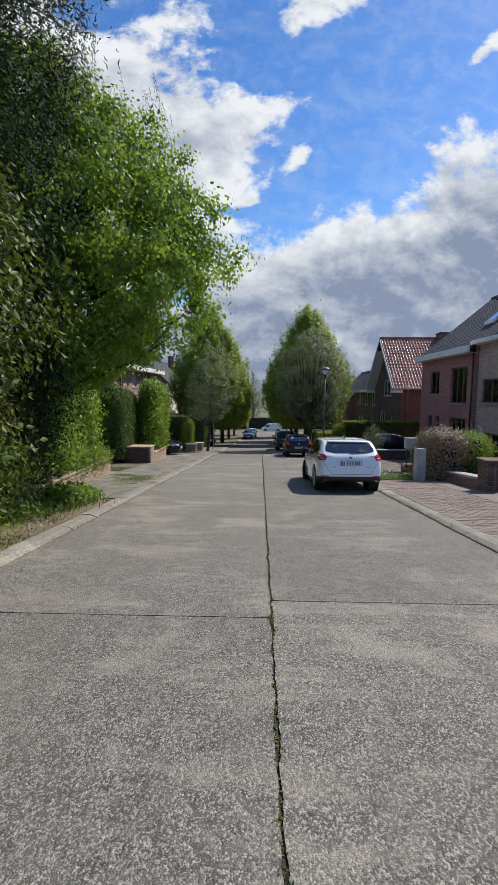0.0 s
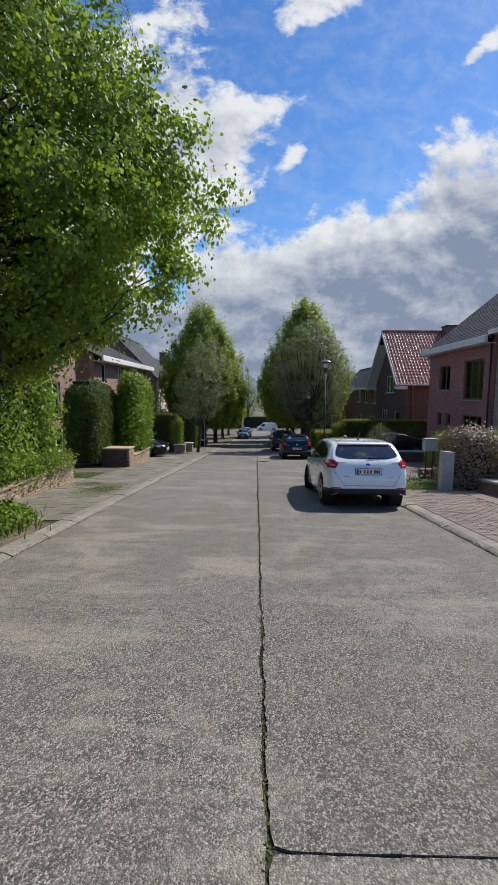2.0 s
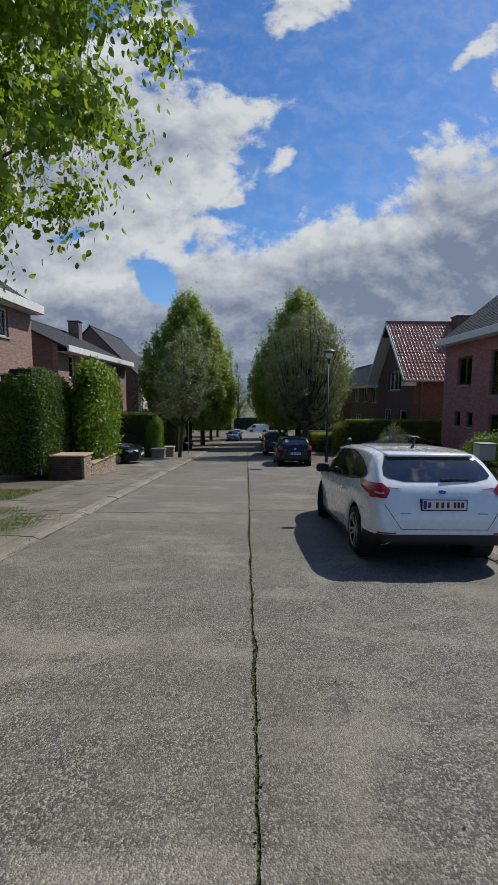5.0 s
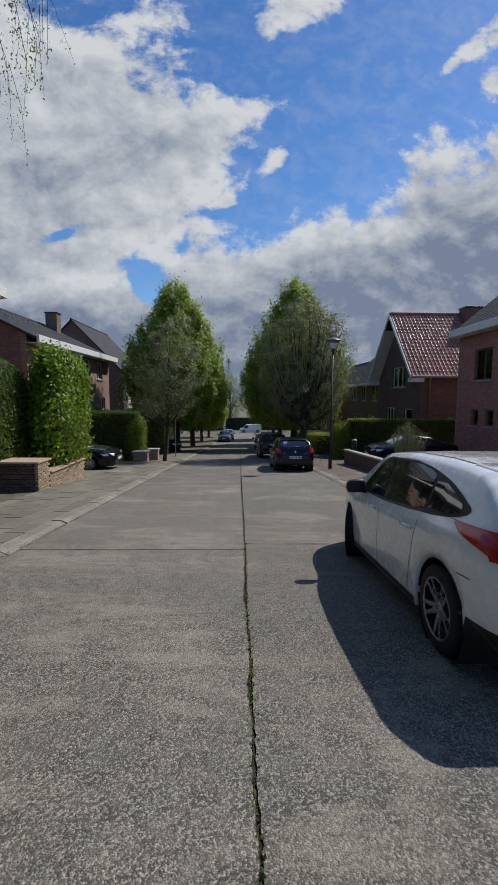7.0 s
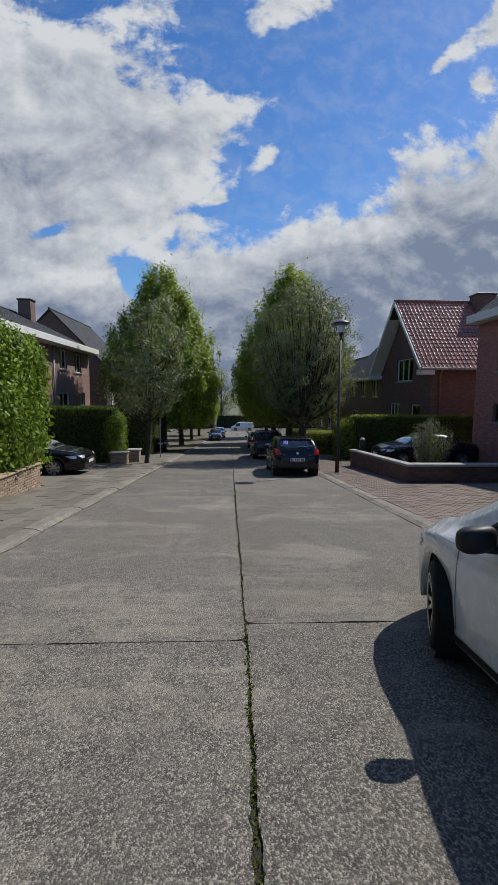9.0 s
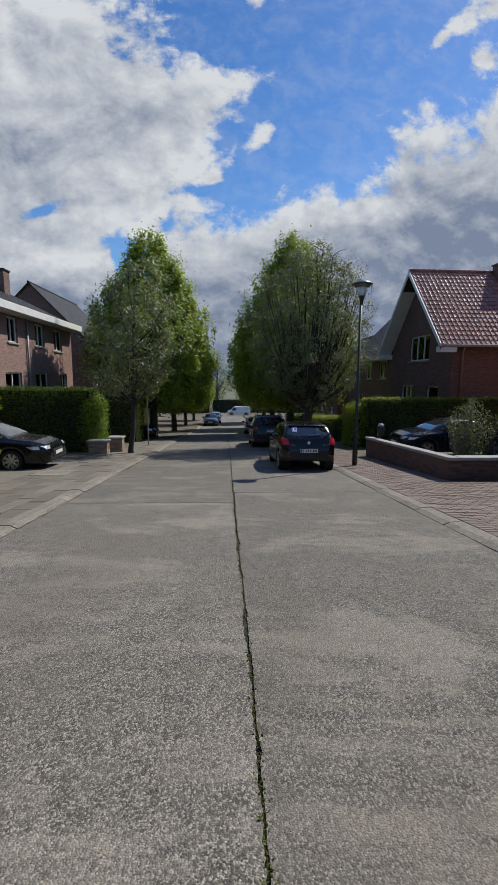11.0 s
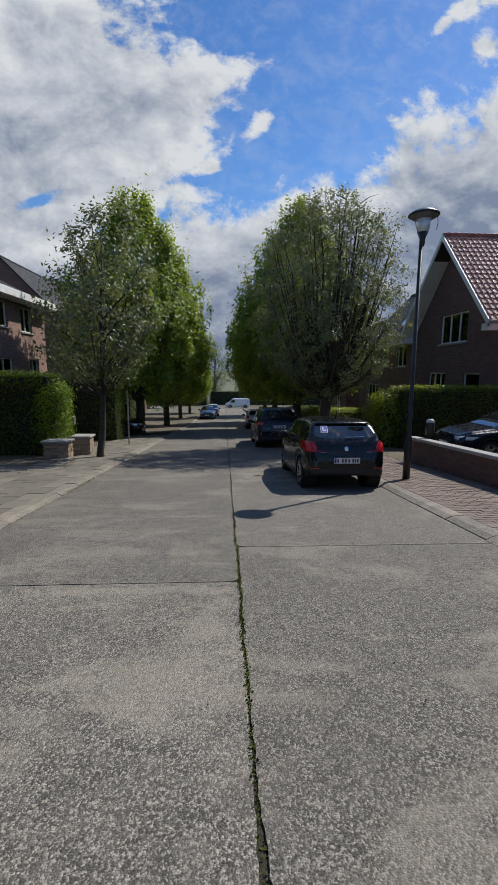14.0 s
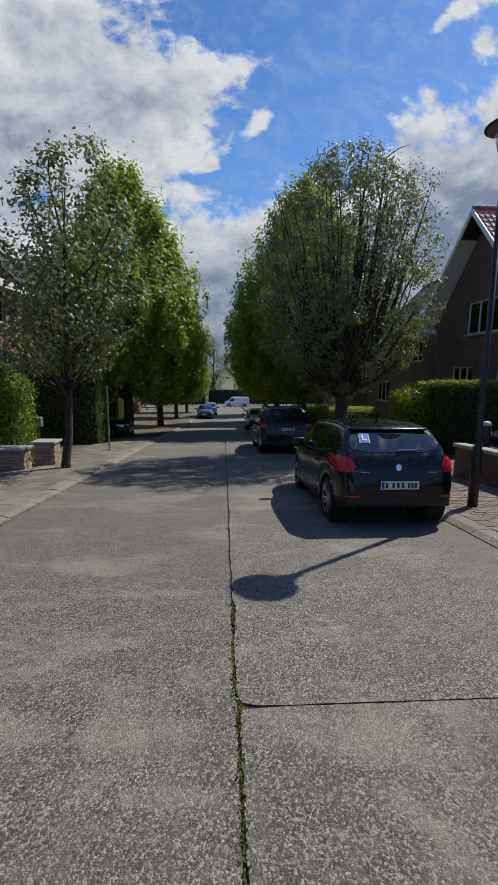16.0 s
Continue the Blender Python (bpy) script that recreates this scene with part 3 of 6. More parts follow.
def tree(name, m, label, height, clear, profile, trunk_r, clumps, per, size, leafm, barkm, seed, spread=0.5, upright_limbs=0.5, limbs=26, fill=0.55, stems=1, droop=0.0, lean=(0, 0), narrow=0.55, offset=(0, 0), twigs=True, streak=0.0, facing=1.3, stem_r=0.40, oval=False):
    """A tree: tapered trunk, limbs out to clumps of leaves within a crown profile of (height share, radius)."""
    rng = np.random.default_rng(seed)
    th = thing(name, m, label, "tree")
    hs, rs = [p[0] for p in profile], [p[1] for p in profile]
    span = height - clear
    pts = []
    weights = np.array([max(np.interp(t, hs, rs), 0.05) for t in np.linspace(0, 1, 60)])
    cs = np.cumsum(weights) / weights.sum()
    for _ in range(clumps):
        t = np.interp(rng.random(), cs, np.linspace(0, 1, 60))
        r = np.interp(t, hs, rs) * (1 - (1 - fill) * rng.random() ** 1.6) * (1 + 0.10 * rng.normal())
        a = rng.random() * 2 * math.pi
        pts.append((math.cos(a) * r + offset[0] * t, math.sin(a) * r + offset[1] * t, clear + span * t))
    pts = np.array(pts)
    bm = bmesh.new()
    top = height * (0.86 if stems == 1 else 0.24)
    k = [(0, 0, -0.15), (0.0, 0, 0.15)] + [(lean[0] * t + 0.05 * math.sin(5 * t + seed), lean[1] * t + 0.05 * math.cos(4 * t), top * t) for t in (0.12, 0.3, 0.5, 0.75, 1.0)]
    rr = [trunk_r * 1.45, trunk_r * 1.12] + [trunk_r * q for q in ((1.0, 0.85, 0.62, 0.38, 0.12) if stems == 1 else (1.0, 0.97, 0.95, 0.92, 0.9))]
    tube(bm, k, rr, 10)
    part("trunk", bm, barkm, th, smooth=True)
    order = rng.permutation(clumps)[:limbs]
    lb = bmesh.new()
    for j, i in enumerate(order):
        p = Vector(pts[i])
        if stems > 1:
            z0 = top * rng.uniform(0.8, 1.0)
        else:
            z0 = max(clear * 0.8, min(p.z - 0.35 * span * upright_limbs - 0.2, top * 0.95))
        s = Vector((lean[0] * z0 / top, lean[1] * z0 / top, z0))
        mid = s.lerp(p, 0.5) + Vector((0, 0, (-0.25 if stems == 1 else -0.1) * (p - s).length * upright_limbs * 0.5))
        if stems > 1:
            mid = Vector((p.x * 0.62, p.y * 0.62, s.z + (p.z - s.z) * 0.42))
        r0 = trunk_r * (0.42 if stems == 1 else stem_r) * (1.0 if j < 14 else 0.55)
        tube(lb, [s, s.lerp(mid, 0.5) + Vector(rng.normal(size=3) * 0.06), mid, mid.lerp(p, 0.55) + Vector(rng.normal(size=3) * 0.08), p], [r0, r0 * 0.8, r0 * 0.6, r0 * 0.38, r0 * 0.12], 5, False)
        if twigs:
            for _ in range(5):
                q = mid.lerp(p, rng.uniform(0.2, 1.0))
                tip = q + Vector(rng.normal(size=3) * 0.35) + Vector((0, 0, 0.35 * upright_limbs))
                tube(lb, [q, q.lerp(tip, 0.5) + Vector(rng.normal(size=3) * 0.03), tip], [r0 * 0.2, r0 * 0.13, r0 * 0.05], 3, False)
    part("limb_work", lb, barkm, th, smooth=True)
    idx = rng.integers(0, clumps, clumps * per)
    off = rng.normal(size=(len(idx), 3)) * spread * rng.uniform(0.6, 1.2, clumps)[idx][:, None]
    off *= np.array([1 - 0.5 * streak, 1 - 0.5 * streak, 0.85 + 1.3 * streak])
    off[:, 2] -= droop * np.abs(rng.normal(size=len(idx)))
    at = pts[idx] + off
    mid_z = clear + span * 0.38
    fac = at * np.array([1.0, 1.0, 0.55]) - np.array([0, 0, mid_z * 0.55])
    fac /= np.linalg.norm(fac, axis=1)[:, None] + 1e-9
    fac += off / (np.linalg.norm(off, axis=1)[:, None] + 1e-9) * 0.55 + np.array([0, 0, 0.35])
    leaf_mesh("crown", at, size, leafm, th, seed=seed + 3, droop=0.3 + droop, narrow=narrow, up=0.0, facing=fac, face=facing, oval=oval)
    return th


# ---- ground, road, kerbs and pavements ----
ROAD_L, ROAD_R, KERB = -3.16, 3.14, 0.28


def strip(name, x0, x1, ys, dz, material, label, thick=0.25, kind="structure"):
    """A strip of ground that follows the slope."""
    v, f = [], []
    for y in ys:
        v += [(x0, y, g(y) + dz), (x1, y, g(y) + dz), (x1, y, g(y) + dz - thick), (x0, y, g(y) + dz - thick)]
    for i in range(len(ys) - 1):
        a, b = i * 4, i * 4 + 4
        f += [(a, a + 1, b + 1, b), (a + 1, a + 2, b + 2, b + 1), (a + 3, a, b, b + 3)]
    f += [(0, 3, 2, 1), (len(v) - 4, len(v) - 3, len(v) - 2, len(v) - 1)]
    return tagged(raw(name, v, f, material), label, kind=kind)


YS = [-30, 0, 30, 60, 85, 112, 135]
strip("ground", -900, 900, [-400, -30, 0, 30, 60, 85, 112, 400, 2500], -0.16, M["far"], "earth and grass beyond the street")
strip("front_yard_ground", -12, ROAD_L - KERB - 0.02, YS, 0.035, M["soil"], "bare soil and gravel of the front yards", 0.18)
strip("front_yard_ground_east", ROAD_R + KERB + 0.02, 12.2, YS, 0.03, M["soil"], "bare soil and gravel of the front yards", 0.18)
strip("cross_street", -60, 60, [104, 112, 118], 0.012, M["road"], "grey concrete cross street at the bottom")

road = strip("road", ROAD_L, ROAD_R, YS, -0.012, M["joint"], "concrete slab road with a mossy centre seam", 0.12)
SEAM_RNG = random.Random(4)


def edge_run(a, b, wob, seed, chips=0.0):
    """A worn slab edge from a to b as a run of offsets every 6 cm."""
    n = max(2, int(abs(b - a) / 0.03))
    out = []
    for i in range(n + 1):
        t = a + (b - a) * i / n
        w = (noise.noise(Vector((t * 3.1, seed, 0.3))) * 0.6 + noise.noise(Vector((t * 17, seed, 2.3))) * 0.4) * wob
        c = noise.noise(Vector((t * 1.7, seed, 9.1)))
        if c > 0.3:
            w += chips * (c - 0.3) * (0.5 + 0.5 * noise.noise(Vector((t * 31, seed, 5))))
        out.append((t, w))
    return out


def seam_x(y):
    """The centre seam wanders a little."""
    return 0.016 * noise.noise(Vector((y * 0.8, 3.3, 0))) + 0.012 * noise.noise(Vector((y * 3.7, 8.3, 0)))


def ragged(t, seed):
    """Broken edge of the seam: fine teeth, and chips here and there."""
    teeth = abs(noise.noise(Vector((t * 11, seed, 1.7)))) * 0.016 + abs(noise.noise(Vector((t * 33, seed, 4.1)))) * 0.009
    c = noise.noise(Vector((t * 2.3, seed, 6.6)))
    return 0.003 + teeth + max(0.0, c - 0.22) * 0.085 * (0.5 + 0.5 * noise.noise(Vector((t * 21, seed, 5.2))))


def slab(x0, x1, y0, y1, seed, seam_x0, seam_x1):
    """One concrete slab with ragged, chipped edges on the seam sides."""
    ring = []
    for t, w in edge_run(x0 + (0.03 if seam_x0 else 0), x1 - (0.03 if seam_x1 else 0), 0.006, seed + 1.1, 0.02):
        ring.append((t, y0 + 0.002 + ragged(t, seed) * 0.5 + 0.03 * math.exp(-(t / 0.07) ** 2)))
    for t, w in edge_run(y0 + 0.09, y1 - 0.06, 0.009, seed + 2.2):
        ring.append((x1 + (seam_x(t) - ragged(t, 2.0) if seam_x1 else 0.0), t))
    for t, w in edge_run(x1 - (0.03 if seam_x1 else 0), x0 + (0.03 if seam_x0 else 0), 0.006, seed + 3.3, 0.02):
        ring.append((t, y1 - 0.002 - ragged(t, seed + 5) * 0.5))
    for t, w in edge_run(y1 - 0.06, y0 + 0.09, 0.009, seed + 4.4):
        ring.append((x0 + (seam_x(t) + ragged(t, 7.0) if seam_x0 else 0.0), t))
    bm = bmesh.new()
    up = [bm.verts.new((x, y, g(y) + 0.0)) for x, y in ring]
    dn = [bm.verts.new((x, y, g(y) - 0.04)) for x, y in ring]
    bm.faces.new(up)
    n = len(ring)
    for i in range(n):
        bm.faces.new((up[i], dn[i], dn[(i + 1) % n], up[(i + 1) % n]))
    bmesh.ops.recalc_face_normals(bm, faces=bm.faces)
    return part("slab", bm, M["road"], road)


LEFT_JOINTS = [-30, -14, -3.9, 3.78, 15.28, 22.84, 33.6, 45, 60, 75, 90, 104]
RIGHT_JOINTS = [-30, -14, -3.5, 4.17, 15.58, 23.87, 34.5, 46, 60, 75, 90, 104]
for i in range(len(LEFT_JOINTS) - 1):
    slab(ROAD_L, 0, LEFT_JOINTS[i], LEFT_JOINTS[i + 1], i * 7.7, False, True)
    slab(0, ROAD_R, RIGHT_JOINTS[i], RIGHT_JOINTS[i + 1], i * 5.3 + 90, True, False)

# kerb stones, a low sloping face towards the road
kerb_w = tagged(new("kerb_west"), "low pale concrete kerb stones with sloping face", kind="structure")
kerb_e = tagged(new("kerb_east"), "low pale concrete kerb stones with sloping face", kind="structure")


def kerb_mesh(sign):
    bm = bmesh.new()
    prof = [(0, -0.06), (0, 0.012), (0.10 * sign, 0.055), (KERB * sign, 0.065), (KERB * sign, -0.06)]
    ends = []
    for y in (0.004, 0.992):
        ends.append([bm.verts.new((x, y, z)) for x, z in prof])
    for k in range(5):
        bm.faces.new((ends[0][k], ends[0][(k + 1) % 5], ends[1][(k + 1) % 5], ends[1][k]))
    bm.faces.new(ends[0])
    bm.faces.new(ends[1][::-1])
    bmesh.ops.recalc_face_normals(bm, faces=bm.faces)
    me = bpy.data.meshes.new("kerb_stone")
    bm.to_mesh(me)
    me.materials.append(M["kerb"])
    return me


KW, KE = kerb_mesh(-1), kerb_mesh(1)
for y in range(-6, 84):
    for me, par, x in ((KW, kerb_w, ROAD_L), (KE, kerb_e, ROAD_R)):
        o = new("kerb_stone", me)
        o.parent = par
        r = SEAM_RNG.uniform
        o.matrix_basis = on_slope(x + r(-0.008, 0.008), y, r(-0.4, 0.4), r(-0.008, 0.006))

# ---- houses ----


def wall_panel(bm, axis, at, thick, a0, a1, z0, z1, holes):
    """A wall in the plane axis = at, from a0 to a1 and z0 to z1, with rectangular openings through it."""
    cuts_a = sorted({a0, a1, *[q for h in holes for q in h[:2]]})
    cuts_z = sorted({z0, z1, *[q for h in holes for q in h[2:4]]})
    for i in range(len(cuts_a) - 1):
        for j in range(len(cuts_z) - 1):
            ca, cz = (cuts_a[i] + cuts_a[i + 1]) / 2, (cuts_z[j] + cuts_z[j + 1]) / 2
            if any(h[0] < ca < h[1] and h[2] < cz < h[3] for h in holes):
                continue
            b0, b1 = min(at, at + thick), max(at, at + thick)
            if axis == "x":
                bx(bm, b0, b1, cuts_a[i], cuts_a[i + 1], cuts_z[j], cuts_z[j + 1])
            else:
                bx(bm, cuts_a[i], cuts_a[i + 1], b0, b1, cuts_z[j], cuts_z[j + 1])
    bmesh.ops.remove_doubles(bm, verts=bm.verts, dist=0.0005)
    return bm


def window(parent, axis, at, inward, a0, a1, z0, z1, framem, bars=1, curtain=True, name="window", sill=True):
    """A window set in an opening: frame, panes, sill and a curtain behind."""
    s = 1 if inward > 0 else -1

    def flat(bm, b0, b1, c0, c1, d0, d1, bev=0.0):
        d0, d1 = at + s * d0, at + s * d1
        d0, d1 = min(d0, d1), max(d0, d1)
        return bx(bm, d0, d1, b0, b1, c0, c1, bev) if axis == "x" else bx(bm, b0, b1, d0, d1, c0, c1, bev)

    f = 0.075
    def pt(a, z, d):
        return (at + s * d, a, z) if axis == "x" else (a, at + s * d, z)

    bm = bmesh.new()
    loops = []
    for d, e in ((0.10, 0), (0.10, f), (0.17, f), (0.17, 0)):
        loops.append([bm.verts.new(pt(a, z, d)) for a, z in ((a0 + e, z0 + e), (a1 - e, z0 + e), (a1 - e, z1 - e), (a0 + e, z1 - e))])
    for i in range(4):
        p_, q_ = loops[i], loops[(i + 1) % 4]
        for k in range(4):
            bm.faces.new((p_[k], p_[(k + 1) % 4], q_[(k + 1) % 4], q_[k]))
    bmesh.ops.recalc_face_normals(bm, faces=bm.faces)
    win = part(name, bm, framem, parent)
    for k in range(1, bars + 1):
        c = a0 + (a1 - a0) * k / (bars + 1)
        part("glazing_bar", flat(bmesh.new(), c - f / 2, c + f / 2, z0 + f, z1 - f, 0.102, 0.168), framem, win)
    part("pane", flat(bmesh.new(), a0 + f * 0.6, a1 - f * 0.6, z0 + f * 0.6, z1 - f * 0.6, 0.13, 0.142), M["glass"], win)
    if curtain:
        cb = bmesh.new()
        n = max(6, int((a1 - a0) / 0.05))
        cols = []
        for k in range(n + 1):
            a_ = a0 + f + (a1 - a0 - 2 * f) * k / n
            if 0.47 < k / n < 0.53:
                continue
            d_ = 0.15 + 0.016 * (k % 2)
            cols.append((k, [cb.verts.new(pt(a_, z, d_ + e)) for z in (z0 + f, z1 - f) for e in (0, 0.006)]))
        for (k0, c0), (k1, c1) in zip(cols, cols[1:]):
            if k1 - k0 > 1:
                continue
            for i, j in ((0, 2), (3, 1), (2, 3), (1, 0)):
                cb.faces.new((c0[i], c1[i], c1[j], c0[j]))
        halves = [[], []]
        for fc in cb.faces:
            halves[0 if sum((v.co.y if axis == "x" else v.co.x) for v in fc.verts) / 4 < (a0 + a1) / 2 else 1].append(fc)
        for half in halves:
            hbm = bmesh.new()
            for fc in half:
                hbm.faces.new([hbm.verts.new(v.co) for v in fc.verts])
            bmesh.ops.remove_doubles(hbm, verts=hbm.verts, dist=0.0005)
            part("curtain", hbm, M["curtain"], win)
        cb.free()
    if sill:
        part("sill", flat(bmesh.new(), a0 - 0.08, a1 + 0.08, z0 - 0.09, z0, -0.07, 0.1, 0.008), M["sill"], win)
    return win


def tile_sheet(bm_v, bm_f, origin, along, upv, normal, length, run, tw, th, wave=0.022, step=0.03):
    """Rows of overlapping curved roof tiles on a sloping plane, each a piece of its own."""
    rows, cols = int(run / th), int(length / tw)
    tw, th = length / cols, run / rows
    for r in range(rows):
        for c in range(cols):
            base = len(bm_v)
            for (u, w, h) in ((0, 0, step), (0.3, 0, step + wave), (0.62, 0, step * 0.6), (0.98, 0, step + wave * 0.3), (0, 1.06, 0.0), (0.3, 1.06, wave), (0.62, 1.06, -0.008), (0.98, 1.06, wave * 0.3)):
                bm_v.append(origin + along * (c + u) * tw + upv * (r + w) * th + normal * h)
            for k in range(3):
                bm_f.append((base + k, base + k + 1, base + 5 + k, base + 4 + k))
            q = len(bm_v)
            for u, h in ((0, step), (0.3, step + wave), (0.62, step * 0.6), (0.98, step + wave * 0.3)):
                bm_v.append(origin + along * (c + u) * tw + upv * r * th + normal * (h - step - 0.004))
            for k in range(3):
                bm_f.append((base + k, q + k, q + k + 1, base + k + 1))


def roof_slope(parent, a, b, c, d, material, tw=0.26, th=0.34, wave=0.022, thick=0.12, label="", tiles=True, step=0.03):
    """One slope of a roof from its eave a-b up to its ridge d-c: boards below, tiles above."""
    a, b, c, d = (Vector(q) for q in (a, b, c, d))
    nrm = (b - a).cross(d - a).normalized()
    if nrm.z < 0:
        nrm = -nrm
    bm = bmesh.new()
    hexa(bm, [q - nrm * thick for q in (a, b, c, d)] + [a, b, c, d])
    bmesh.ops.recalc_face_normals(bm, faces=bm.faces)
    deck = part("roof", bm, M["umber_wood"], parent)
    if tiles:
        v, f = [], []
        tile_sheet(v, f, a + nrm * 0.012, (b - a).normalized(), (d - a).normalized(), nrm, (b - a).length, (d - a).length, tw, th, wave, step)
        o = raw("roof_tiles", v, f, material, deck, label)
        o["kind"] = "stuff"
    return deck


M["umber_wood"] = plain("roof_boards", (0.05, 0.04, 0.035), 0.8, vary=0.3)


def gable(bm, axis, at, thick, a0, a1, am, z0, z1):
    """A triangle of wall under a gable."""
    v = []
    for q in (at, at + thick):
        for aa, zz in ((a0, z0), (a1, z0), (am, z1)):
            v.append(bm.verts.new((q, aa, zz) if axis == "x" else (aa, q, zz)))
    bm.faces.new((v[0], v[1], v[2]))
    bm.faces.new((v[5], v[4], v[3]))
    for i, j in ((0, 1), (1, 2), (2, 0)):
        bm.faces.new((v[i], v[j], v[j + 3], v[i + 3]))
    bmesh.ops.recalc_face_normals(bm, faces=bm.faces)
    return bm


def pipe(parent, pts, r, material, name="downpipe"):
    return part(name, tube(bmesh.new(), pts, [r] * len(pts), 8), material, parent, smooth=True)


def chimney(parent, x, y, z0, z1, w, d, material):
    ch = part("chimney", box(x - w / 2, x + w / 2, y - d / 2, y + d / 2, z0, z1), material, parent)
    part("chimney_cap", box(x - w / 2 - 0.06, x + w / 2 + 0.06, y - d / 2 - 0.06, y + d / 2 + 0.06, z1, z1 + 0.1, 0.01), M["metal_dark"], ch)
    return ch


def street_house(name, label, side, x_front, depth, y0, y1, eave, ridge, wallm, roofm, windows, base_drop=1.2, fascia=None, over=0.35, gable_south=True, framem=None, gutter=True, south_m=None, wave=0.01):
    """A house whose ridge runs along the street. side: +1 east of the road, -1 west. Heights are absolute."""
    th = thing(name, Matrix.Identity(4), label, "house")
    xb = x_front + side * depth
    xm = (x_front + xb) / 2
    zb = g(y1) - base_drop
    holes = [w[:4] for w in windows]
    part("wall", wall_panel(bmesh.new(), "x", x_front, side * 0.3, y0, y1, zb, eave, holes), wallm, th)
    part("wall", wall_panel(bmesh.new(), "x", xb - side * 0.3, side * 0.3, y0, y1, zb, eave, []), wallm, th)
    x0, x1 = min(x_front, xb) + 0.3, max(x_front, xb) - 0.3
    for yy, tk in ((y0, 0.3), (y1 - 0.3, 0.3)):
        bm = wall_panel(bmesh.new(), "y", yy, tk, x0, x1, zb, eave, [])
        gable(bm, "y", yy, tk, x0 - 0.25, x1 + 0.25, xm, eave, ridge - 0.1)
        part("wall", bm, south_m or wallm, th)
    part("floor_inside", box(x0, x1, y0 + 0.3, y1 - 0.3, eave - 2.75, eave - 2.6), M["umber_wood"], th)
    tilt = (ridge - eave) / abs(xm - x_front)
    for sgn, xe in ((1, x_front - side * over), (-1, xb + side * over)):
        ze = eave - over * tilt
        ya, yb = (y0 - 0.15, y1 + 0.15)
        roof_slope(th, (xe, ya, ze), (xe, yb, ze), (xm, yb, ridge), (xm, ya, ridge), roofm, 0.24, 0.20, wave * 0.4, 0.1, tiles=(sgn == 1), step=0.011)
    part("ridge_tiles", tube(bmesh.new(), [(xm, y0 - 0.15, ridge + 0.02), (xm, y1 + 0.15, ridge + 0.02)], [0.1, 0.1], 8), roofm, th)
    fx = x_front - side * (over + 0.02)
    f0 = fascia or 0.16
    ze = eave - over * tilt
    part("fascia", box(min(fx, fx - side * 0.14), max(fx, fx - side * 0.14), y0 - 0.15, y1 + 0.15, ze - f0 * 0.7, ze + f0 * 0.3 + 0.02, 0.01), M["fascia"], th, "white painted fascia gutter")
    part("soffit", box(min(fx, x_front), max(fx, x_front), y0 - 0.15, y1 + 0.15, ze - f0 * 0.7 - 0.03, ze - f0 * 0.7 - 0.004), M["fascia"], th)
    for w in windows:
        window(th, "x", x_front, side, *w[:4], w[5] if len(w) > 5 else (framem or M["frame"]), w[4] if len(w) > 4 else 1, curtain=w[6] if len(w) > 6 else True)
    return th

# pink brick house, east side
house_pink = street_house(
    "house", "pink-red brick terrace house with grey slate roof and white gutter", 1, 11.6, 9.5, 24.75, 32.7, 4.55, 8.5, M["pink"], M["slate"],
    [(29.55, 31.1, 1.69, 3.2, 1, M["frame_brown"]), (25.6, 27.8, 1.15, 3.3, 2, M["frame_brown"]), (30.5, 31.15, -0.54, 0.28, 0, M["frame_brown"]), (29.2, 29.85, -0.5, 0.28, 0, M["frame_brown"]), (25.55, 27.7, -0.9, 0.3, 2, M["frame_brown"], False)],
    fascia=0.34, over=0.4)
pipe(house_pink, [(11.5, 24.82, 4.3), (11.5, 24.82, -2.4)], 0.05, M["metal_dark"])
sk = part("skylight", hexa(bmesh.new(), [(12.9, 25.6, 5.70), (12.9, 26.7, 5.70), (14.0, 26.7, 6.62), (14.0, 25.6, 6.62), (12.85, 25.6, 5.82), (12.85, 26.7, 5.82), (13.95, 26.7, 6.74), (13.95, 25.6, 6.74)]), M["frame"], house_pink)
part("pane", hexa(bmesh.new(), [(12.93, 25.7, 5.88), (12.93, 26.6, 5.88), (13.85, 26.6, 6.65), (13.85, 25.7, 6.65), (12.92, 25.7, 5.90), (12.92, 26.6, 5.90), (13.84, 26.6, 6.67), (13.84, 25.7, 6.67)]), M["solar"], sk)

# beige house beside it, with a garage below
house_beige = street_house(
    "house", "beige brick terrace house with dark roof, dormer and garage door", 1, 11.75, 9.5, 15.2, 24.7, 4.75, 8.6, M["beige"], M["slate"],
    [(21.6, 24.2, 1.24, 2.5, 2, M["frame_brown"]), (17.2, 19.4, 1.24, 2.6, 1, M["frame_brown"]), (21.0, 24.0, -1.75, -0.32, 0, M["wood"], False), (16.8, 19.4, -1.5, 0.3, 1, M["frame_brown"])],
    fascia=0.2, over=0.3)
part("garage_door", box(11.93, 11.97, 21.03, 23.97, -1.95, -0.35), M["wood"], house_beige, "dark stained wooden garage door")
dormer = part("dormer", wall_panel(bmesh.new(), "x", 12.1, 0.25, 20.2, 23.4, 4.9, 6.5, [(21.1, 22.9, 5.25, 6.15)]), M["beige"], house_beige)
part("dormer_roof", box(11.85, 14.5, 20.0, 23.6, 6.5, 6.68, 0.02), M["slate"], dormer)
window(dormer, "x", 12.1, 1, 21.1, 22.9, 5.25, 6.15, M["frame_brown"], 1)

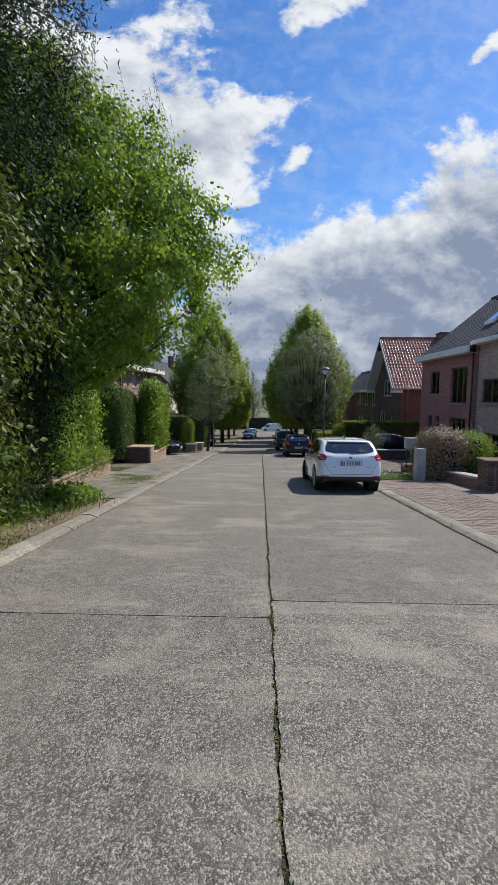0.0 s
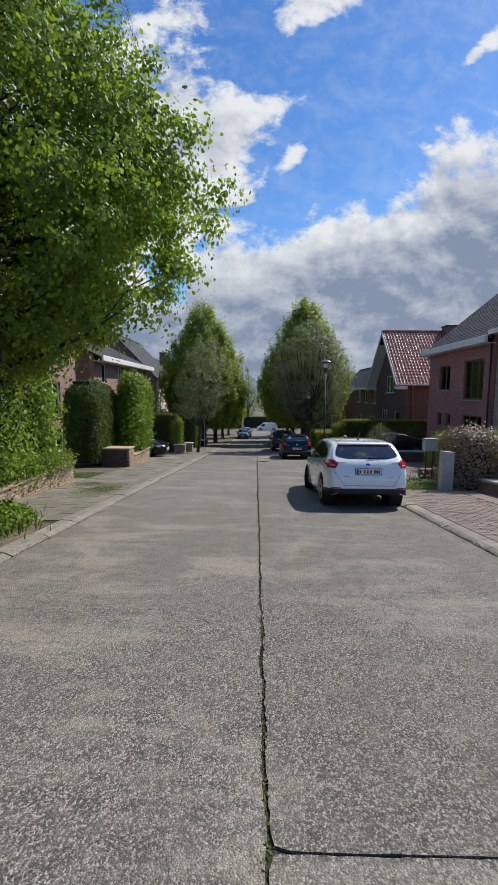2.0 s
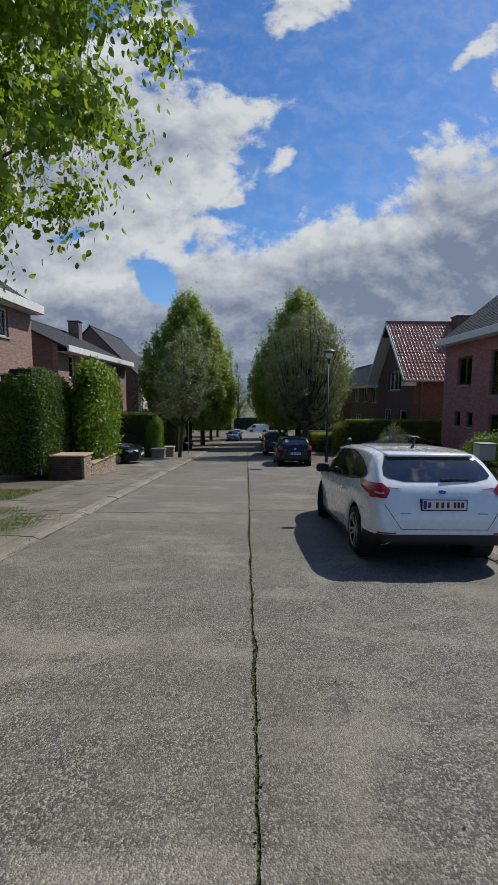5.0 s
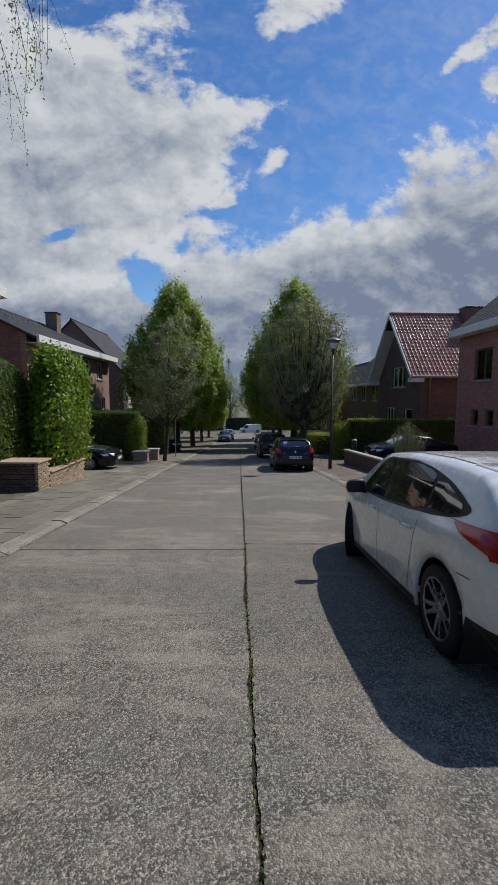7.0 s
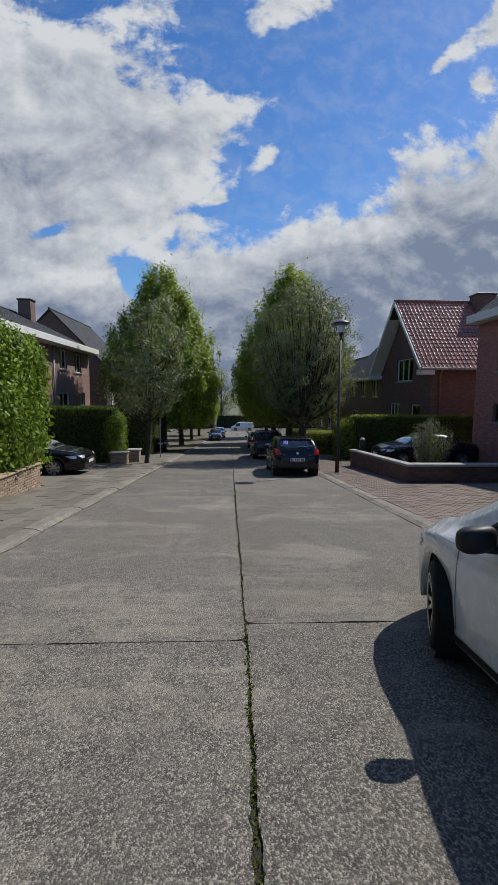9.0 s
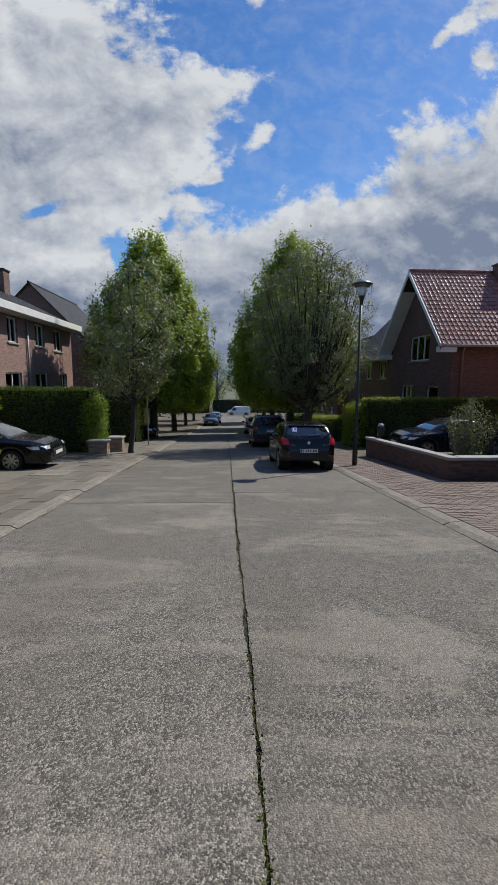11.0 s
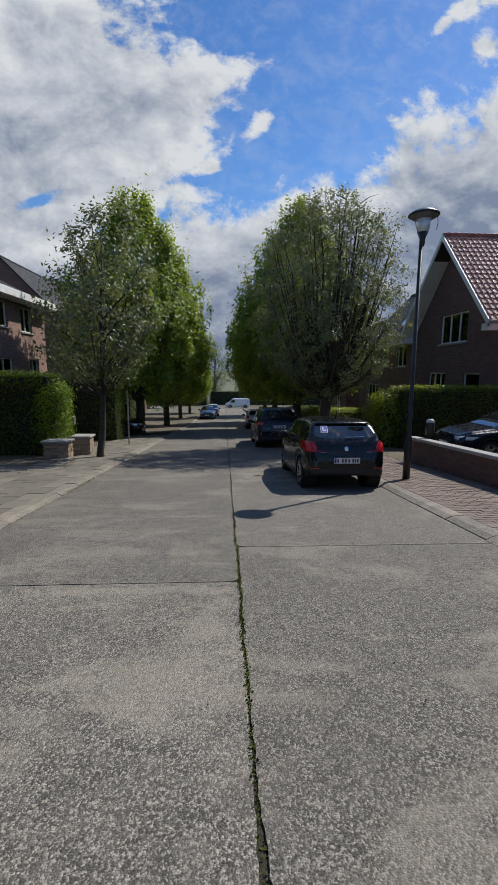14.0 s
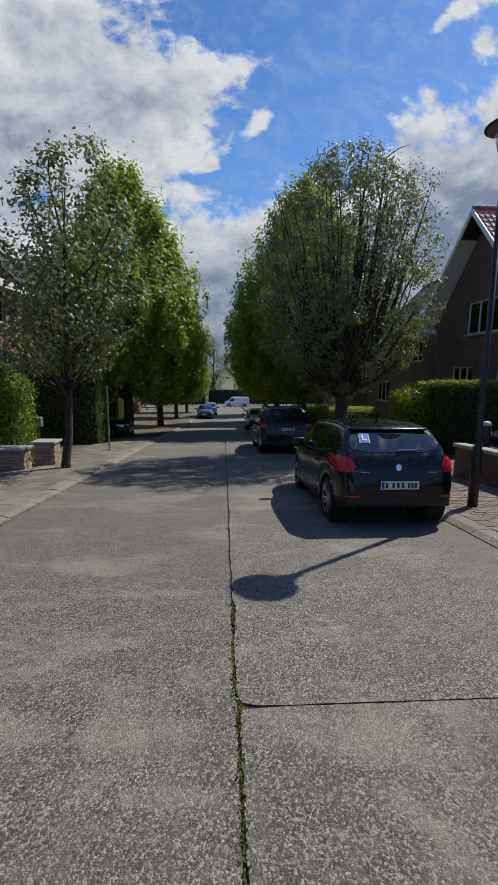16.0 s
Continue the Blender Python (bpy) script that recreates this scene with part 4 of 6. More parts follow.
# brown brick house with the red tiled gable to the street
house_gable = thing("house", Matrix.Identity(4), "dark brown brick house with red tiled gable roof", "house")
GX, GX1, GY0, GY1, GYM = 11.65, 22.0, 37.5, 45.9, 41.7
GB, GE, GR = -4.6, 2.55, 6.72
tiltg = (GR - GE) / (GYM - GY0)
gw = [(40.2, 42.95, 1.53, 3.03), (42.05, 44.0, -1.2, 0.02), (38.85, 40.3, -2.3, 0.02)]
part("wall", wall_panel(bmesh.new(), "x", GX, 0.3, GY0, GY1, GB, GE, [(w[0], w[1], w[2], min(w[3], GE)) for w in gw]), M["brown"], house_gable)
gb = bmesh.new()


def gable_half(b, ya, yb, z0, za, zb):
    hexa(b, [(GX, ya, z0), (GX + 0.3, ya, z0), (GX + 0.3, yb, z0), (GX, yb, z0), (GX, ya, za), (GX + 0.3, ya, za), (GX + 0.3, yb, zb), (GX, yb, zb)])


def gz_at(y):
    return GE + tiltg * (y - GY0) if y < GYM else GR - tiltg * (y - GYM)


gable_half(gb, GY0, 40.2, GE, gz_at(GY0) + 0.001, gz_at(40.2))
gable_half(gb, 40.2, GYM, 3.03, gz_at(40.2), gz_at(GYM))
gable_half(gb, GYM, 42.95, 3.03, gz_at(GYM), gz_at(42.95))
gable_half(gb, 42.95, GY1, GE, gz_at(42.95), gz_at(GY1) + 0.001)
part("gable_wall", gb, M["brown"], house_gable)
part("wall", box(GX + 0.3, GX1, GY0, GY0 + 0.3, GB, GE), M["brown"], house_gable)
part("wall", box(GX + 0.3, GX1, GY1 - 0.3, GY1, GB, GE), M["brown"], house_gable)
part("wall", box(GX1 - 0.3, GX1, GY0 + 0.3, GY1 - 0.3, GB, GR - 1.5), M["brown"], house_gable)
part("floor_inside", box(GX + 0.3, GX1 - 0.3, GY0 + 0.3, GY1 - 0.3, 0.3, 0.45), M["umber_wood"], house_gable)
ox = 0.85
ey = 0.45
for ya, sgn in ((GY0 - ey, 1), (GY1 + ey, -1)):
    ze = GE - ey * tiltg + 0.08
    roof_slope(house_gable, (GX - ox, ya, ze), (GX1 + 0.3, ya, ze), (GX1 + 0.3, GYM, GR + 0.08), (GX - ox, GYM, GR + 0.08), M["rooftile"], 0.25, 0.36, 0.04, 0.12, "red-brown clay roof tiles", tiles=True)
    vb = bmesh.new()
    hexa(vb, [(GX - ox - 0.05, ya, ze - 0.24), (GX - ox + 0.02, ya, ze - 0.24), (GX - ox + 0.02, GYM, GR - 0.14), (GX - ox - 0.05, GYM, GR - 0.14), (GX - ox - 0.05, ya, ze + 0.05), (GX - ox + 0.02, ya, ze + 0.05), (GX - ox + 0.02, GYM, GR + 0.13), (GX - ox - 0.05, GYM, GR + 0.13)])
    sf = bmesh.new()
    drop = Vector((0, sgn * 0.09, -0.13))
    pa, pb = Vector((0, ya, ze)) + drop, Vector((0, GYM, GR + 0.08)) + drop
    hexa(sf, [(GX - ox + 0.03, pa.y, pa.z - 0.03), (GX - 0.01, pa.y, pa.z - 0.03), (GX - 0.01, pb.y - sgn * 0.1, pb.z - 0.03), (GX - ox + 0.03, pb.y - sgn * 0.1, pb.z - 0.03), (GX - ox + 0.03, pa.y, pa.z), (GX - 0.01, pa.y, pa.z), (GX - 0.01, pb.y - sgn * 0.1, pb.z), (GX - ox + 0.03, pb.y - sgn * 0.1, pb.z)])
    bmesh.ops.recalc_face_normals(sf, faces=sf.faces)
    part("verge_soffit", sf, M["fascia"], house_gable, "pale boarded soffit")
    part("bargeboard", vb, M["fascia"], house_gable, "pale grey bargeboard")
    part("bargeboard_foot", box(GX - ox - 0.05, GX - 0.01, min(ya, ya + sgn * 0.45), max(ya, ya + sgn * 0.45), ze - 0.38, ze - 0.1), M["fascia"], house_gable)
    part("gutter", tube(bmesh.new(), [(GX - ox, ya - sgn * 0.05, ze - 0.05), (GX1, ya - sgn * 0.05, ze - 0.05)], [0.075, 0.075], 8), M["coping"], house_gable)
for k in range(36):
    x = GX - ox + 0.15 + k * 0.31
    o = part("ridge_tile", tube(bmesh.new(), [(x - 0.15, GYM, GR + 0.1), (x + 0.17, GYM, GR + 0.12)], [0.11, 0.13], 8), M["rooftile"], house_gable)
pipe(house_gable, [(GX + 0.5, GY0 - 0.36, GE - 0.35), (GX + 0.5, GY0 - 0.08, GE - 0.7), (GX + 0.5, GY0 - 0.08, GB + 0.5)], 0.06, M["copper_pipe"])
window(house_gable, "x", GX, 1, *gw[0], M["frame"], 2)
window(house_gable, "x", GX, 1, *gw[1], M["frame"], 2)
window(house_gable, "x", GX, 1, *gw[2], M["frame"], 0, True, "door", False)
chimney(house_gable, 16.55, 41.2, 5.2, 7.15, 1.25, 1.0, M["brown"])
part("wall_lamp", lathe([(0.0, 0.0), (0.09, 0.02), (0.12, 0.16), (0.05, 0.24), (0.0, 0.24)], 12), M["pvc"], house_gable).location = (13.6, 37.38, -0.7)

# houses further down on the east side
house_far_e = street_house(
    "house", "brown brick house with dark roof and solar panels", 1, 12.6, 9.0, 48.5, 60.0, 2.4, 6.9, M["umber"], M["slate"],
    [(49.6, 51.3, 0.4, 1.9, 1), (53.0, 54.6, 0.4, 1.9, 1), (56.5, 58.4, 0.4, 1.9, 2), (50.0, 52.5, -2.6, -1.0, 2), (55.0, 57.6, -2.6, -1.0, 2)], fascia=0.2)
for k in range(3):
    y0 = 49.4 + k * 1.4
    part("solar_panel", hexa(bmesh.new(), [(13.6, y0, 3.55), (13.6, y0 + 1.25, 3.55), (15.8, y0 + 1.25, 5.75), (15.8, y0, 5.75), (13.56, y0, 3.62), (13.56, y0 + 1.25, 3.62), (15.76, y0 + 1.25, 5.82), (15.76, y0, 5.82)]), M["solar"], house_far_e)
street_house(
    "house", "red-brown brick house with low dark roof", 1, 12.2, 9.0, 63.0, 75.0, 0.9, 5.2, M["brown"], M["slate"],
    [(64.5, 66.3, -0.9, 0.4, 1), (68.5, 70.2, -0.9, 0.4, 1), (72.0, 73.8, -0.9, 0.4, 1), (65.0, 67.0, -3.7, -2.2, 1), (70.0, 72.5, -3.7, -2.2, 1)], fascia=0.22)

# west side
street_house(
    "house", "ochre brick house with flat white eaves and tall windows", -1, -11.3, 10.0, 17.5, 29.9, 5.8, 9.3, M["ochre"], M["slate"],
    [(26.3, 27.7, 3.7, 5.0, 1), (26.2, 27.7, 0.0, 2.0, 1), (22.0, 23.6, 3.7, 5.0, 1), (21.8, 24.0, 0.0, 2.0, 1), (18.6, 20.2, 3.7, 5.0, 1), (18.6, 20.4, 0.0, 2.0, 1), (25.5, 28.0, -2.0, -0.6, 2), (20.5, 23.8, -1.7, -0.6, 2)], fascia=0.4, over=0.5)
house_w2 = street_house(
    "house", "pinkish brick house with white eaves board and brown gable side", -1, -11.3, 9.6, 33.0, 47.6, 4.12, 6.45, M["ochre"], M["slate"],
    [(34.6, 35.6, 2.1, 3.5, 0), (38.3, 39.4, 2.15, 3.45, 1), (41.6, 42.9, 2.15, 3.45, 1), (44.4, 45.8, 2.05, 3.4, 1), (37.8, 39.6, -1.0, 0.6, 1), (41.4, 43.2, -1.0, 0.6, 1), (45.2, 46.4, -0.4, 0.6, 1)],
    fascia=0.36, over=0.6, south_m=M["umber"])
chimney(house_w2, -15.2, 46.0, 5.0, 7.3, 0.9, 0.8, M["umber"])
pipe(house_w2, [(-11.22, 40.4, 3.9), (-11.22, 40.4, -3.0)], 0.05, M["zinc"])
house_w3 = street_house(
    "house", "cream rendered house with steep dark roof and brick gable", -1, -11.5, 10.6, 54.2, 66.0, 2.9, 8.25, M["render"], M["slate"],
    [(54.9, 55.9, 0.95, 2.35, 0), (57.3, 58.5, 0.95, 2.35, 1), (60.2, 61.5, 0.9, 2.3, 1), (63.2, 64.5, 0.9, 2.3, 1), (54.9, 58.2, -2.0, -0.55, 4), (60.0, 63.0, -2.0, -0.55, 4)], fascia=0.15, over=0.3, south_m=M["umber"])
pipe(house_w3, [(-11.4, 54.3, 2.6), (-11.4, 54.3, -4.5)], 0.05, M["zinc"])
house_w4 = street_house(
    "house", "far brick house with steep dark roof", -1, -11.5, 10.6, 70.0, 84.0, 1.6, 6.8, M["umber"], M["slate"],
    [(71.5, 73.0, -0.4, 0.9, 1), (75.5, 77.0, -0.4, 0.9, 1), (79.5, 81.0, -0.4, 0.9, 1)], fascia=0.2)
chimney(house_w4, -15.0, 73.0, 4.8, 7.6, 0.9, 0.8, M["brown"])

# ---- cars ----
from mathutils.bvhtree import BVHTree


def lerp_table(rows, t):
    """Reads a row of a table by its first column."""
    for a, b in zip(rows, rows[1:]):
        if t <= b[0]:
            k = (t - a[0]) / (b[0] - a[0] + 1e-9)
            k = max(0.0, min(1.0, k))
            return [p + (q - p) * k for p, q in zip(a, b)]
    return list(rows[-1])


def car(label, paint, m, L=4.36, W=1.82, H=1.48, wheelbase=2.65, rear_over=0.82, wheel_r=0.32, kind="hatch", spokes=10, paint_bars=True, lights=True, ground_clear=0.19, steer=0.0, learner=False, rails=False, category="car"):
    """A car whose nose points to +y, with its rear bumper at y = 0: lofted body, decals of glass and lamps laid onto it, wheels."""
    th = thing("car" if kind != "van" else "van", m, label, category)
    hw = W / 2
    yr, yf = rear_over, rear_over + wheelbase
    # stations: y, top height, belt height, belt half width, roof half width, low edge
    if kind == "hatch":
        st = [(0.0, 0.62, 0.50, 0.74, 0.66, 0.36), (0.02, 0.72, 0.60, 0.80, 0.72, 0.33), (0.06, 0.90, 0.76, 0.865, 0.76, 0.31), (0.11, 1.00, 0.87, 0.90, 0.79, 0.30), (0.20, 1.09, 0.95, 0.935, 0.80, 0.29), (0.32, 1.20, 0.985, 0.96, 0.78, 0.28), (0.46, 1.32, 0.985, 0.975, 0.755, 0.27), (0.60, 1.395, 0.98, 0.985, 0.74, 0.24), (0.80, 1.425, 0.97, 0.99, 0.73, 0.21), (1.2, 1.46, 0.955, 1.0, 0.73, 0.2), (1.9, 1.48, 0.93, 1.0, 0.735, 0.2), (2.5, 1.45, 0.91, 1.0, 0.735, 0.2), (2.75, 1.38, 0.90, 1.0, 0.74, 0.2), (3.15, 1.17, 0.90, 0.995, 0.77, 0.2), (3.42, 1.03, 0.895, 0.985, 0.80, 0.2), (3.70, 0.97, 0.865, 0.945, 0.75, 0.21), (3.94, 0.91, 0.81, 0.875, 0.65, 0.24), (4.10, 0.845, 0.745, 0.76, 0.54, 0.26), (4.23, 0.76, 0.66, 0.62, 0.44, 0.28), (4.31, 0.67, 0.57, 0.50, 0.36, 0.30), (4.36, 0.52, 0.45, 0.38, 0.28, 0.34)]
        st = [(y * L / 4.36, t * H / 1.48, b * H / 1.48, w, r, lo) for y, t, b, w, r, lo in st]
    elif kind == "suv":
        st = [(0.0, 0.66, 0.54, 0.84, 0.76, 0.36), (0.02, 0.85, 0.72, 0.90, 0.80, 0.28), (0.06, 1.05, 0.90, 0.94, 0.82, 0.27), (0.14, 1.16, 0.98, 0.96, 0.82, 0.26), (0.40, 1.50, 1.02, 0.98, 0.76, 0.25), (0.58, 1.60, 1.02, 0.985, 0.73, 0.25), (1.2, 1.65, 1.01, 1.0, 0.73, 0.25), (2.3, 1.65, 0.99, 1.0, 0.73, 0.25), (2.75, 1.55, 0.98, 1.0, 0.74, 0.25), (3.25, 1.28, 0.985, 0.995, 0.80, 0.25), (3.5, 1.13, 0.98, 0.985, 0.82, 0.25), (4.1, 1.02, 0.92, 0.95, 0.78, 0.26), (4.4, 0.86, 0.76, 0.86, 0.64, 0.28), (4.48, 0.6, 0.52, 0.72, 0.54, 0.34)]
        st = [(y * L / 4.48, t * H / 1.65, b * H / 1.65, w, r, lo) for y, t, b, w, r, lo in st]
    elif kind == "saloon":
        st = [(0.0, 0.68, 0.56, 0.80, 0.70, 0.36), (0.03, 0.86, 0.74, 0.88, 0.74, 0.26), (0.10, 0.98, 0.88, 0.93, 0.76, 0.23), (0.5, 1.03, 0.93, 0.97, 0.78, 0.21), (0.9, 1.12, 0.95, 0.985, 0.76, 0.2), (1.5, 1.36, 0.95, 1.0, 0.70, 0.2), (2.1, 1.42, 0.94, 1.0, 0.68, 0.2), (2.7, 1.37, 0.92, 1.0, 0.69, 0.2), (3.2, 1.15, 0.91, 0.995, 0.76, 0.2), (3.5, 0.99, 0.90, 0.985, 0.80, 0.2), (4.2, 0.90, 0.82, 0.94, 0.76, 0.21), (4.55, 0.78, 0.70, 0.84, 0.66, 0.23), (4.65, 0.56, 0.49, 0.70, 0.52, 0.3)]
        st = [(y * L / 4.65, t * H / 1.42, b * H / 1.42, w, r, lo) for y, t, b, w, r, lo in st]
    else:
        st = [(0.0, 1.75, 1.0, 0.94, 0.84, 0.3), (0.06, 1.92, 1.02, 0.98, 0.86, 0.26), (0.4, 1.96, 1.05, 1.0, 0.86, 0.25), (3.0, 1.96, 1.05, 1.0, 0.86, 0.25), (3.5, 1.90, 1.04, 1.0, 0.84, 0.25), (4.0, 1.45, 1.02, 0.99, 0.82, 0.25), (4.35, 1.15, 1.0, 0.97, 0.80, 0.25), (4.85, 0.98, 0.9, 0.90, 0.7, 0.26), (5.0, 0.66, 0.56, 0.8, 0.6, 0.32)]
        st = [(y * L / 5.0, t * H / 1.96, b * H / 1.96, w, r, lo) for y, t, b, w, r, lo in st]
    ys = sorted({round(s[0], 4) for s in st} | {round(0.04 + k * (L - 0.08) / 46, 4) for k in range(47)} | {round(c + wheel_r * 1.18 * math.sin(a), 4) for c in (yr, yf) for a in [radians(v) for v in range(-90, 91, 15)]})
    arch = wheel_r * 1.17
    bm = bmesh.new()
    secs = []
    for y in ys:
        _, top, belt, wb, wr, lo = lerp_table(st, y)
        w = hw * wb
        r = hw * wr
        low = lo
        cut = False
        for c in (yr, yf):
            if abs(y - c) <= arch + 1e-4:
                low = max(low, wheel_r + math.sqrt(max(0, arch * arch - (y - c) ** 2)))
                cut = True
        belt = min(belt, top - 0.05)
        low2 = min(low, belt - 0.06)
        zs = [low2 + (belt - low2) * q for q in (0.0, 0.12, 0.45, 0.78, 1.0)]
        ws = [w * 0.972, w * 0.985, w * 1.0, w * 0.992, w * 0.965]
        if kind == "hatch" and y < 0.44:
            z1 = min(0.44, belt - 0.03)
            zs = [low2] + [z1 + (belt - z1) * q for q in (0.0, 0.35, 0.72, 1.0)]
        rh = top - belt
        sec = [(0.0, lo + 0.02), (w * 0.70, lo + 0.02), (w * 0.72, low2 + 0.001)] if cut else [(0.0, lo), (w * 0.70, lo), (w * 0.9, lo)]
        sec += list(zip(ws, zs))
        shoulder = w * 0.93
        sec += [(shoulder + (r - shoulder) * 0.08, belt + rh * 0.10), (shoulder + (r - shoulder) * 0.55, belt + rh * 0.55), (r + (shoulder - r) * 0.06, belt + rh * 0.87), (r * 0.95, belt + rh * 0.95), (r * 0.72, top - rh * 0.012), (r * 0.36, top), (0.0, top)]
        secs.append([(x, y, z) for x, z in sec])
    nj = len(secs[0])
    grid = []
    for sec in secs:
        row = [bm.verts.new(q) for q in sec]
        row += [bm.verts.new((-q[0], q[1], q[2])) for q in sec[-2:0:-1]]
        grid.append(row)
    nn = len(grid[0])
    for a, b in zip(grid, grid[1:]):
        for k in range(nn):
            f = bm.faces.new((a[k], a[(k + 1) % nn], b[(k + 1) % nn], b[k]))
            f.smooth = True
            kk = k if k < nj else nn - 1 - k
            f.material_index = 1 if kk < 2 else 0
            cz_ = f.calc_center_median()
            # hatchbacks are black along the low edge of the rear corners
            if kind == "hatch" and cz_.y < 0.47 and kk == 3:
                f.material_index = 2
    bm.faces.new(grid[0])
    bm.faces.new(grid[-1][::-1])
    bmesh.ops.recalc_face_normals(bm, faces=bm.faces)
    tree_ = BVHTree.FromBMesh(bm)
    me = bpy.data.meshes.new("body")
    bm.to_mesh(me)
    bm.free()
    body = finish("body", me, [M[paint], M["under"], M["plastic"]], th)

    def cast(axis, sgn, a, z):
        if axis == "x":
            o, d = Vector((sgn * 3, a, z)), Vector((-sgn, 0, 0))
        elif axis == "y":
            o, d = Vector((a, -2 if sgn < 0 else L + 2, z)), Vector((0, 1 if sgn < 0 else -1, 0))
        else:
            o, d = Vector((a, z, 4)), Vector((0, 0, -1))
        hit = tree_.ray_cast(o, d)
        return (hit[0], hit[1]) if hit[0] is not None else (None, None)

    def decal(name, axis, sgn, rows, material, lift=0.006, nr=8, nc=14, parent=body, label="", smooth=True):
        """Lays a patch on the body: rows of (height, from, to)."""
        v, idx = [], {}
        for i in range(nr + 1):
            z = rows[0][0] + (rows[-1][0] - rows[0][0]) * i / nr
            _, a0, a1 = lerp_table(rows, z)
            for j in range(nc + 1):
                a = a0 + (a1 - a0) * j / nc
                p, nrm = cast(axis, sgn, a, z)
                if p is None:
                    continue
                idx[i, j] = len(v)
                v.append(p + nrm * lift)
        f = []
        for i in range(nr):
            for j in range(nc):
                q = [(i, j), (i, j + 1), (i + 1, j + 1), (i + 1, j)]
                if all(t in idx for t in q):
                    f.append([idx[t] for t in q])
        return raw(name, v, f, material, parent, label, smooth)

    k = H / 1.48 if kind == "hatch" else H / 1.65 if kind == "suv" else H / 1.42 if kind == "saloon" else H / 1.96
    q = L / 4.36 if kind == "hatch" else L / 4.48 if kind == "suv" else L / 4.65 if kind == "saloon" else L / 5.0
    for s in (1, -1):
        if kind == "hatch":
            sets, ztop = [], []
            band = [(0.945, 2.10, 3.17), (0.965, 1.60, 3.12), (0.99, 1.15, 3.06), (1.02, 0.84, 2.99), (1.06, 0.62, 2.93), (1.10, 0.52, 2.87), (1.14, 0.54, 2.82), (1.20, 0.68, 2.74), (1.27, 0.88, 2.65), (1.33, 1.12, 2.56), (1.37, 1.36, 2.46), (1.395, 1.62, 2.34)]
            decal("window_surround", "x", s, [(z * k, a * q, b * q) for z, a, b in band], M["plastic"], 0.004, 16, 30, label="black window surround")
            inner = [(0.97, 2.05, 3.04), (0.99, 1.55, 3.00), (1.015, 1.12, 2.95), (1.045, 0.84, 2.90), (1.08, 0.66, 2.85), (1.11, 0.62, 2.81), (1.15, 0.65, 2.76), (1.20, 0.77, 2.69), (1.26, 0.95, 2.61), (1.32, 1.17, 2.51), (1.355, 1.38, 2.42), (1.37, 1.52, 2.36)]
            for c0, c1 in ((0.0, 1.12), (1.17, 2.10), (2.17, 4.0)):
                rows_ = [(z * k, max(a, c0) * q, min(b, c1) * q) for z, a, b in inner if min(b, c1) - max(a, c0) > 0.05]
                decal("side_window", "x", s, rows_, M["carglass"], 0.008, 12, 10)
        elif kind == "suv":
            sets = [(1.06, 0.62, 1.15, 0.82, 1.14), (1.06, 1.2, 2.1, 1.2, 2.05), (1.05, 2.17, 3.1, 2.12, 2.7)]
            ztop = [1.46, 1.52, 1.5]
        elif kind == "saloon":
            sets = [(0.985, 1.1, 2.0, 1.5, 1.98), (0.975, 2.07, 3.1, 2.05, 2.66)]
            ztop = [1.28, 1.3]
        else:
            sets = [(1.12, 3.0, 4.05, 3.0, 3.6)]
            ztop = [1.72]
        for (z0, a0, a1, b0, b1), z1 in zip(sets, ztop):
            decal("side_window", "x", s, [(z0 * k, a0 * q, a1 * q), (z1 * k, b0 * q, b1 * q)], M["carglass"], 0.004)
        if kind == "hatch":
            decal("body_crease", "x", s, [(0.875 * k, 0.62 * q, 3.5 * q), (0.882 * k, 0.62 * q, 3.5 * q)], M[paint], 0.01, 1, 40)
            decal("bumper_gap", "x", s, [(0.70 * k, 0.36, 0.52), (0.708 * k, 0.36, 0.52)], M["seam"], 0.002, 1, 6)
        doors = {"hatch": (1.18, 2.16, 3.12), "suv": (1.15, 2.13, 3.2), "saloon": (1.5, 2.1, 3.2), "van": (1.6, 2.95, 4.0)}[kind]
        for n_, yy in enumerate(doors):
            yy *= q
            bend = 0.16 if n_ == 0 and kind != "van" else 0.0
            decal("door_gap", "x", s, [(0.30, yy + bend, yy + bend + 0.008), (0.55 * k, yy + bend * 0.6, yy + bend * 0.6 + 0.008), (0.93 * k, yy, yy + 0.008)], M["seam"], 0.002, 8, 1)
        if kind != "van":
            for yy in (doors[0] * q + 0.18, doors[1] * q + 0.16):
                p, nrm = cast("x", s, yy, 0.84 * k)
                if p:
                    hb = bmesh.new()
                    tube(hb, [p + Vector((0, -0.09, 0)) + nrm * 0.01, p + Vector((0, -0.06, 0.004)) + nrm * 0.035, p + Vector((0, 0.08, 0.004)) + nrm * 0.035, p + Vector((0, 0.11, 0)) + nrm * 0.01], [0.012, 0.016, 0.016, 0.011], 8)
                    part("door_handle", hb, M[paint], body, smooth=True)
        mb = bmesh.new()
        my = doors[2] * q - 0.38
        bmesh.ops.create_icosphere(mb, subdivisions=3, radius=1.0)
        for vv in mb.verts:
            c_ = [math.copysign(abs(v) ** 0.62, v) for v in vv.co]
            vv.co = Vector((c_[0] * 0.115, c_[1] * 0.06 + abs(c_[0]) * 0.02, c_[2] * 0.08 - 0.012 * c_[0] * s))
        mir = part("wing_mirror", mb, M["plastic"] if kind != "saloon" else M[paint], body, smooth=True)
        mir.location = (s * (hw + 0.065), my, 1.02 * k)
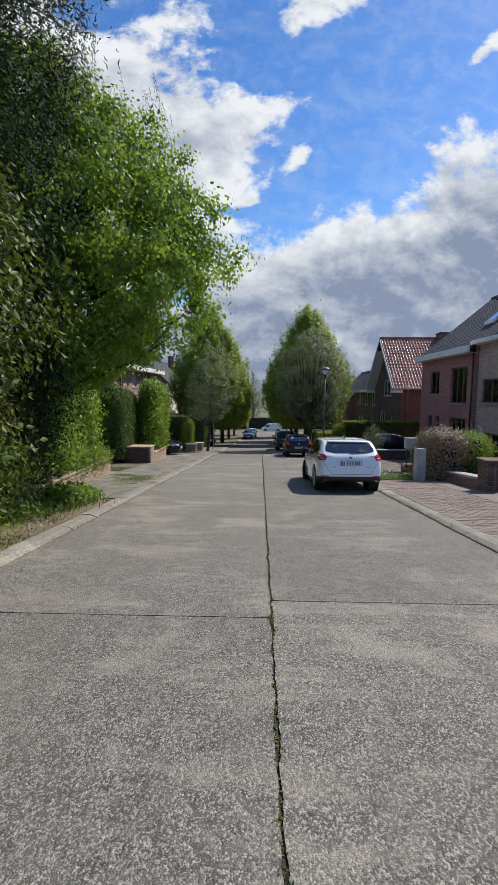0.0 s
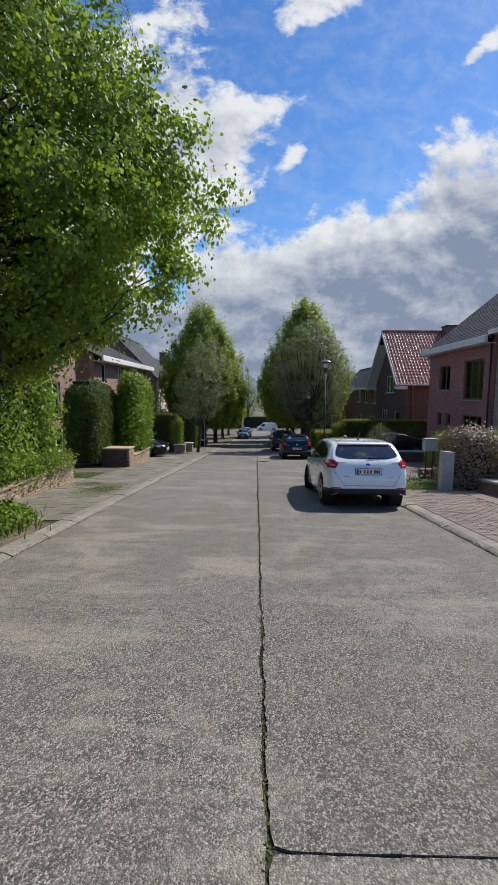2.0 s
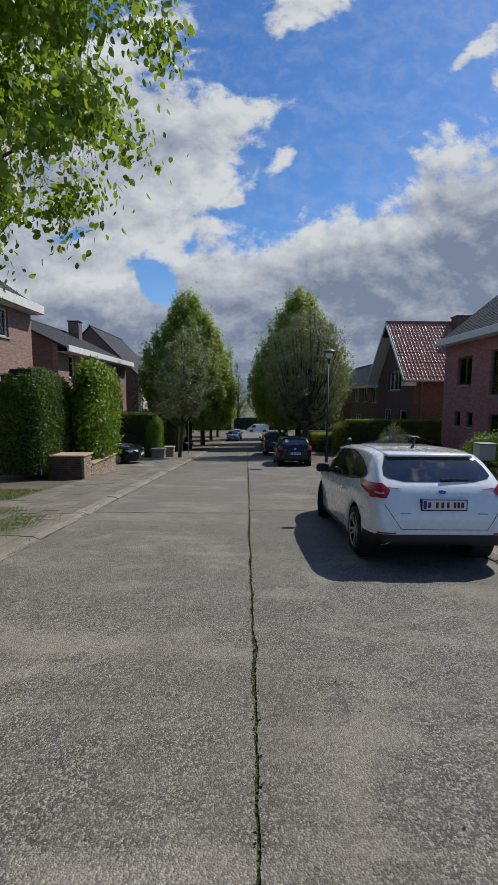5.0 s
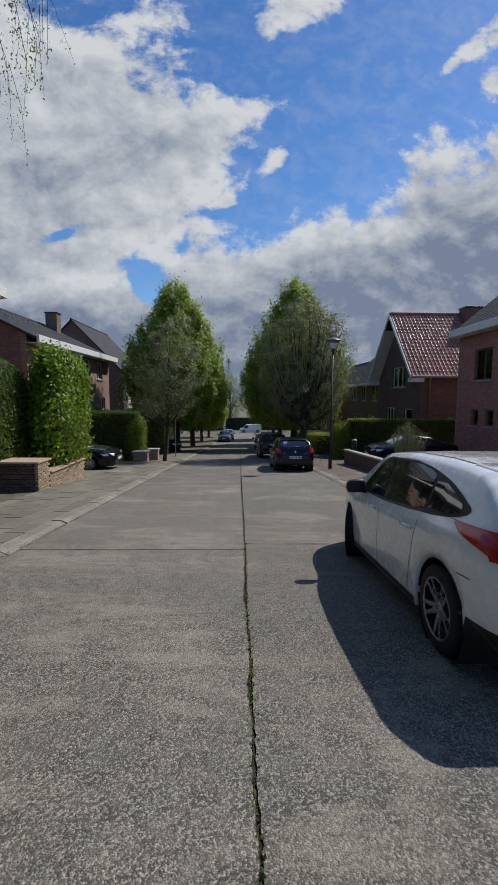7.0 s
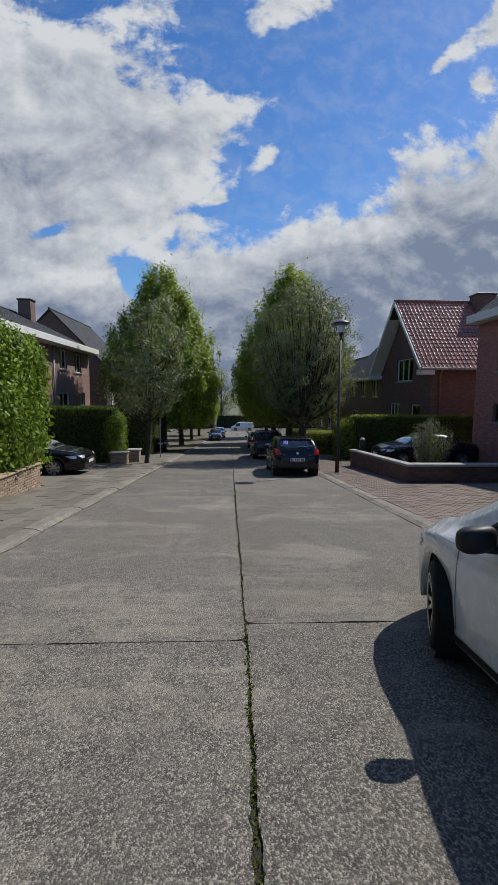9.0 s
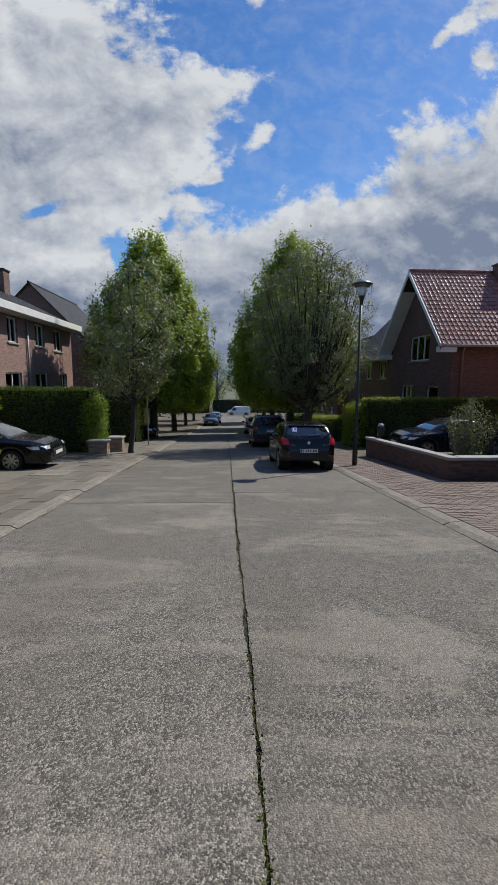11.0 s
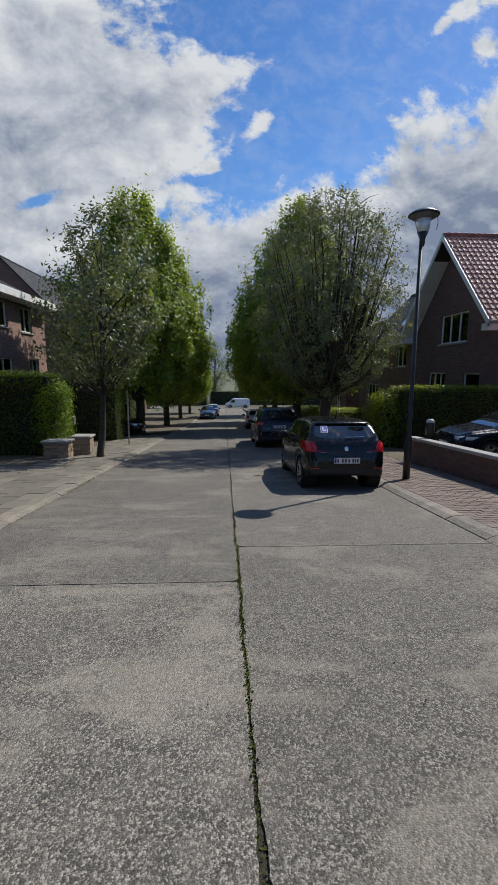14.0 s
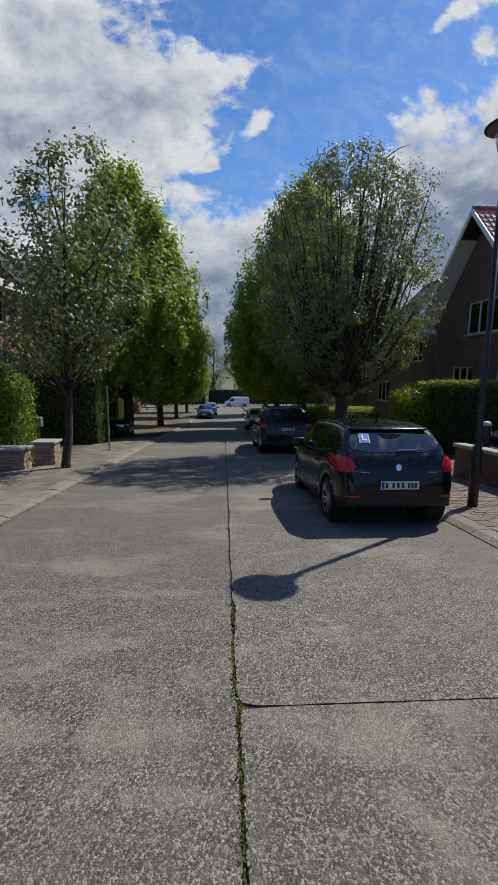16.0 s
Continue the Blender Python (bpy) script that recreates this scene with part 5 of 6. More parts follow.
        part("mirror_arm", tube(bmesh.new(), [(s * (hw - 0.06), my + 0.02, 0.955 * k), (s * (hw + 0.05), my, 0.97 * k)], [0.03, 0.025], 8), M["plastic"], body)
        decal("sill", "x", s, [(0.215, yr + arch + 0.02, yf - arch - 0.02), (0.27, yr + arch + 0.02, yf - arch - 0.02)], M["plastic"], 0.004, 2, 12)
    # glass front and back, seen from behind and before
    if kind == "hatch":
        decal("rear_window", "y", -1, [(1.055 * k, -0.42 * hw / 0.91, 0.42 * hw / 0.91), (1.075 * k, -0.58 * hw / 0.91, 0.58 * hw / 0.91), (1.12 * k, -0.66 * hw / 0.91, 0.66 * hw / 0.91), (1.22 * k, -0.64 * hw / 0.91, 0.64 * hw / 0.91), (1.345 * k, -0.57 * hw / 0.91, 0.57 * hw / 0.91)], M["carglass"], 0.005, 8, 16, label="dark tinted rear window")
        decal("windscreen", "y", 1, [(1.02 * k, -0.62, 0.62), (1.36 * k, -0.52, 0.52)], M["carglass"], 0.005, 8, 14)
    elif kind == "suv":
        decal("rear_window", "y", -1, [(1.16 * k, -0.66, 0.66), (1.48 * k, -0.56, 0.56)], M["carglass"], 0.005, 8, 16)
        decal("windscreen", "y", 1, [(1.14 * k, -0.68, 0.68), (1.52 * k, -0.56, 0.56)], M["carglass"], 0.005, 8, 14)
    elif kind == "saloon":
        decal("rear_window", "y", -1, [(1.08 * k, -0.62, 0.62), (1.32 * k, -0.5, 0.5)], M["carglass"], 0.005, 8, 14)
        decal("windscreen", "y", 1, [(1.02 * k, -0.64, 0.64), (1.33 * k, -0.5, 0.5)], M["carglass"], 0.005, 8, 14)
    else:
        decal("windscreen", "y", 1, [(1.2 * k, -0.72, 0.72), (1.82 * k, -0.62, 0.62)], M["carglass"], 0.005, 8, 14)
    if kind in ("hatch", "suv"):
        # spoiler over the rear window
        sb = bmesh.new()
        ztop = (1.40 if kind == "hatch" else 1.58) * k
        hexa(sb, [(-0.55, 0.44 * q, ztop - 0.055), (0.55, 0.44 * q, ztop - 0.055), (0.58, 0.86 * q, ztop + 0.0), (-0.58, 0.86 * q, ztop + 0.0), (-0.53, 0.45 * q, ztop - 0.02), (0.53, 0.45 * q, ztop - 0.02), (0.56, 0.86 * q, ztop + 0.035), (-0.56, 0.86 * q, ztop + 0.035)], 0.012)
        part("spoiler", sb, M[paint], body, smooth=True)
        lowm = M["plastic"]
        decal("bumper_band", "y", -1, [(0.32, -0.80 * hw / 0.91, 0.80 * hw / 0.91), (0.45, -0.88 * hw / 0.91, 0.88 * hw / 0.91)], lowm, 0.006, 4, 18, label="black band low across the rear bumper")
        lz0, lz1 = ((0.87, 1.035) if paint == "white_car" else (0.80, 1.0)) if kind == "hatch" else (0.92, 1.06)
        inn = 0.62
        for s in (1, -1):
            i0, i1, i2 = (s * inn * hw / 0.91, s * (inn + 0.06) * hw / 0.91, s * 0.915 * hw)
            tl = decal("tail_light", "y", -1, [(lz0 * k, i1, i2), ((lz0 + 0.09) * k, i0, i2), (lz1 * k, s * 0.70 * hw / 0.91, i2 * 0.98)], M["red_lens"], 0.012, 8, 10, label="red tail light")
            decal("tail_light_side", "x", s, [(lz0 * k, 0.04, 0.13), ((lz0 + 0.05) * k, 0.04, 0.30), ((lz0 + 0.10) * k, 0.05, 0.50 * q), ((lz1 - 0.02) * k, 0.08, 0.66 * q), (lz1 * k, 0.12, 0.60 * q)], M["red_lens"], 0.012, 8, 10, parent=tl)
            decal("reverse_lamp", "y", -1, [((lz0 + 0.045) * k, s * 0.70 * hw / 0.91, s * 0.79 * hw / 0.91), ((lz0 + 0.065) * k, s * 0.70 * hw / 0.91, s * 0.79 * hw / 0.91)], M["clear_lens"] if paint == "white_car" else M["red_lens"], 0.016, 2, 6, parent=tl)
            decal("reflector", "y", -1, [(0.455, s * 0.58 * hw / 0.91, s * 0.78 * hw / 0.91), (0.475, s * 0.58 * hw / 0.91, s * 0.78 * hw / 0.91)], M["red_lens"], 0.008, 1, 6)
            decal("hatch_gap", "y", -1, [(0.50, s * 0.50, s * 0.508), (0.80 * k, s * 0.70 * hw / 0.91, s * 0.708 * hw / 0.91)], M["seam"], 0.002, 8, 1)
        decal("hatch_gap", "y", -1, [(0.505, -0.5, 0.5), (0.513, -0.5, 0.5)], M["seam"], 0.002, 1, 14)
        # plate with plain bars for its characters
        zp = 0.80 * k if paint == "white_car" else 0.615
        if kind == "suv":
            zp = 0.86 * k
        p, nrm = cast("y", -1, 0.0, zp)
        yp = min(cast("y", -1, 0, zp + dz_)[0].y for dz_ in (-0.055, 0.0, 0.055)) - 0.02
        pl = part("number_plate", box(-0.26, 0.26, yp, yp + 0.015, zp - 0.056, zp + 0.056, 0.004), M["plate"], body, "white number plate with dark red characters as bars")
        part("plate_holder", box(-0.275, 0.275, yp + 0.006, yp + 0.12, zp - 0.07, zp + 0.07, 0.004), M["plastic"], pl)
        part("plate_band", box(-0.25, -0.212, yp - 0.003, yp, zp - 0.048, zp + 0.048), M["plate_blue"], pl)
        for x0 in (-0.195, -0.105, -0.04, 0.025, 0.105, 0.15, 0.195):
            part("plate_bar", box(x0, x0 + 0.032, yp - 0.003, yp, zp - 0.034, zp + 0.034), M["plate_ink"], pl)
        # badge, wiper, lettering as bars
        zb = (0.945 if paint == "white_car" else 0.86) * k
        p, nrm = cast("y", -1, 0.0, zb)
        bd = lathe([(0.0, 0.0), (0.042, 0.0), (0.046, 0.006), (0.035, 0.01), (0.0, 0.01)], 20)
        bo = part("badge", bd, M["chrome"] if paint != "white_car" else M["sticker_blue"], body, "small round badge")
        bo.matrix_basis = Matrix.Translation(p + nrm * 0.004) @ nrm.to_track_quat("Z", "Y").to_matrix().to_4x4() @ Matrix.Diagonal((1.0, 0.6 if paint == "white_car" else 1.0, 1.0, 1))
        for s in (1, -1):
            decal("lettering_bar", "y", -1, [(0.69 * k if paint == "white_car" else 0.79 * k, s * 0.40, s * 0.52), (0.702 * k if paint == "white_car" else 0.803 * k, s * 0.40, s * 0.52)], M["zinc"], 0.004, 1, 6)
        wz = 1.07 * k if kind == "hatch" else 1.2 * k
        pts = []
        for j in range(5):
            p, nrm = cast("y", -1, 0.02 + j * 0.09, wz + 0.004 * j)
            pts.append(p + nrm * 0.022)
        part("rear_wiper", tube(bmesh.new(), pts, [0.014, 0.01, 0.009, 0.008, 0.007], 6), M["chrome"] if paint == "black_car" else M["plastic"], body)
        p, nrm = cast("z", 1, 0.0, 1.05 * q)
        part("antenna", tube(bmesh.new(), [p, p + Vector((0, -0.04, 0.03)), p + Vector((0, -0.14, 0.17))], [0.022, 0.016, 0.004], 8), M["plastic"], body)
        if learner:
            st_ = decal("learner_sticker", "y", -1, [(1.17 * k, -0.47, -0.32), (1.30 * k, -0.455, -0.315)], M["sticker_white"], 0.012, 2, 2, label="white and blue learner sticker")
            decal("sticker_field", "y", -1, [(1.18 * k, -0.46, -0.33), (1.29 * k, -0.445, -0.325)], M["sticker_blue"], 0.016, 2, 2, parent=st_)
            decal("letter_l", "y", -1, [(1.20 * k, -0.425, -0.36), (1.215 * k, -0.425, -0.36)], M["sticker_white"], 0.02, 1, 1, parent=st_)
            decal("letter_l", "y", -1, [(1.215 * k, -0.425, -0.405), (1.275 * k, -0.42, -0.40)], M["sticker_white"], 0.02, 1, 1, parent=st_)
    if kind == "hatch":
        for s in (1, -1):
            decal("roof_strip", "z", 1, [(0.9 * q, s * 0.53, s * 0.55), (2.6 * q, s * 0.54, s * 0.56)], M["plastic"], 0.003, 10, 1)
    if rails:
        for s in (1, -1):
            part("roof_rail", tube(bmesh.new(), [(s * 0.62, 0.75, H - 0.07), (s * 0.63, 0.9, H + 0.0), (s * 0.63, 2.2, H + 0.01), (s * 0.62, 2.45, H - 0.06)], [0.02] * 4, 8), M["metal_dark"], body, smooth=True)
    if lights:
        for s in (1, -1):
            hz = 0.66 if kind != "suv" else 0.80
            if kind == "van":
                hz = 0.85
            hl = decal("headlight", "y", 1, [(hz * k, s * 0.50, s * hw * 0.80), ((hz + 0.10) * k, s * 0.46, s * hw * 0.82)], M["clear_lens"], 0.008, 4, 8)
            decal("headlight_side", "x", s, [(hz * k, L - 0.42, L - 0.24), ((hz + 0.1) * k, L - 0.62, L - 0.26)], M["clear_lens"], 0.008, 4, 6, parent=hl)
        decal("grille", "y", 1, [(0.38, -0.42, 0.42), (0.62 * k, -0.38, 0.38)], M["plastic"], 0.008, 6, 10)
        decal("front_plate", "y", 1, [(0.44, -0.26, 0.26), (0.55, -0.26, 0.26)], M["plate"], 0.02, 1, 4)
    # wheels
    R, tw = wheel_r, 0.205
    for s in (1, -1):
        for yy in (yr, yf):
            wh = part("wheel", lathe([(R * 0.70, 0.0), (R * 0.93, 0.004), (R * 0.985, 0.02), (R, 0.045), (R, tw - 0.045), (R * 0.985, tw - 0.02), (R * 0.93, tw - 0.004), (R * 0.70, tw)], 32, "x"), M["tyre"], th, smooth=True)
            rb = lathe([(R * 0.71, 0.0), (R * 0.72, 0.03), (R * 0.68, 0.10), (R * 0.60, 0.11), (R * 0.0, 0.11)], 32, "x")
            part("rim_barrel", rb, M["metal_dark"], wh, smooth=True)
            sb = bmesh.new()
            for n_ in range(spokes):
                a = 2 * math.pi * (n_ + (0.16 if n_ % 2 else -0.16)) / spokes
                d, e = Vector((0, math.cos(a), math.sin(a))), Vector((0, -math.sin(a), math.cos(a)))
                w0, w1 = 0.022, 0.014
                i_, o_ = d * R * 0.13, d * R * 0.70
                hexa(sb, [i_ - e * w0 + Vector((0.06, 0, 0)), i_ + e * w0 + Vector((0.06, 0, 0)), o_ + e * w1 + Vector((0.05, 0, 0)), o_ - e * w1 + Vector((0.05, 0, 0)), i_ - e * w0 + Vector((0.028, 0, 0)), i_ + e * w0 + Vector((0.028, 0, 0)), o_ + e * w1 + Vector((0.006, 0, 0)), o_ - e * w1 + Vector((0.006, 0, 0))])
            bmesh.ops.recalc_face_normals(sb, faces=sb.faces)
            part("spokes", sb, M["alloy"], wh)
            part("rim_lip", lathe([(R * 0.66, 0.006), (R * 0.70, -0.002), (R * 0.725, 0.002), (R * 0.72, 0.02), (R * 0.66, 0.02), (R * 0.66, 0.006)], 32, "x"), M["alloy"], wh, smooth=True)
            part("hub_cap", lathe([(0.0, 0.02), (R * 0.12, 0.022), (R * 0.16, 0.03), (R * 0.17, 0.06)], 16, "x"), M["alloy"], wh)
            wh.matrix_basis = Matrix.Translation((s * (hw - 0.025), yy, R)) @ (pose(0, 0, 0, 0, 0, 180) if s > 0 else Matrix.Identity(4))
            part("arch_liner", lathe([(R * 1.165, 0.02), (R * 1.165, 0.30), (0.01, 0.30)], 24, "x"), M["under"], wh)
            if steer and yy == yf:
                wh.matrix_basis = wh.matrix_basis @ pose(0, 0, 0, 0, 0, steer)
    return th


car("white five-door hatchback parked half on the kerb side", "white_car", on_slope(2.29, 11.58, -0.2), L=4.44, W=1.81, H=1.48, wheelbase=2.77, rear_over=0.83, wheel_r=0.325, steer=-20.0)
car("black small hatchback with a learner sticker parked by the kerb", "black_car", on_slope(2.26, 27.2, 0.4), L=4.0, W=1.70, H=1.45, wheelbase=2.49, rear_over=0.66, wheel_r=0.31, learner=True)
car("dark blue family SUV with roof rails parked by the kerb", "navy_car", on_slope(2.08, 36.3, 0.3), L=4.45, W=1.86, H=1.66, wheelbase=2.65, rear_over=0.86, wheel_r=0.35, kind="suv", rails=True)
car("white compact car parked further down the street", "silver_car", on_slope(2.35, 51.6, 0.0), L=4.2, W=1.78, H=1.50, wheelbase=2.55, rear_over=0.78)
car("blue saloon car parked facing up the street", "blue_car", on_slope(-2.1, 72.6, 180), L=4.5, W=1.80, H=1.45, kind="saloon", wheelbase=2.65)
car("silver-blue car parked behind the blue one", "silver_car", on_slope(-1.75, 80.0, 180), L=4.4, W=1.80, H=1.52, kind="suv", wheelbase=2.6)
car("black saloon parked nose out in a front drive", "black_car", upright(-9.9, 28.35, -90, 0.04), L=4.6, W=1.82, H=1.40, kind="saloon", wheelbase=2.75, spokes=16)
car("dark blue saloon parked nose out behind the low wall", "navy_car", upright(11.1, 31.9, 90, 0.12), L=4.5, W=1.80, H=1.44, kind="saloon", wheelbase=2.7)
car("white panel van standing across the bottom of the street", "white_car", upright(5.0, 109.5, 90), L=5.0, W=1.95, H=1.95, kind="van", wheelbase=3.1, rear_over=0.9, paint_bars=False, category="van")
car("dark car parked in a front drive under the trees", "black_car", upright(-9.2, 44.0, -90, 0.04), L=4.5, W=1.8, H=1.42, kind="saloon", wheelbase=2.7)

# ---- street lamp ----
lamp = thing("street_lamp", upright(3.94, 28.33, 0, 0.05), "black steel street lamp with a wide shallow shade", "street lamp")
part("pole", tube(bmesh.new(), [(0, 0, -0.1), (0, 0, 0.9), (0, 0, 1.0), (-0.02, 0, 5.1)], [0.08, 0.08, 0.05, 0.038], 14), M["metal_dark"], lamp, smooth=True)
part("collar", lathe([(0.042, 4.95), (0.055, 5.0), (0.055, 5.1), (0.11, 5.22), (0.0, 5.22)], 18), M["metal_dark"], lamp, smooth=True)
part("diffuser", lathe([(0.08, 5.2), (0.11, 5.24), (0.185, 5.5), (0.0, 5.5)], 20), M["clear_lens"], lamp, "clear cone-shaped diffuser", smooth=True)
shade = part("shade", lathe([(0.165, 5.46), (0.20, 5.475), (0.295, 5.545), (0.302, 5.565), (0.265, 5.60), (0.165, 5.655), (0.066, 5.69), (0.0, 5.70)], 32), M["lampshade"], lamp, "grey disc shade", smooth=True)
part("shade_rim", lathe([(0.295, 5.535), (0.309, 5.545), (0.309, 5.57), (0.295, 5.575), (0.295, 5.535)], 32), M["metal_dark"], shade, smooth=True)
part("cable", tube(bmesh.new(), [(0.275, -0.03, 5.54), (0.285, -0.05, 5.40), (0.26, -0.05, 5.27)], [0.007, 0.007, 0.005], 6), M["metal_dark"], shade)

# ---- brick garden walls, brick by brick ----


def brick_mesh(material, name="brick"):
    bm = box(0, 0.205, 0, 0.095, 0, 0.06, 0.005)
    me = bpy.data.meshes.new(name)
    bm.to_mesh(me)
    bm.free()
    me.materials.append(material)
    return me


BRICK, BRICK_D = brick_mesh(M["brick"]), brick_mesh(M["brick_dark"])


def brick_run(parent, p0, p1, h, base, me, rng, seat=0.0):
    """One face of bricks from p0 to p1, base to base + h; every brick an object."""
    p0, p1 = Vector(p0), Vector(p1)
    d = (p1 - p0).normalized()
    ang = math.degrees(math.atan2(d.y, d.x))
    n, rows = int((p1 - p0).length / 0.215), int(h / 0.07)
    for r in range(rows):
        for i in range(n + (r % 2)):
            q = p0 + d * max(0, (i * 0.215 - (0.1075 if r % 2 else 0)))
            if (q - p0).length + 0.2 > (p1 - p0).length + 0.06:
                continue
            ground_here = g(q.y) - 0.02
            z = base + r * 0.07
            if z + 0.06 < ground_here:
                continue
            o = new("brick", me)
            o.parent = parent
            o.matrix_basis = pose(q.x, q.y, z, rng.uniform(-0.5, 0.5), 0, ang + rng.uniform(-0.6, 0.6)) @ Matrix.Translation((0, rng.uniform(-0.003, 0.003), 0))


BR = random.Random(12)
near_wall = thing("garden_wall", Matrix.Identity(4), "low weathered tan brick garden wall under ivy", "wall")
part("core", box(-5.66, -5.43, 10.2, 15.25, -1.6, -0.66), M["mortar"], near_wall)
brick_run(near_wall, (-5.40, 10.2, 0), (-5.40, 15.27, 0), 0.77, -1.42, BRICK, BR)
brick_run(near_wall, (-5.42, 15.22, 0), (-5.70, 15.22, 0), 0.77, -1.42, BRICK, BR)
part("coping", box(-5.70, -5.37, 10.2, 15.29, -0.665, -0.60, 0.012), M["brick"], near_wall)

planter = thing("garden_wall", Matrix.Identity(4), "brick planter wall with end pillar below ivy hedge", "wall")
part("core", box(-6.6, -5.44, 21.04, 24.3, -2.3, -1.35), M["mortar"], planter)
part("pillar_core", box(-6.6, -5.44, 20.94, 21.5, -2.2, -0.97), M["mortar"], planter)
brick_run(planter, (-5.40, 20.85, 0), (-5.40, 21.66, 0), 1.2, -2.15, BRICK, BR)
brick_run(planter, (-6.6, 20.85, 0), (-5.43, 20.85, 0), 1.2, -2.15, BRICK_D, BR)
brick_run(planter, (-5.41, 21.6, 0), (-5.41, 24.4, 0), 0.86, -2.2, BRICK, BR)
part("coping", box(-6.62, -5.37, 20.82, 21.66, -0.965, -0.91, 0.012), M["brick"], planter)
part("coping", box(-5.75, -5.37, 21.66, 24.40, -1.35, -1.30, 0.012), M["brick"], planter)

for x0, y0, w, d, h in ((-5.75, 32.6, 0.75, 0.5, 0.52), (-5.15, 33.5, 0.55, 0.5, 0.62)):
    pw = thing("brick_pillar", upright(x0, y0), "short brick pillar with stone coping by a drive", "pillar")
    part("core", box(0.02, w - 0.02, 0.02, d - 0.02, -0.2, h - 0.02), M["mortar"], pw)
    for r in range(int(h / 0.07)):
        for k in range(int(w / 0.21)):
            o = new("brick", BRICK)
            o.parent = pw
            o.matrix_basis = pose(k * 0.215 + 0.03 * (r % 2), -0.01, 0.02 + r * 0.07)
        for k in range(int(d / 0.21)):
            o = new("brick", BRICK)
            o.parent = pw
            o.matrix_basis = pose(w + 0.01, k * 0.215 + 0.03 * (r % 2), 0.02 + r * 0.07, 0, 0, 90)
    part("coping", box(-0.05, w + 0.05, -0.05, d + 0.05, h, h + 0.07, 0.012), M["coping"], pw)

right_wall = thing("garden_wall", Matrix.Identity(4), "dark brick dwarf wall with pale coping round a front garden", "wall")
part("core", hexa(bmesh.new(), [(5.33, 25.1, -3.1), (5.53, 25.1, -3.1), (5.53, 31.5, -3.1), (5.33, 31.5, -3.1), (5.33, 25.1, -1.54), (5.53, 25.1, -1.54), (5.53, 31.5, -1.90), (5.33, 31.5, -1.90)]), M["brick_dark"], right_wall)
part("core", box(5.53, 11.4, 25.1, 25.32, -2.6, -1.54), M["brick_dark"], right_wall)
for r in range(13):
    for i in range(29):
        y = 25.12 + i * 0.215 + (0.1 if r % 2 else 0)
        z = -2.72 + r * 0.07
        topz = -1.54 - 0.056 * (y - 25.1)
        if z + 0.06 > topz or z + 0.06 < g(y) or y > 31.28:
            continue
        o = new("brick", BRICK_D)
        o.parent = right_wall
        o.matrix_basis = pose(5.42, y, z, 0, 0, 90)
for r in range(9):
    for i in range(26):
        z = -2.2 + r * 0.07
        if z + 0.06 > -1.54:
            continue
        o = new("brick", BRICK_D)
        o.parent = right_wall
        o.matrix_basis = pose(5.33 + i * 0.215 + (0.1 if r % 2 else 0), 25.085, z)
part("coping", hexa(bmesh.new(), [(5.28, 25.04, -1.55), (5.58, 25.04, -1.55), (5.58, 31.56, -1.915), (5.28, 31.56, -1.915), (5.28, 25.04, -1.47), (5.58, 25.04, -1.47), (5.58, 31.56, -1.835), (5.28, 31.56, -1.835)], 0.01), M["coping"], right_wall)
part("coping", box(5.58, 11.4, 25.04, 25.38, -1.548, -1.472, 0.01), M["coping"], right_wall)
letter = thing("letterbox", upright(5.7, 31.0), "dark letterbox on a post behind the wall", "letterbox")
part("post", tube(bmesh.new(), [(0, 0, 0), (0, 0, 0.9)], [0.04, 0.04], 10), M["metal_dark"], letter)
part("box_body", lathe([(0.0, 0.86), (0.12, 0.88), (0.13, 1.18), (0.10, 1.28), (0.0, 1.30)], 16), M["metal_dark"], letter, smooth=True)
part("box_cap", lathe([(0.11, 1.25), (0.12, 1.28), (0.07, 1.34), (0.0, 1.35)], 16), M["pvc"], letter, smooth=True)

# stone post, meter box, low walls and the drive on the east side
post = thing("gate_post", upright(5.12, 14.5, 8), "pale upright concrete gate post", "post")
part("shaft", hexa(bmesh.new(), [(-0.17, -0.1, -0.1), (0.17, -0.1, -0.1), (0.17, 0.1, -0.1), (-0.17, 0.1, -0.1), (-0.165, -0.09, 1.13), (0.165, -0.09, 1.10), (0.165, 0.09, 1.10), (-0.165, 0.09, 1.13)], 0.012), M["coping"], post)
meter = thing("meter_box", upright(5.62, 16.95), "grey letterbox cabinet on two thin posts", "letterbox")
part("cabinet", box(-0.2, 0.2, -0.14, 0.14, 1.02, 1.40, 0.015), M["pvc"], meter)
part("door", box(-0.18, 0.18, -0.155, -0.142, 1.05, 1.37, 0.006), M["pvc"], meter)
part("lid", box(-0.215, 0.215, -0.17, 0.15, 1.402, 1.43, 0.008), M["zinc"], meter)
for s in (-0.11, 0.11):
    part("post", tube(bmesh.new(), [(s, 0, -0.1), (s, 0, 1.03)], [0.022, 0.022], 8), M["metal_dark"], meter)
stone_wall = thing("garden_wall", Matrix.Identity(4), "low dark stone edging wall round a flower bed", "wall")
WR = random.Random(5)
for k in range(3):
    x = 5.5 + k * 0.6
    part("stone", box(x, x + 0.57, 17.25, 17.58, g(17.4) - 0.15, g(17.4) + 0.38 + WR.uniform(-0.04, 0.04), 0.03), M["brick_dark"], stone_wall)
drive_wall = thing("garden_wall", Matrix.Identity(4), "low rendered drive wall with flat coping slab", "wall")
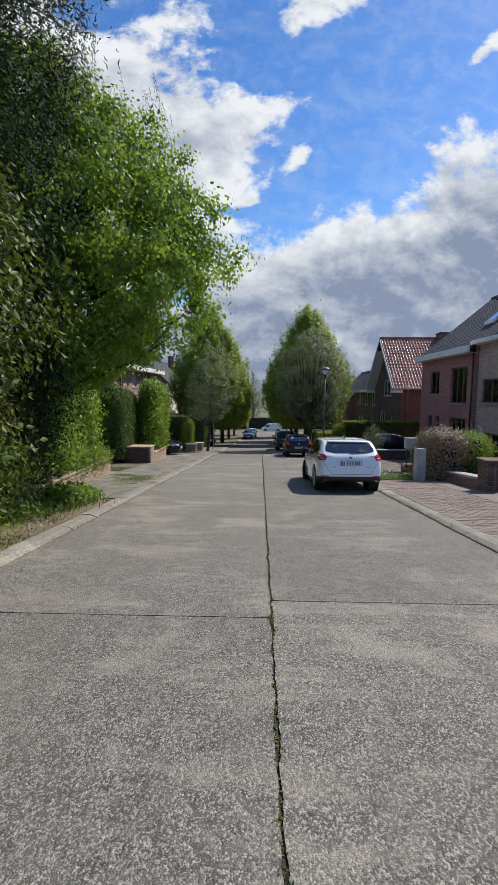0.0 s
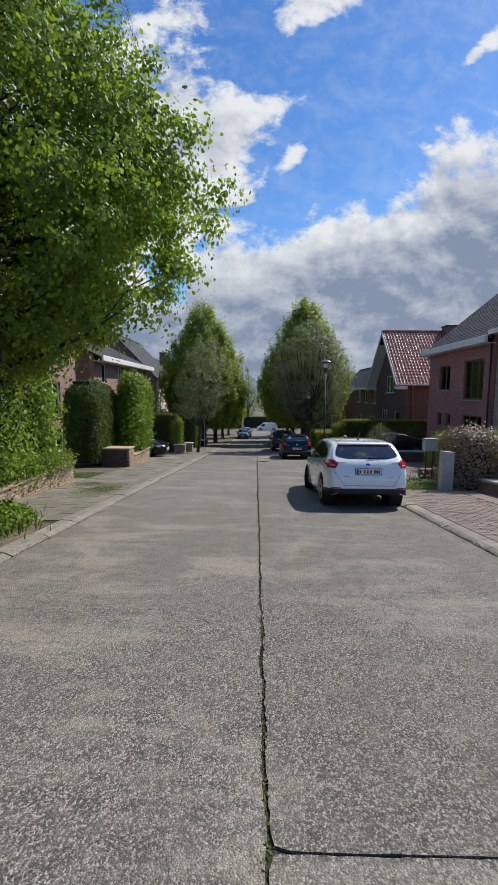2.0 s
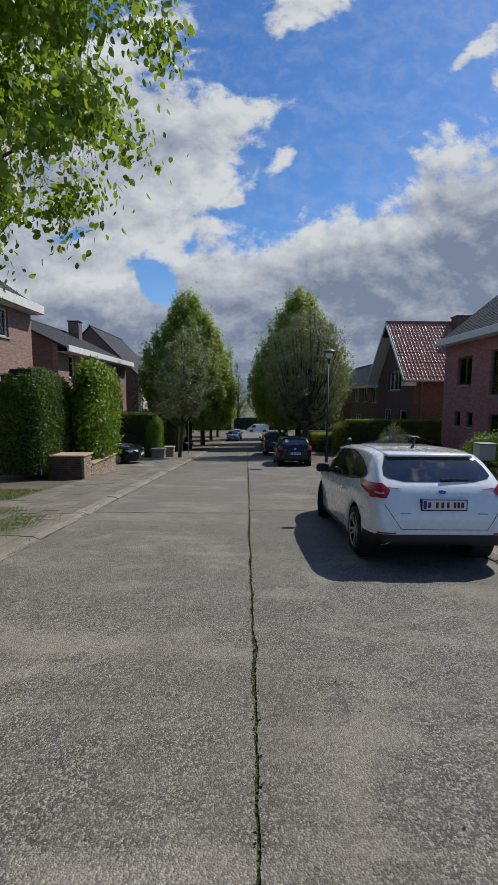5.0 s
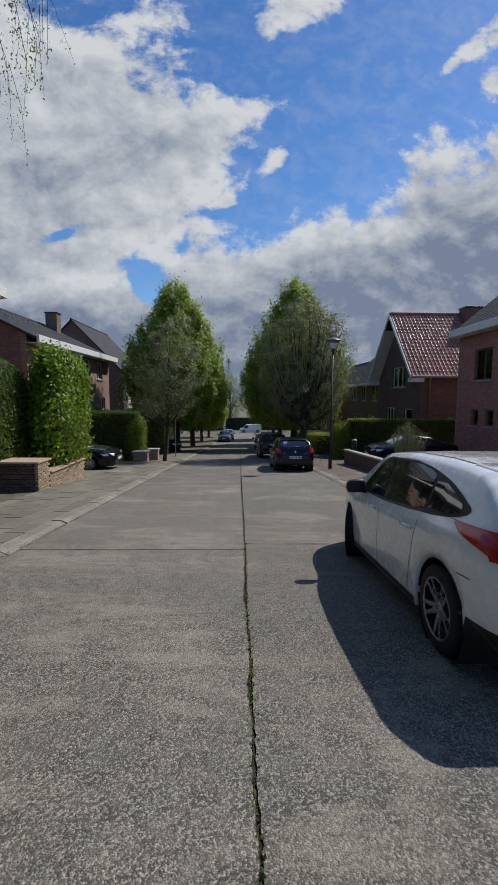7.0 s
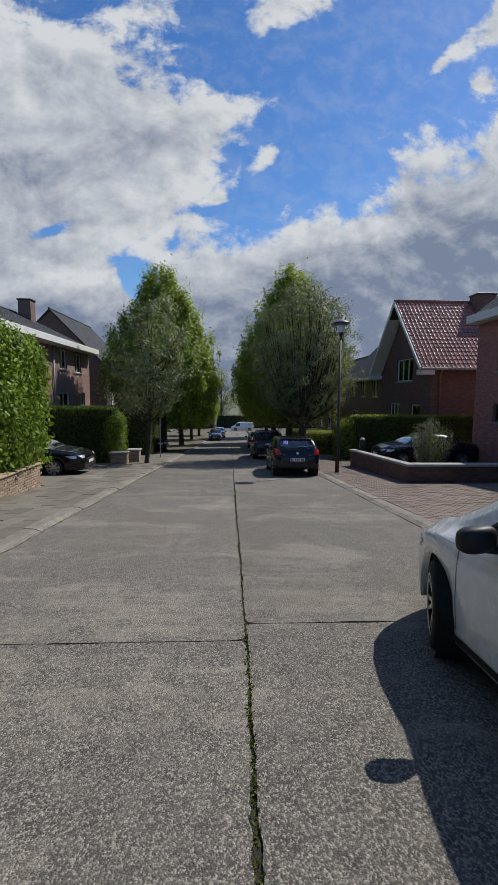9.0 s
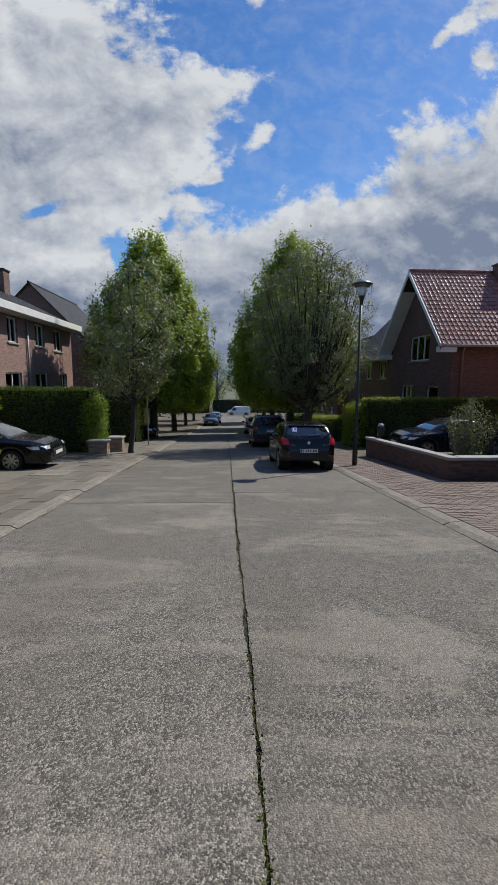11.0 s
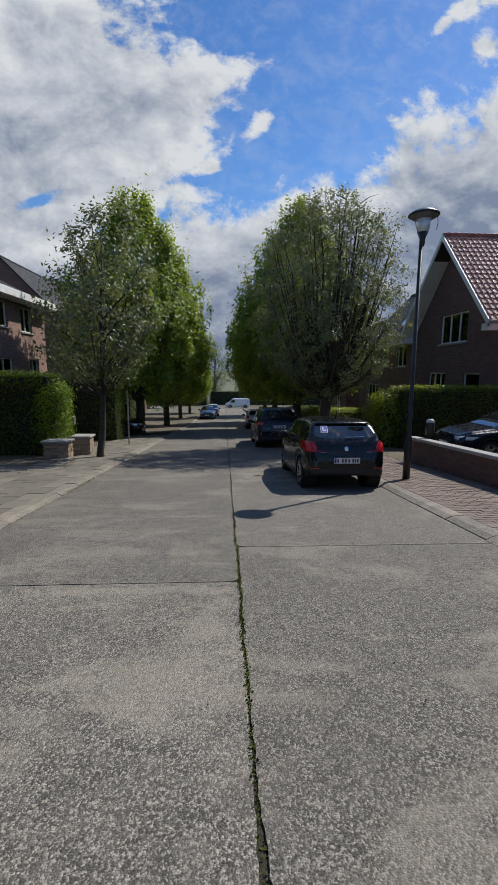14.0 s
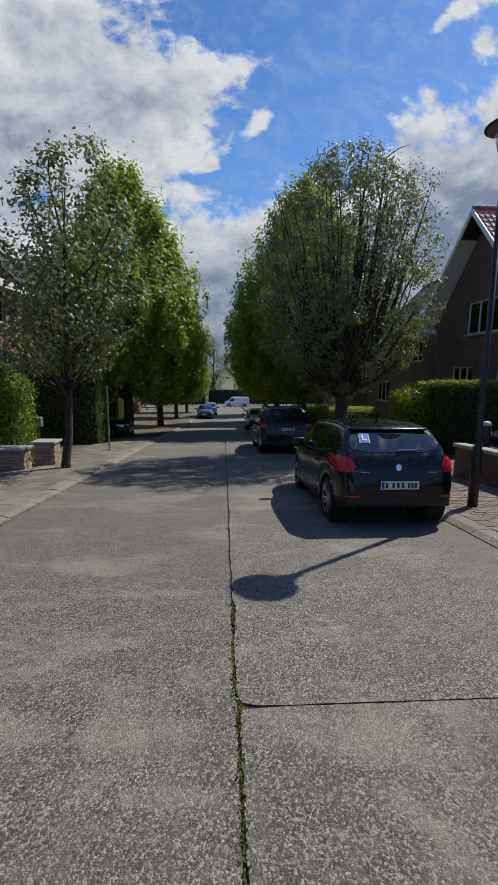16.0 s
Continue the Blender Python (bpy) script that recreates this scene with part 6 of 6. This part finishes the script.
part("wall_body", hexa(bmesh.new(), [(6.05, 12.5, -1.5), (6.35, 12.5, -1.5), (6.35, 15.2, -1.7), (6.05, 15.2, -1.7), (6.05, 12.5, -0.72), (6.35, 12.5, -0.72), (6.35, 15.2, -0.98), (6.05, 15.2, -0.98)], 0.01), M["umber"], drive_wall)
part("coping", hexa(bmesh.new(), [(6.0, 12.45, -0.72), (6.42, 12.45, -0.72), (6.42, 15.25, -0.98), (6.0, 15.25, -0.98), (6.0, 12.45, -0.65), (6.42, 12.45, -0.65), (6.42, 15.25, -0.91), (6.0, 15.25, -0.91)], 0.01), M["coping"], drive_wall)
for x, y in ((6.25, 12.2), (6.3, 9.4)):
    bp = thing("brick_pillar", upright(x, y), "dark brick gate pillar with flat capstone", "pillar", "gate pillars")
    part("core", box(-0.24, 0.24, -0.24, 0.24, -0.2, 0.86), M["mortar"], bp)
    for r in range(12):
        for k in range(2):
            for a in (0, 90, 180, 270):
                o = new("brick", BRICK_D)
                o.parent = bp
                o.matrix_basis = pose(0, 0, 0, 0, 0, a) @ pose(-0.25 + k * 0.24 + 0.02 * (r % 2), -0.255, 0.01 + r * 0.07)
    part("capstone", box(-0.31, 0.31, -0.31, 0.31, 0.86, 0.93, 0.015), M["brick_dark"], bp)

# ---- hedges and shrubs ----
hedge("hedge", -6.9, -5.55, 8.2, 15.1, 3.2, "tall ivy hedge hanging over the brick wall", M["leaf_ivy"], 24000, 0.115, 21, 4.0, 0.16, 0.4)
hedge("ivy", -5.62, -5.3, 10.6, 14.9, 0.95, "ivy trailing over the top of the brick wall", M["leaf_ivy"], 5000, 0.07, 22, 0, 0.08, 0.55, core=False)
hedge("hedge", -8.1, -6.5, 20.3, 23.4, 3.7, "large clipped rounded dark green hedge", M["leaf_hedge"], 32000, 0.085, 23, 3.2, 0.05, 0.3)
hedge("hedge", -6.4, -5.5, 22.6, 25.0, 4.1, "tall ivy-clad hedge block on the brick planter", M["leaf_ivy"], 17000, 0.13, 24, 4.0, 0.13, 0.75)
hedge("shrub", -7.6, -6.3, 24.8, 26.2, 3.5, "loose evergreen shrub behind the planter", M["leaf_laurel"], 7000, 0.09, 25, 3.0, 0.12)
hedge("hedge", -10.8, -5.75, 33.5, 34.9, 2.75, "dark clipped hedge along a drive", M["leaf_hedge"], 22000, 0.075, 26, 0, 0.05)
hedge("ivy", -6.15, -5.45, 33.35, 34.6, 2.35, "bright ivy on the end of the dark hedge", M["leaf_ivy"], 6000, 0.085, 27, 4.0, 0.09)
hedge("hedge", -10.9, -5.2, 40.0, 41.3, 3.1, "tall dark clipped hedge between drives", M["leaf_hedge"], 14000, 0.085, 28, 0, 0.05)
hedge("hedge", -10.9, -6.4, 49.0, 53.0, 2.4, "dark hedge of a front garden", M["leaf_hedge"], 9000, 0.1, 29, 0, 0.06)
hedge("hedge", 6.75, 14.6, 35.8, 37.0, 2.42, "long flat-topped dark green hedge", M["leaf_hedge"], 26000, 0.075, 30, 0, 0.04, top=7000)
hedge("shrub", 6.0, 7.3, 36.2, 37.8, 2.3, "golden-leaved shrub at the hedge's end", M["leaf_yellow"], 9000, 0.08, 31, 2.6, 0.1)
hedge("hedge", 5.6, 7.2, 41.2, 48.0, 1.5, "low golden-green clipped hedge by the pavement", M["leaf_yellow"], 12000, 0.08, 32, 0, 0.05, top=6000)
hedge("hedge", 7.6, 10.8, 39.4, 40.6, 1.9, "golden-green clipped hedge in a front garden", M["leaf_yellow"], 8000, 0.08, 33, 0, 0.05, top=3000)
hedge("hedge", 6.2, 8.0, 50.0, 62.0, 1.7, "dark clipped hedge further down", M["leaf_hedge"], 9000, 0.1, 34, 0, 0.06)
hedge("shrub", 6.9, 9.6, 18.0, 21.2, 1.55, "bright green rounded evergreen shrub", M["leaf_ivy"], 14000, 0.08, 35, 2.8, 0.1)
hedge("shrub", 5.55, 6.75, 14.45, 16.3, 1.62, "dry brown hydrangea bush over a low wall", M["leaf_dry"], 9000, 0.075, 36, 4.0, 0.1)
hedge("shrub", 6.75, 7.7, 14.7, 16.6, 1.55, "green-tipped bush at the side of the drive", M["leaf_ivy"], 6000, 0.07, 37, 3.0, 0.12)
hedge("shrub", 6.9, 9.2, 10.6, 13.2, 1.0, "leafy green shrub in the front bed", M["leaf_ivy"], 8000, 0.08, 38, 2.6, 0.12)
hedge("shrub", -4.95, -3.75, 8.3, 9.9, 0.34, "lush green weeds at the edge of the paving", M["leaf_ivy"], 3200, 0.09, 48, 2.5, 0.07, 0.02, core=False)
hedge("shrub", -5.3, -4.3, 5.8, 8.0, 0.3, "ground ivy and leaves on the verge", M["leaf_ivy"], 2600, 0.075, 49, 2.5, 0.08, 0.02, core=False)
hedge("hedge", -40, -4, 116.5, 119, 3.2, "dark hedge along the cross street", M["leaf_hedge"], 9000, 0.2, 39, 0, 0.1)
hedge("hedge", -3.5, 45, 119, 121, 3.0, "dark hedge along the cross street", M["leaf_hedge"], 9000, 0.2, 40, 0, 0.1)

# thin-stemmed shrub in the walled garden
bush = thing("shrub", upright(6.75, 26.7), "upright thin-stemmed shrub with pale new leaves", "shrub")
br = np.random.default_rng(77)
sb = bmesh.new()
tips = []
for _ in range(70):
    a, r = br.random() * 6.283, 0.72 * br.random() ** 0.6
    tip = Vector((math.cos(a) * r, math.sin(a) * r, 2.1 - 0.9 * (r / 0.72) ** 2 * br.uniform(0.6, 1.1)))
    s0 = Vector((tip.x * 0.25, tip.y * 0.25, 0.0))
    tube(sb, [s0, s0.lerp(tip, 0.5) + Vector((tip.x * 0.15, tip.y * 0.15, 0)), tip], [0.012, 0.008, 0.003], 4, False)
    tips += [s0.lerp(tip, q) + Vector(br.normal(size=3) * 0.05) for q in br.uniform(0.3, 1.0, 60)]
part("woody_stem", sb, M["bark_grey"], bush)
leaf_mesh("foliage", np.array([tuple(t) for t in tips]), 0.05, M["leaf_grey"], bush, seed=78)

# ---- trees ----
maple = tree("tree", upright(-5.5, 10.7) @ Matrix.Diagonal((1.0, 0.62, 1.0, 1)), "broad tree with fresh bright green leaves over the hedge", 10.3, 2.8,
             [(0, 1.9), (0.15, 3.5), (0.33, 4.5), (0.48, 4.1), (0.63, 3.3), (0.8, 2.3), (1, 0.5)], 0.2, 1000, 170, 0.082, M["leaf_maple"], M["bark_dark"], 41, 0.20, 0.4, 60, 0.5, narrow=0.85, oval=True)
laurel = tree("tree", upright(-4.75, 5.6), "tall evergreen with glossy leaves and brownish shoots", 6.0, 0.4,
              [(0, 0.9), (0.2, 1.35), (0.5, 1.6), (0.75, 1.4), (1, 0.5)], 0.12, 190, 95, 0.11, M["leaf_laurel"], M["bark"], 42, 0.25, 0.5, 26, 0.5)
leaf_mesh("shoot_growth", np.array([(1.45 * math.cos(a) * (0.7 + 0.3 * r), 1.45 * math.sin(a) * (0.7 + 0.3 * r), 1.6 + 3.2 * h) for a, r, h in np.random.default_rng(8).random((2600, 3)) * (6.283, 1, 1)]), 0.11, M["leaf_brownish"], laurel, "brownish new shoots", seed=9)
tree("tree", upright(-5.6, 8.4), "dark conifer with spreading feathery branches", 12.5, 1.0,
     [(0, 1.2), (0.3, 1.9), (0.55, 2.3), (0.75, 2.0), (0.9, 1.2), (1, 0.3)], 0.2, 480, 200, 0.11, M["leaf_dark"], M["bark"], 43, 0.30, -0.1, 60, 0.5, droop=0.1, narrow=0.25)
# shrubs under them
hedge("shrub", -5.6, -4.3, 3.2, 8.6, 2.3, "glossy evergreen shrubs at the edge of the verge", M["leaf_laurel"], 16000, 0.095, 44, 3.0, 0.16)

birch = tree("tree", upright(-7.9, 18.0), "weeping birch with thin hanging twigs", 16.0, 4.0,
             [(0, 1.2), (0.3, 2.1), (0.6, 2.6), (0.85, 2.0), (1, 0.6)], 0.17, 150, 26, 0.06, M["leaf_birch"], M["bark_grey"], 45, 0.3, 0.6, 50, 0.35)
rb = np.random.default_rng(46)
hb = bmesh.new()
hang = []
for _ in range(320):
    a = rb.random() * 6.283
    r = rb.uniform(2.3, 4.15)
    top = Vector((math.cos(a) * r, math.sin(a) * r, rb.uniform(9.9, 14.5)))
    ln = rb.uniform(0.9, 2.5)
    end = top + Vector((rb.normal() * 0.15 + 0.1 * math.cos(a), rb.normal() * 0.15, -ln))
    tube(hb, [top, top.lerp(end, 0.4) + Vector((0.12 * math.cos(a), 0.12 * math.sin(a), 0)), end], [0.008, 0.005, 0.003], 3, False)
    hang += [top.lerp(end, q) + Vector(rb.normal(size=3) * 0.05) for q in rb.random(48)]
part("weeping_twig", hb, M["bark"], birch)
leaf_mesh("hanging_leaves", np.array([tuple(t) for t in hang]), 0.055, M["leaf_birch"], birch, seed=47, droop=1.0)

tree("tree", upright(-4.12, 33.0, 0, 0.06), "young street tree with a slender trunk and grey-green leaves", 7.7, 2.35,
     [(0, 0.8), (0.15, 1.5), (0.4, 1.75), (0.65, 1.45), (0.85, 0.95), (1, 0.35)], 0.10, 240, 34, 0.125, M["leaf_grey"], M["bark_dark"], 51, 0.17, 0.9, 46, 0.5, lean=(0.4, 0), offset=(0.7, 0))
PYR = [(0, 1.6), (0.08, 3.2), (0.25, 4.0), (0.42, 3.9), (0.6, 3.1), (0.78, 2.0), (0.92, 0.9), (1, 0.25)]
horn = tree("tree", upright(-5.3, 46.0, 0, 0.06), "tall pyramidal hornbeam with bright green leaves", 13.6, 2.6, PYR, 0.26, 900, 85, 0.205, M["leaf_horn"], M["bark"], 52, 0.26, 1.0, 50, 0.6, streak=0.75)
for x, y, r, k in ((-5.2, 57.5, 70, 0.95), (-5.3, 70.5, 150, 0.8), (-5.2, 83, 220, 0.75), (5.1, 50.5, 40, 1.13), (5.0, 63, 130, 1.1), (5.2, 77, 250, 1.0)):
    c = copy_thing(horn, upright(x, y, r, 0.06) @ Matrix.Diagonal((k, k, k, 1)))
    c["group"] = "street trees"
horn["group"] = "street trees"
tree("tree", upright(3.95, 36.5, 0, 0.06) @ Matrix.Diagonal((0.84, 0.84, 0.87, 1)), "many-stemmed upright street tree with sparse pale leaves", 11.3, 2.5,
     [(0, 0.9), (0.12, 2.4), (0.3, 3.3), (0.55, 3.4), (0.78, 2.7), (0.93, 1.5), (1, 0.5)], 0.27, 900, 50, 0.115, M["leaf_grey"], M["bark_dark"], 53, 0.17, 1.0, 130, 0.3, stems=11, stem_r=0.5)
far_tree = tree("tree", upright(-12, 124), "pale far tree just coming into leaf", 15, 3.0, [(0, 1.5), (0.3, 4.2), (0.6, 4.2), (0.85, 2.5), (1, 0.5)], 0.3, 160, 60, 0.18, M["leaf_birch"], M["bark_grey"], 54, 0.6, 0.9, 60, 0.4)
for x, y, r in ((-2.5, 128, 90), (6, 126, 30), (15, 129, 200), (-24, 126, 140), (27, 126, 10), (-36, 129, 77)):
    copy_thing(far_tree, upright(x, y, r))

# ---- small things along the pavements ----
rg = np.random.default_rng(90)


def grass(name, label, x0, x1, y0, y1, count, size, material=None, dz=0.04, seed=3, centre=False):
    r = np.random.default_rng(seed)
    if centre:
        x, y = r.normal((x0 + x1) / 2, (x1 - x0) / 4, count), r.normal((y0 + y1) / 2, (y1 - y0) / 4, count)
    else:
        x, y = r.uniform(x0, x1, count), r.uniform(y0, y1, count)
    p = np.stack([x, y, np.array([g(v) for v in y]) + dz], 1)
    n = len(p)
    a = r.random(n) * 6.283
    lean_ = r.uniform(0.1, 0.7, n)
    d = np.stack([np.cos(a) * lean_, np.sin(a) * lean_, np.ones(n)], 1)
    d /= np.linalg.norm(d, axis=1)[:, None]
    s = size * r.uniform(0.4, 1.3, n)[:, None]
    w = np.stack([-np.sin(a), np.cos(a), np.zeros(n)], 1) * 0.006 * (size / 0.08) ** 0.5
    mid = p + d * s * 0.55
    tip = p + d * s + np.stack([np.cos(a), np.sin(a), -0.4 * np.ones(n)], 1) * s * 0.25
    v = np.stack([p - w, p + w, mid + w * 0.7, mid - w * 0.7, tip], 1).reshape(-1, 3)
    f = []
    for i in range(n):
        k = i * 5
        f += [(k, k + 1, k + 2, k + 3), (k + 3, k + 2, k + 4)]
    o = raw(name, v, f, material or M["grass"])
    return tagged(o, label, "grass", kind="stuff")


def litter(name, label, x0, x1, y0, y1, count, size, material, seed, dz=0.05):
    r = np.random.default_rng(seed)
    x, y = r.uniform(x0, x1, count), r.uniform(y0, y1, count)
    p = np.stack([x, y, np.array([g(v) for v in y]) + dz + r.random(count) * 0.03], 1)
    o = leaf_mesh(name, p, size, material, None, seed=seed, up=3.0)
    return tagged(o, label, "leaves", kind="stuff")


strip("verge_west", -5.45, ROAD_L - KERB - 0.01, [-8, 0, 5, 9.7], 0.075, M["litter"], "trodden verge of soil and dead leaves", 0.12)
litter("fallen_leaves", "dry fallen leaves on the verge", -5.3, -3.45, 1.0, 9.6, 5200, 0.05, M["leaf_dry"], 91, 0.08)
litter("ground_ivy", "low ivy creeping over the verge", -5.3, -3.9, 2.5, 9.4, 5200, 0.05, M["leaf_ivy"], 92, 0.10)
grass("verge_grass", "tufts of grass on the verge", -5.2, -3.42, -1.0, 6.2, 9000, 0.09, dz=0.07, seed=93)
grass("verge_plant", "leafy green weeds at the end of the verge", -5.0, -3.75, 7.7, 9.9, 3400, 0.24, dz=0.07, seed=94, centre=True)
grass("weeds", "grass growing through the paving", -4.7, -3.5, 12.6, 15.0, 3600, 0.045, dz=0.05, seed=95, centre=True)
grass("weeds", "grass growing through the paving", -5.3, -4.4, 14.4, 15.6, 900, 0.05, dz=0.05, seed=96, centre=True)
grass("lawn_strip", "strip of lawn beside a garden path", -8.5, -5.5, 16.4, 18.2, 6000, 0.06, dz=0.05, seed=97)
grass("verge_grass_east", "rough grass and dandelions by the gate post", 3.75, 5.35, 14.6, 17.4, 7000, 0.11, dz=0.05, seed=98, centre=True)
strip("flower_bed", 3.5, 5.5, [14.7, 16, 17.3], 0.06, M["lawn"], "weedy patch of lawn by the gate post", 0.1)
grass("garden_lawn", "bright lawn inside the dwarf wall", 5.7, 11.0, 25.5, 29.8, 12000, 0.07, dz=0.03, seed=99)
grass("kerb_weeds", "moss and weeds along the kerb", 3.10, 3.26, 5.0, 12.5, 2600, 0.035, M["moss"], 0.01, 101)
grass("kerb_weeds", "moss and weeds along the kerb", -3.22, -3.10, 6.0, 30.0, 1800, 0.03, M["moss"], 0.01, 102)
dr = np.random.default_rng(103)
for k in range(34):
    fl = thing("dandelion", upright(float(dr.uniform(4.0, 5.3)), float(dr.uniform(14.9, 17.2)), 0, 0.05), "pale dandelion clock on a thin stem", "flower", "dandelions")
    hgt = float(dr.uniform(0.16, 0.36))
    part("stem", tube(bmesh.new(), [(0, 0, 0), (0.01, 0, hgt)], [0.004, 0.003], 4), M["grass"], fl)
    hb2 = bmesh.new()
    bmesh.ops.create_icosphere(hb2, subdivisions=1, radius=0.024)
    part("head", hb2, M["dandelion"], fl).location = (0.01, 0, hgt)

# moss in the seam
mr = np.random.default_rng(104)
ym = np.concatenate([mr.uniform(-1, 30, 5200), mr.normal(12.6, 0.5, 500), mr.normal(14.6, 0.6, 600), mr.normal(3.8, 0.1, 150), mr.normal(7.6, 0.5, 300), mr.normal(22.2, 0.8, 1500), mr.normal(24.0, 0.5, 700), mr.normal(16.3, 0.3, 300)])
pm = np.stack([mr.normal(0, 0.011, len(ym)) + np.array([seam_x(v) for v in ym]), ym, np.array([g(v) for v in ym]) - 0.013 + mr.random(len(ym)) * 0.012], 1)
tagged(leaf_mesh("seam_moss", pm, 0.022, M["moss"], None, seed=105, up=1.0), "moss growing in the road's centre seam", "moss", kind="stuff")
jm = np.concatenate([np.stack([mr.uniform(-3.1, 0, 350), np.full(350, y)], 1) for y in (3.78, 15.28, 22.84)] + [np.stack([mr.uniform(0, 3.1, 350), np.full(350, y)], 1) for y in (4.17, 15.58, 23.87)])
pj = np.stack([jm[:, 0], jm[:, 1] + mr.normal(0, 0.004, len(jm)), np.array([g(v) for v in jm[:, 1]]) - 0.022], 1)
tagged(leaf_mesh("joint_moss", pj, 0.014, M["moss"], None, seed=106, up=1.0), "moss and dirt in the slab joints", "moss", kind="stuff")
gr = np.random.default_rng(107)
pg = np.stack([gr.uniform(-3, 3, 420), gr.uniform(1, 27, 420), np.zeros(420)], 1)
pg[:, 2] = [g(v) + 0.004 for v in pg[:, 1]]
tagged(leaf_mesh("road_litter", pg, 0.02, M["leaf_dry"], None, seed=108, up=3.0), "small dry leaves and grit on the road", "litter", kind="stuff")

mb = thing("letterbox", upright(-6.0, 36.0), "small grey letterbox on a thin post", "letterbox")
part("post", tube(bmesh.new(), [(0, 0, -0.1), (0, 0, 1.0)], [0.025, 0.025], 8), M["metal_dark"], mb)
part("box_body", box(-0.13, 0.13, -0.1, 0.1, 0.98, 1.28, 0.012), M["zinc"], mb)
sp = thing("sign_post", upright(-4.2, 37.6), "thin grey steel post by the pavement", "post")
part("pole", tube(bmesh.new(), [(0, 0, -0.1), (0, 0, 2.3)], [0.03, 0.03], 8), M["zinc"], sp)
part("cap", lathe([(0.034, 2.28), (0.034, 2.32), (0.0, 2.335)], 10), M["zinc"], sp)
fence = thing("fence", upright(4, 114.5), "dark steel mesh fence across the street's end", "fence")
for k in range(12):
    part("post", tube(bmesh.new(), [(-12 + k * 2.5, 0, 0), (-12 + k * 2.5, 0, 2.0)], [0.04, 0.04], 6), M["metal_dark"], fence)
for z in (0.3, 1.1, 1.95):
    part("rail", tube(bmesh.new(), [(-12, 0, z), (15.5, 0, z)], [0.02, 0.02], 6), M["metal_dark"], fence)

# ---- paving pieces ----
PR = random.Random(31)
pave_w = strip("pavement_west", -5.42, ROAD_L - KERB - 0.012, [9.7, 30, 48], 0.038, M["joint"], "grey concrete paving slabs with weedy joints", 0.12)


def tile_mesh(w, d, h, material, name):
    bm = box(0.007, w - 0.007, 0.007, d - 0.007, -0.03, h, 0.006)
    me = bpy.data.meshes.new(name)
    bm.to_mesh(me)
    bm.free()
    me.materials.append(material)
    return me


TILE = tile_mesh(0.322, 0.60, 0.022, M["tile"], "paving_slab")
sy = 9.7
for c in range(6):
    x = -5.40 + c * 0.325
    for r in range(56):
        y = sy + r * 0.605 + (0.3 if c % 2 else 0.0)
        o = new("paving_slab", TILE)
        o.parent = pave_w
        o.matrix_basis = on_slope(x, y, PR.uniform(-0.3, 0.3), 0.038 + PR.uniform(-0.005, 0.005))
strip("drive_west", -11, -5.43, [24.6, 27, 30.9], 0.05, M["tile"], "grey paved front drive", 0.12)
strip("garden_path", -10.9, -5.43, [15.4, 16.3], 0.06, M["kerb"], "pale concrete garden path", 0.12)
strip("drive_cover", -5.3, -4.4, [26.2, 27.4], 0.066, M["kerb"], "pale concrete patch in the paving", 0.02)

pave_e = strip("pavement_east", ROAD_R + KERB + 0.012, 5.32, [3, 14.6], 0.03, M["soil"], "red brick pavers laid in rows", 0.1)
pave_e2 = strip("pavement_east_lower", ROAD_R + KERB + 0.012, 5.32, [17.3, 30, 48], 0.03, M["soil"], "red brick pavers laid in rows", 0.1)
PAVER = tile_mesh(0.21, 0.105, 0.03, M["paver"], "paver")
v, f = [], []


def loose_paver(x, y):
    z = g(y) + 0.03 + PR.uniform(-0.004, 0.004)
    k = len(v)
    z2 = z + 0.028
    a, b, c, d = x + 0.004, x + 0.206, y + 0.004, y + 0.101
    e = 0.004
    for p in ((a, c, z), (b, c, z), (b, d, z), (a, d, z), (a + e, c + e, z2), (b - e, c + e, z2), (b - e, d - e, z2), (a + e, d - e, z2)):
        v.append((p[0], p[1], p[2] - SLOPE * (p[1] - y)))
    for q in ((4, 5, 6, 7), (0, 1, 5, 4), (1, 2, 6, 5), (2, 3, 7, 6), (3, 0, 4, 7)):
        f.append(tuple(k + t for t in q))


count = 0
for y0, y1, par in ((3.0, 14.5, pave_e), (17.3, 47.8, pave_e2)):
    rows = int((y1 - y0) / 0.107)
    for r in range(rows):
        y = y0 + r * 0.107
        for c in range(38 if 17.6 < y < 24.95 else 9):
            x = ROAD_R + KERB + 0.015 + c * 0.212 - (0.106 if r % 2 and c else 0)
            if par is pave_e and 8.4 < y < 12.0 and count < 300:
                o = new("paver", PAVER)
                o.parent = par
                o.matrix_basis = on_slope(x, y, PR.uniform(-0.5, 0.5), 0.03 + PR.uniform(-0.004, 0.004))
                count += 1
            else:
                loose_paver(x, y)
rest = raw("pavers", v, f, M["paver"], pave_e)
rest["kind"] = "stuff"
strip("drive_east_lower", 5.33, 11.55, [17.6, 21, 25.05], 0.03, M["soil"], "red-brown paved drive before a house", 0.12)
strip("drive_east", 5.33, 11.5, [3, 9, 14.4], 0.045, M["paver"], "red-brown paved forecourt", 0.12)
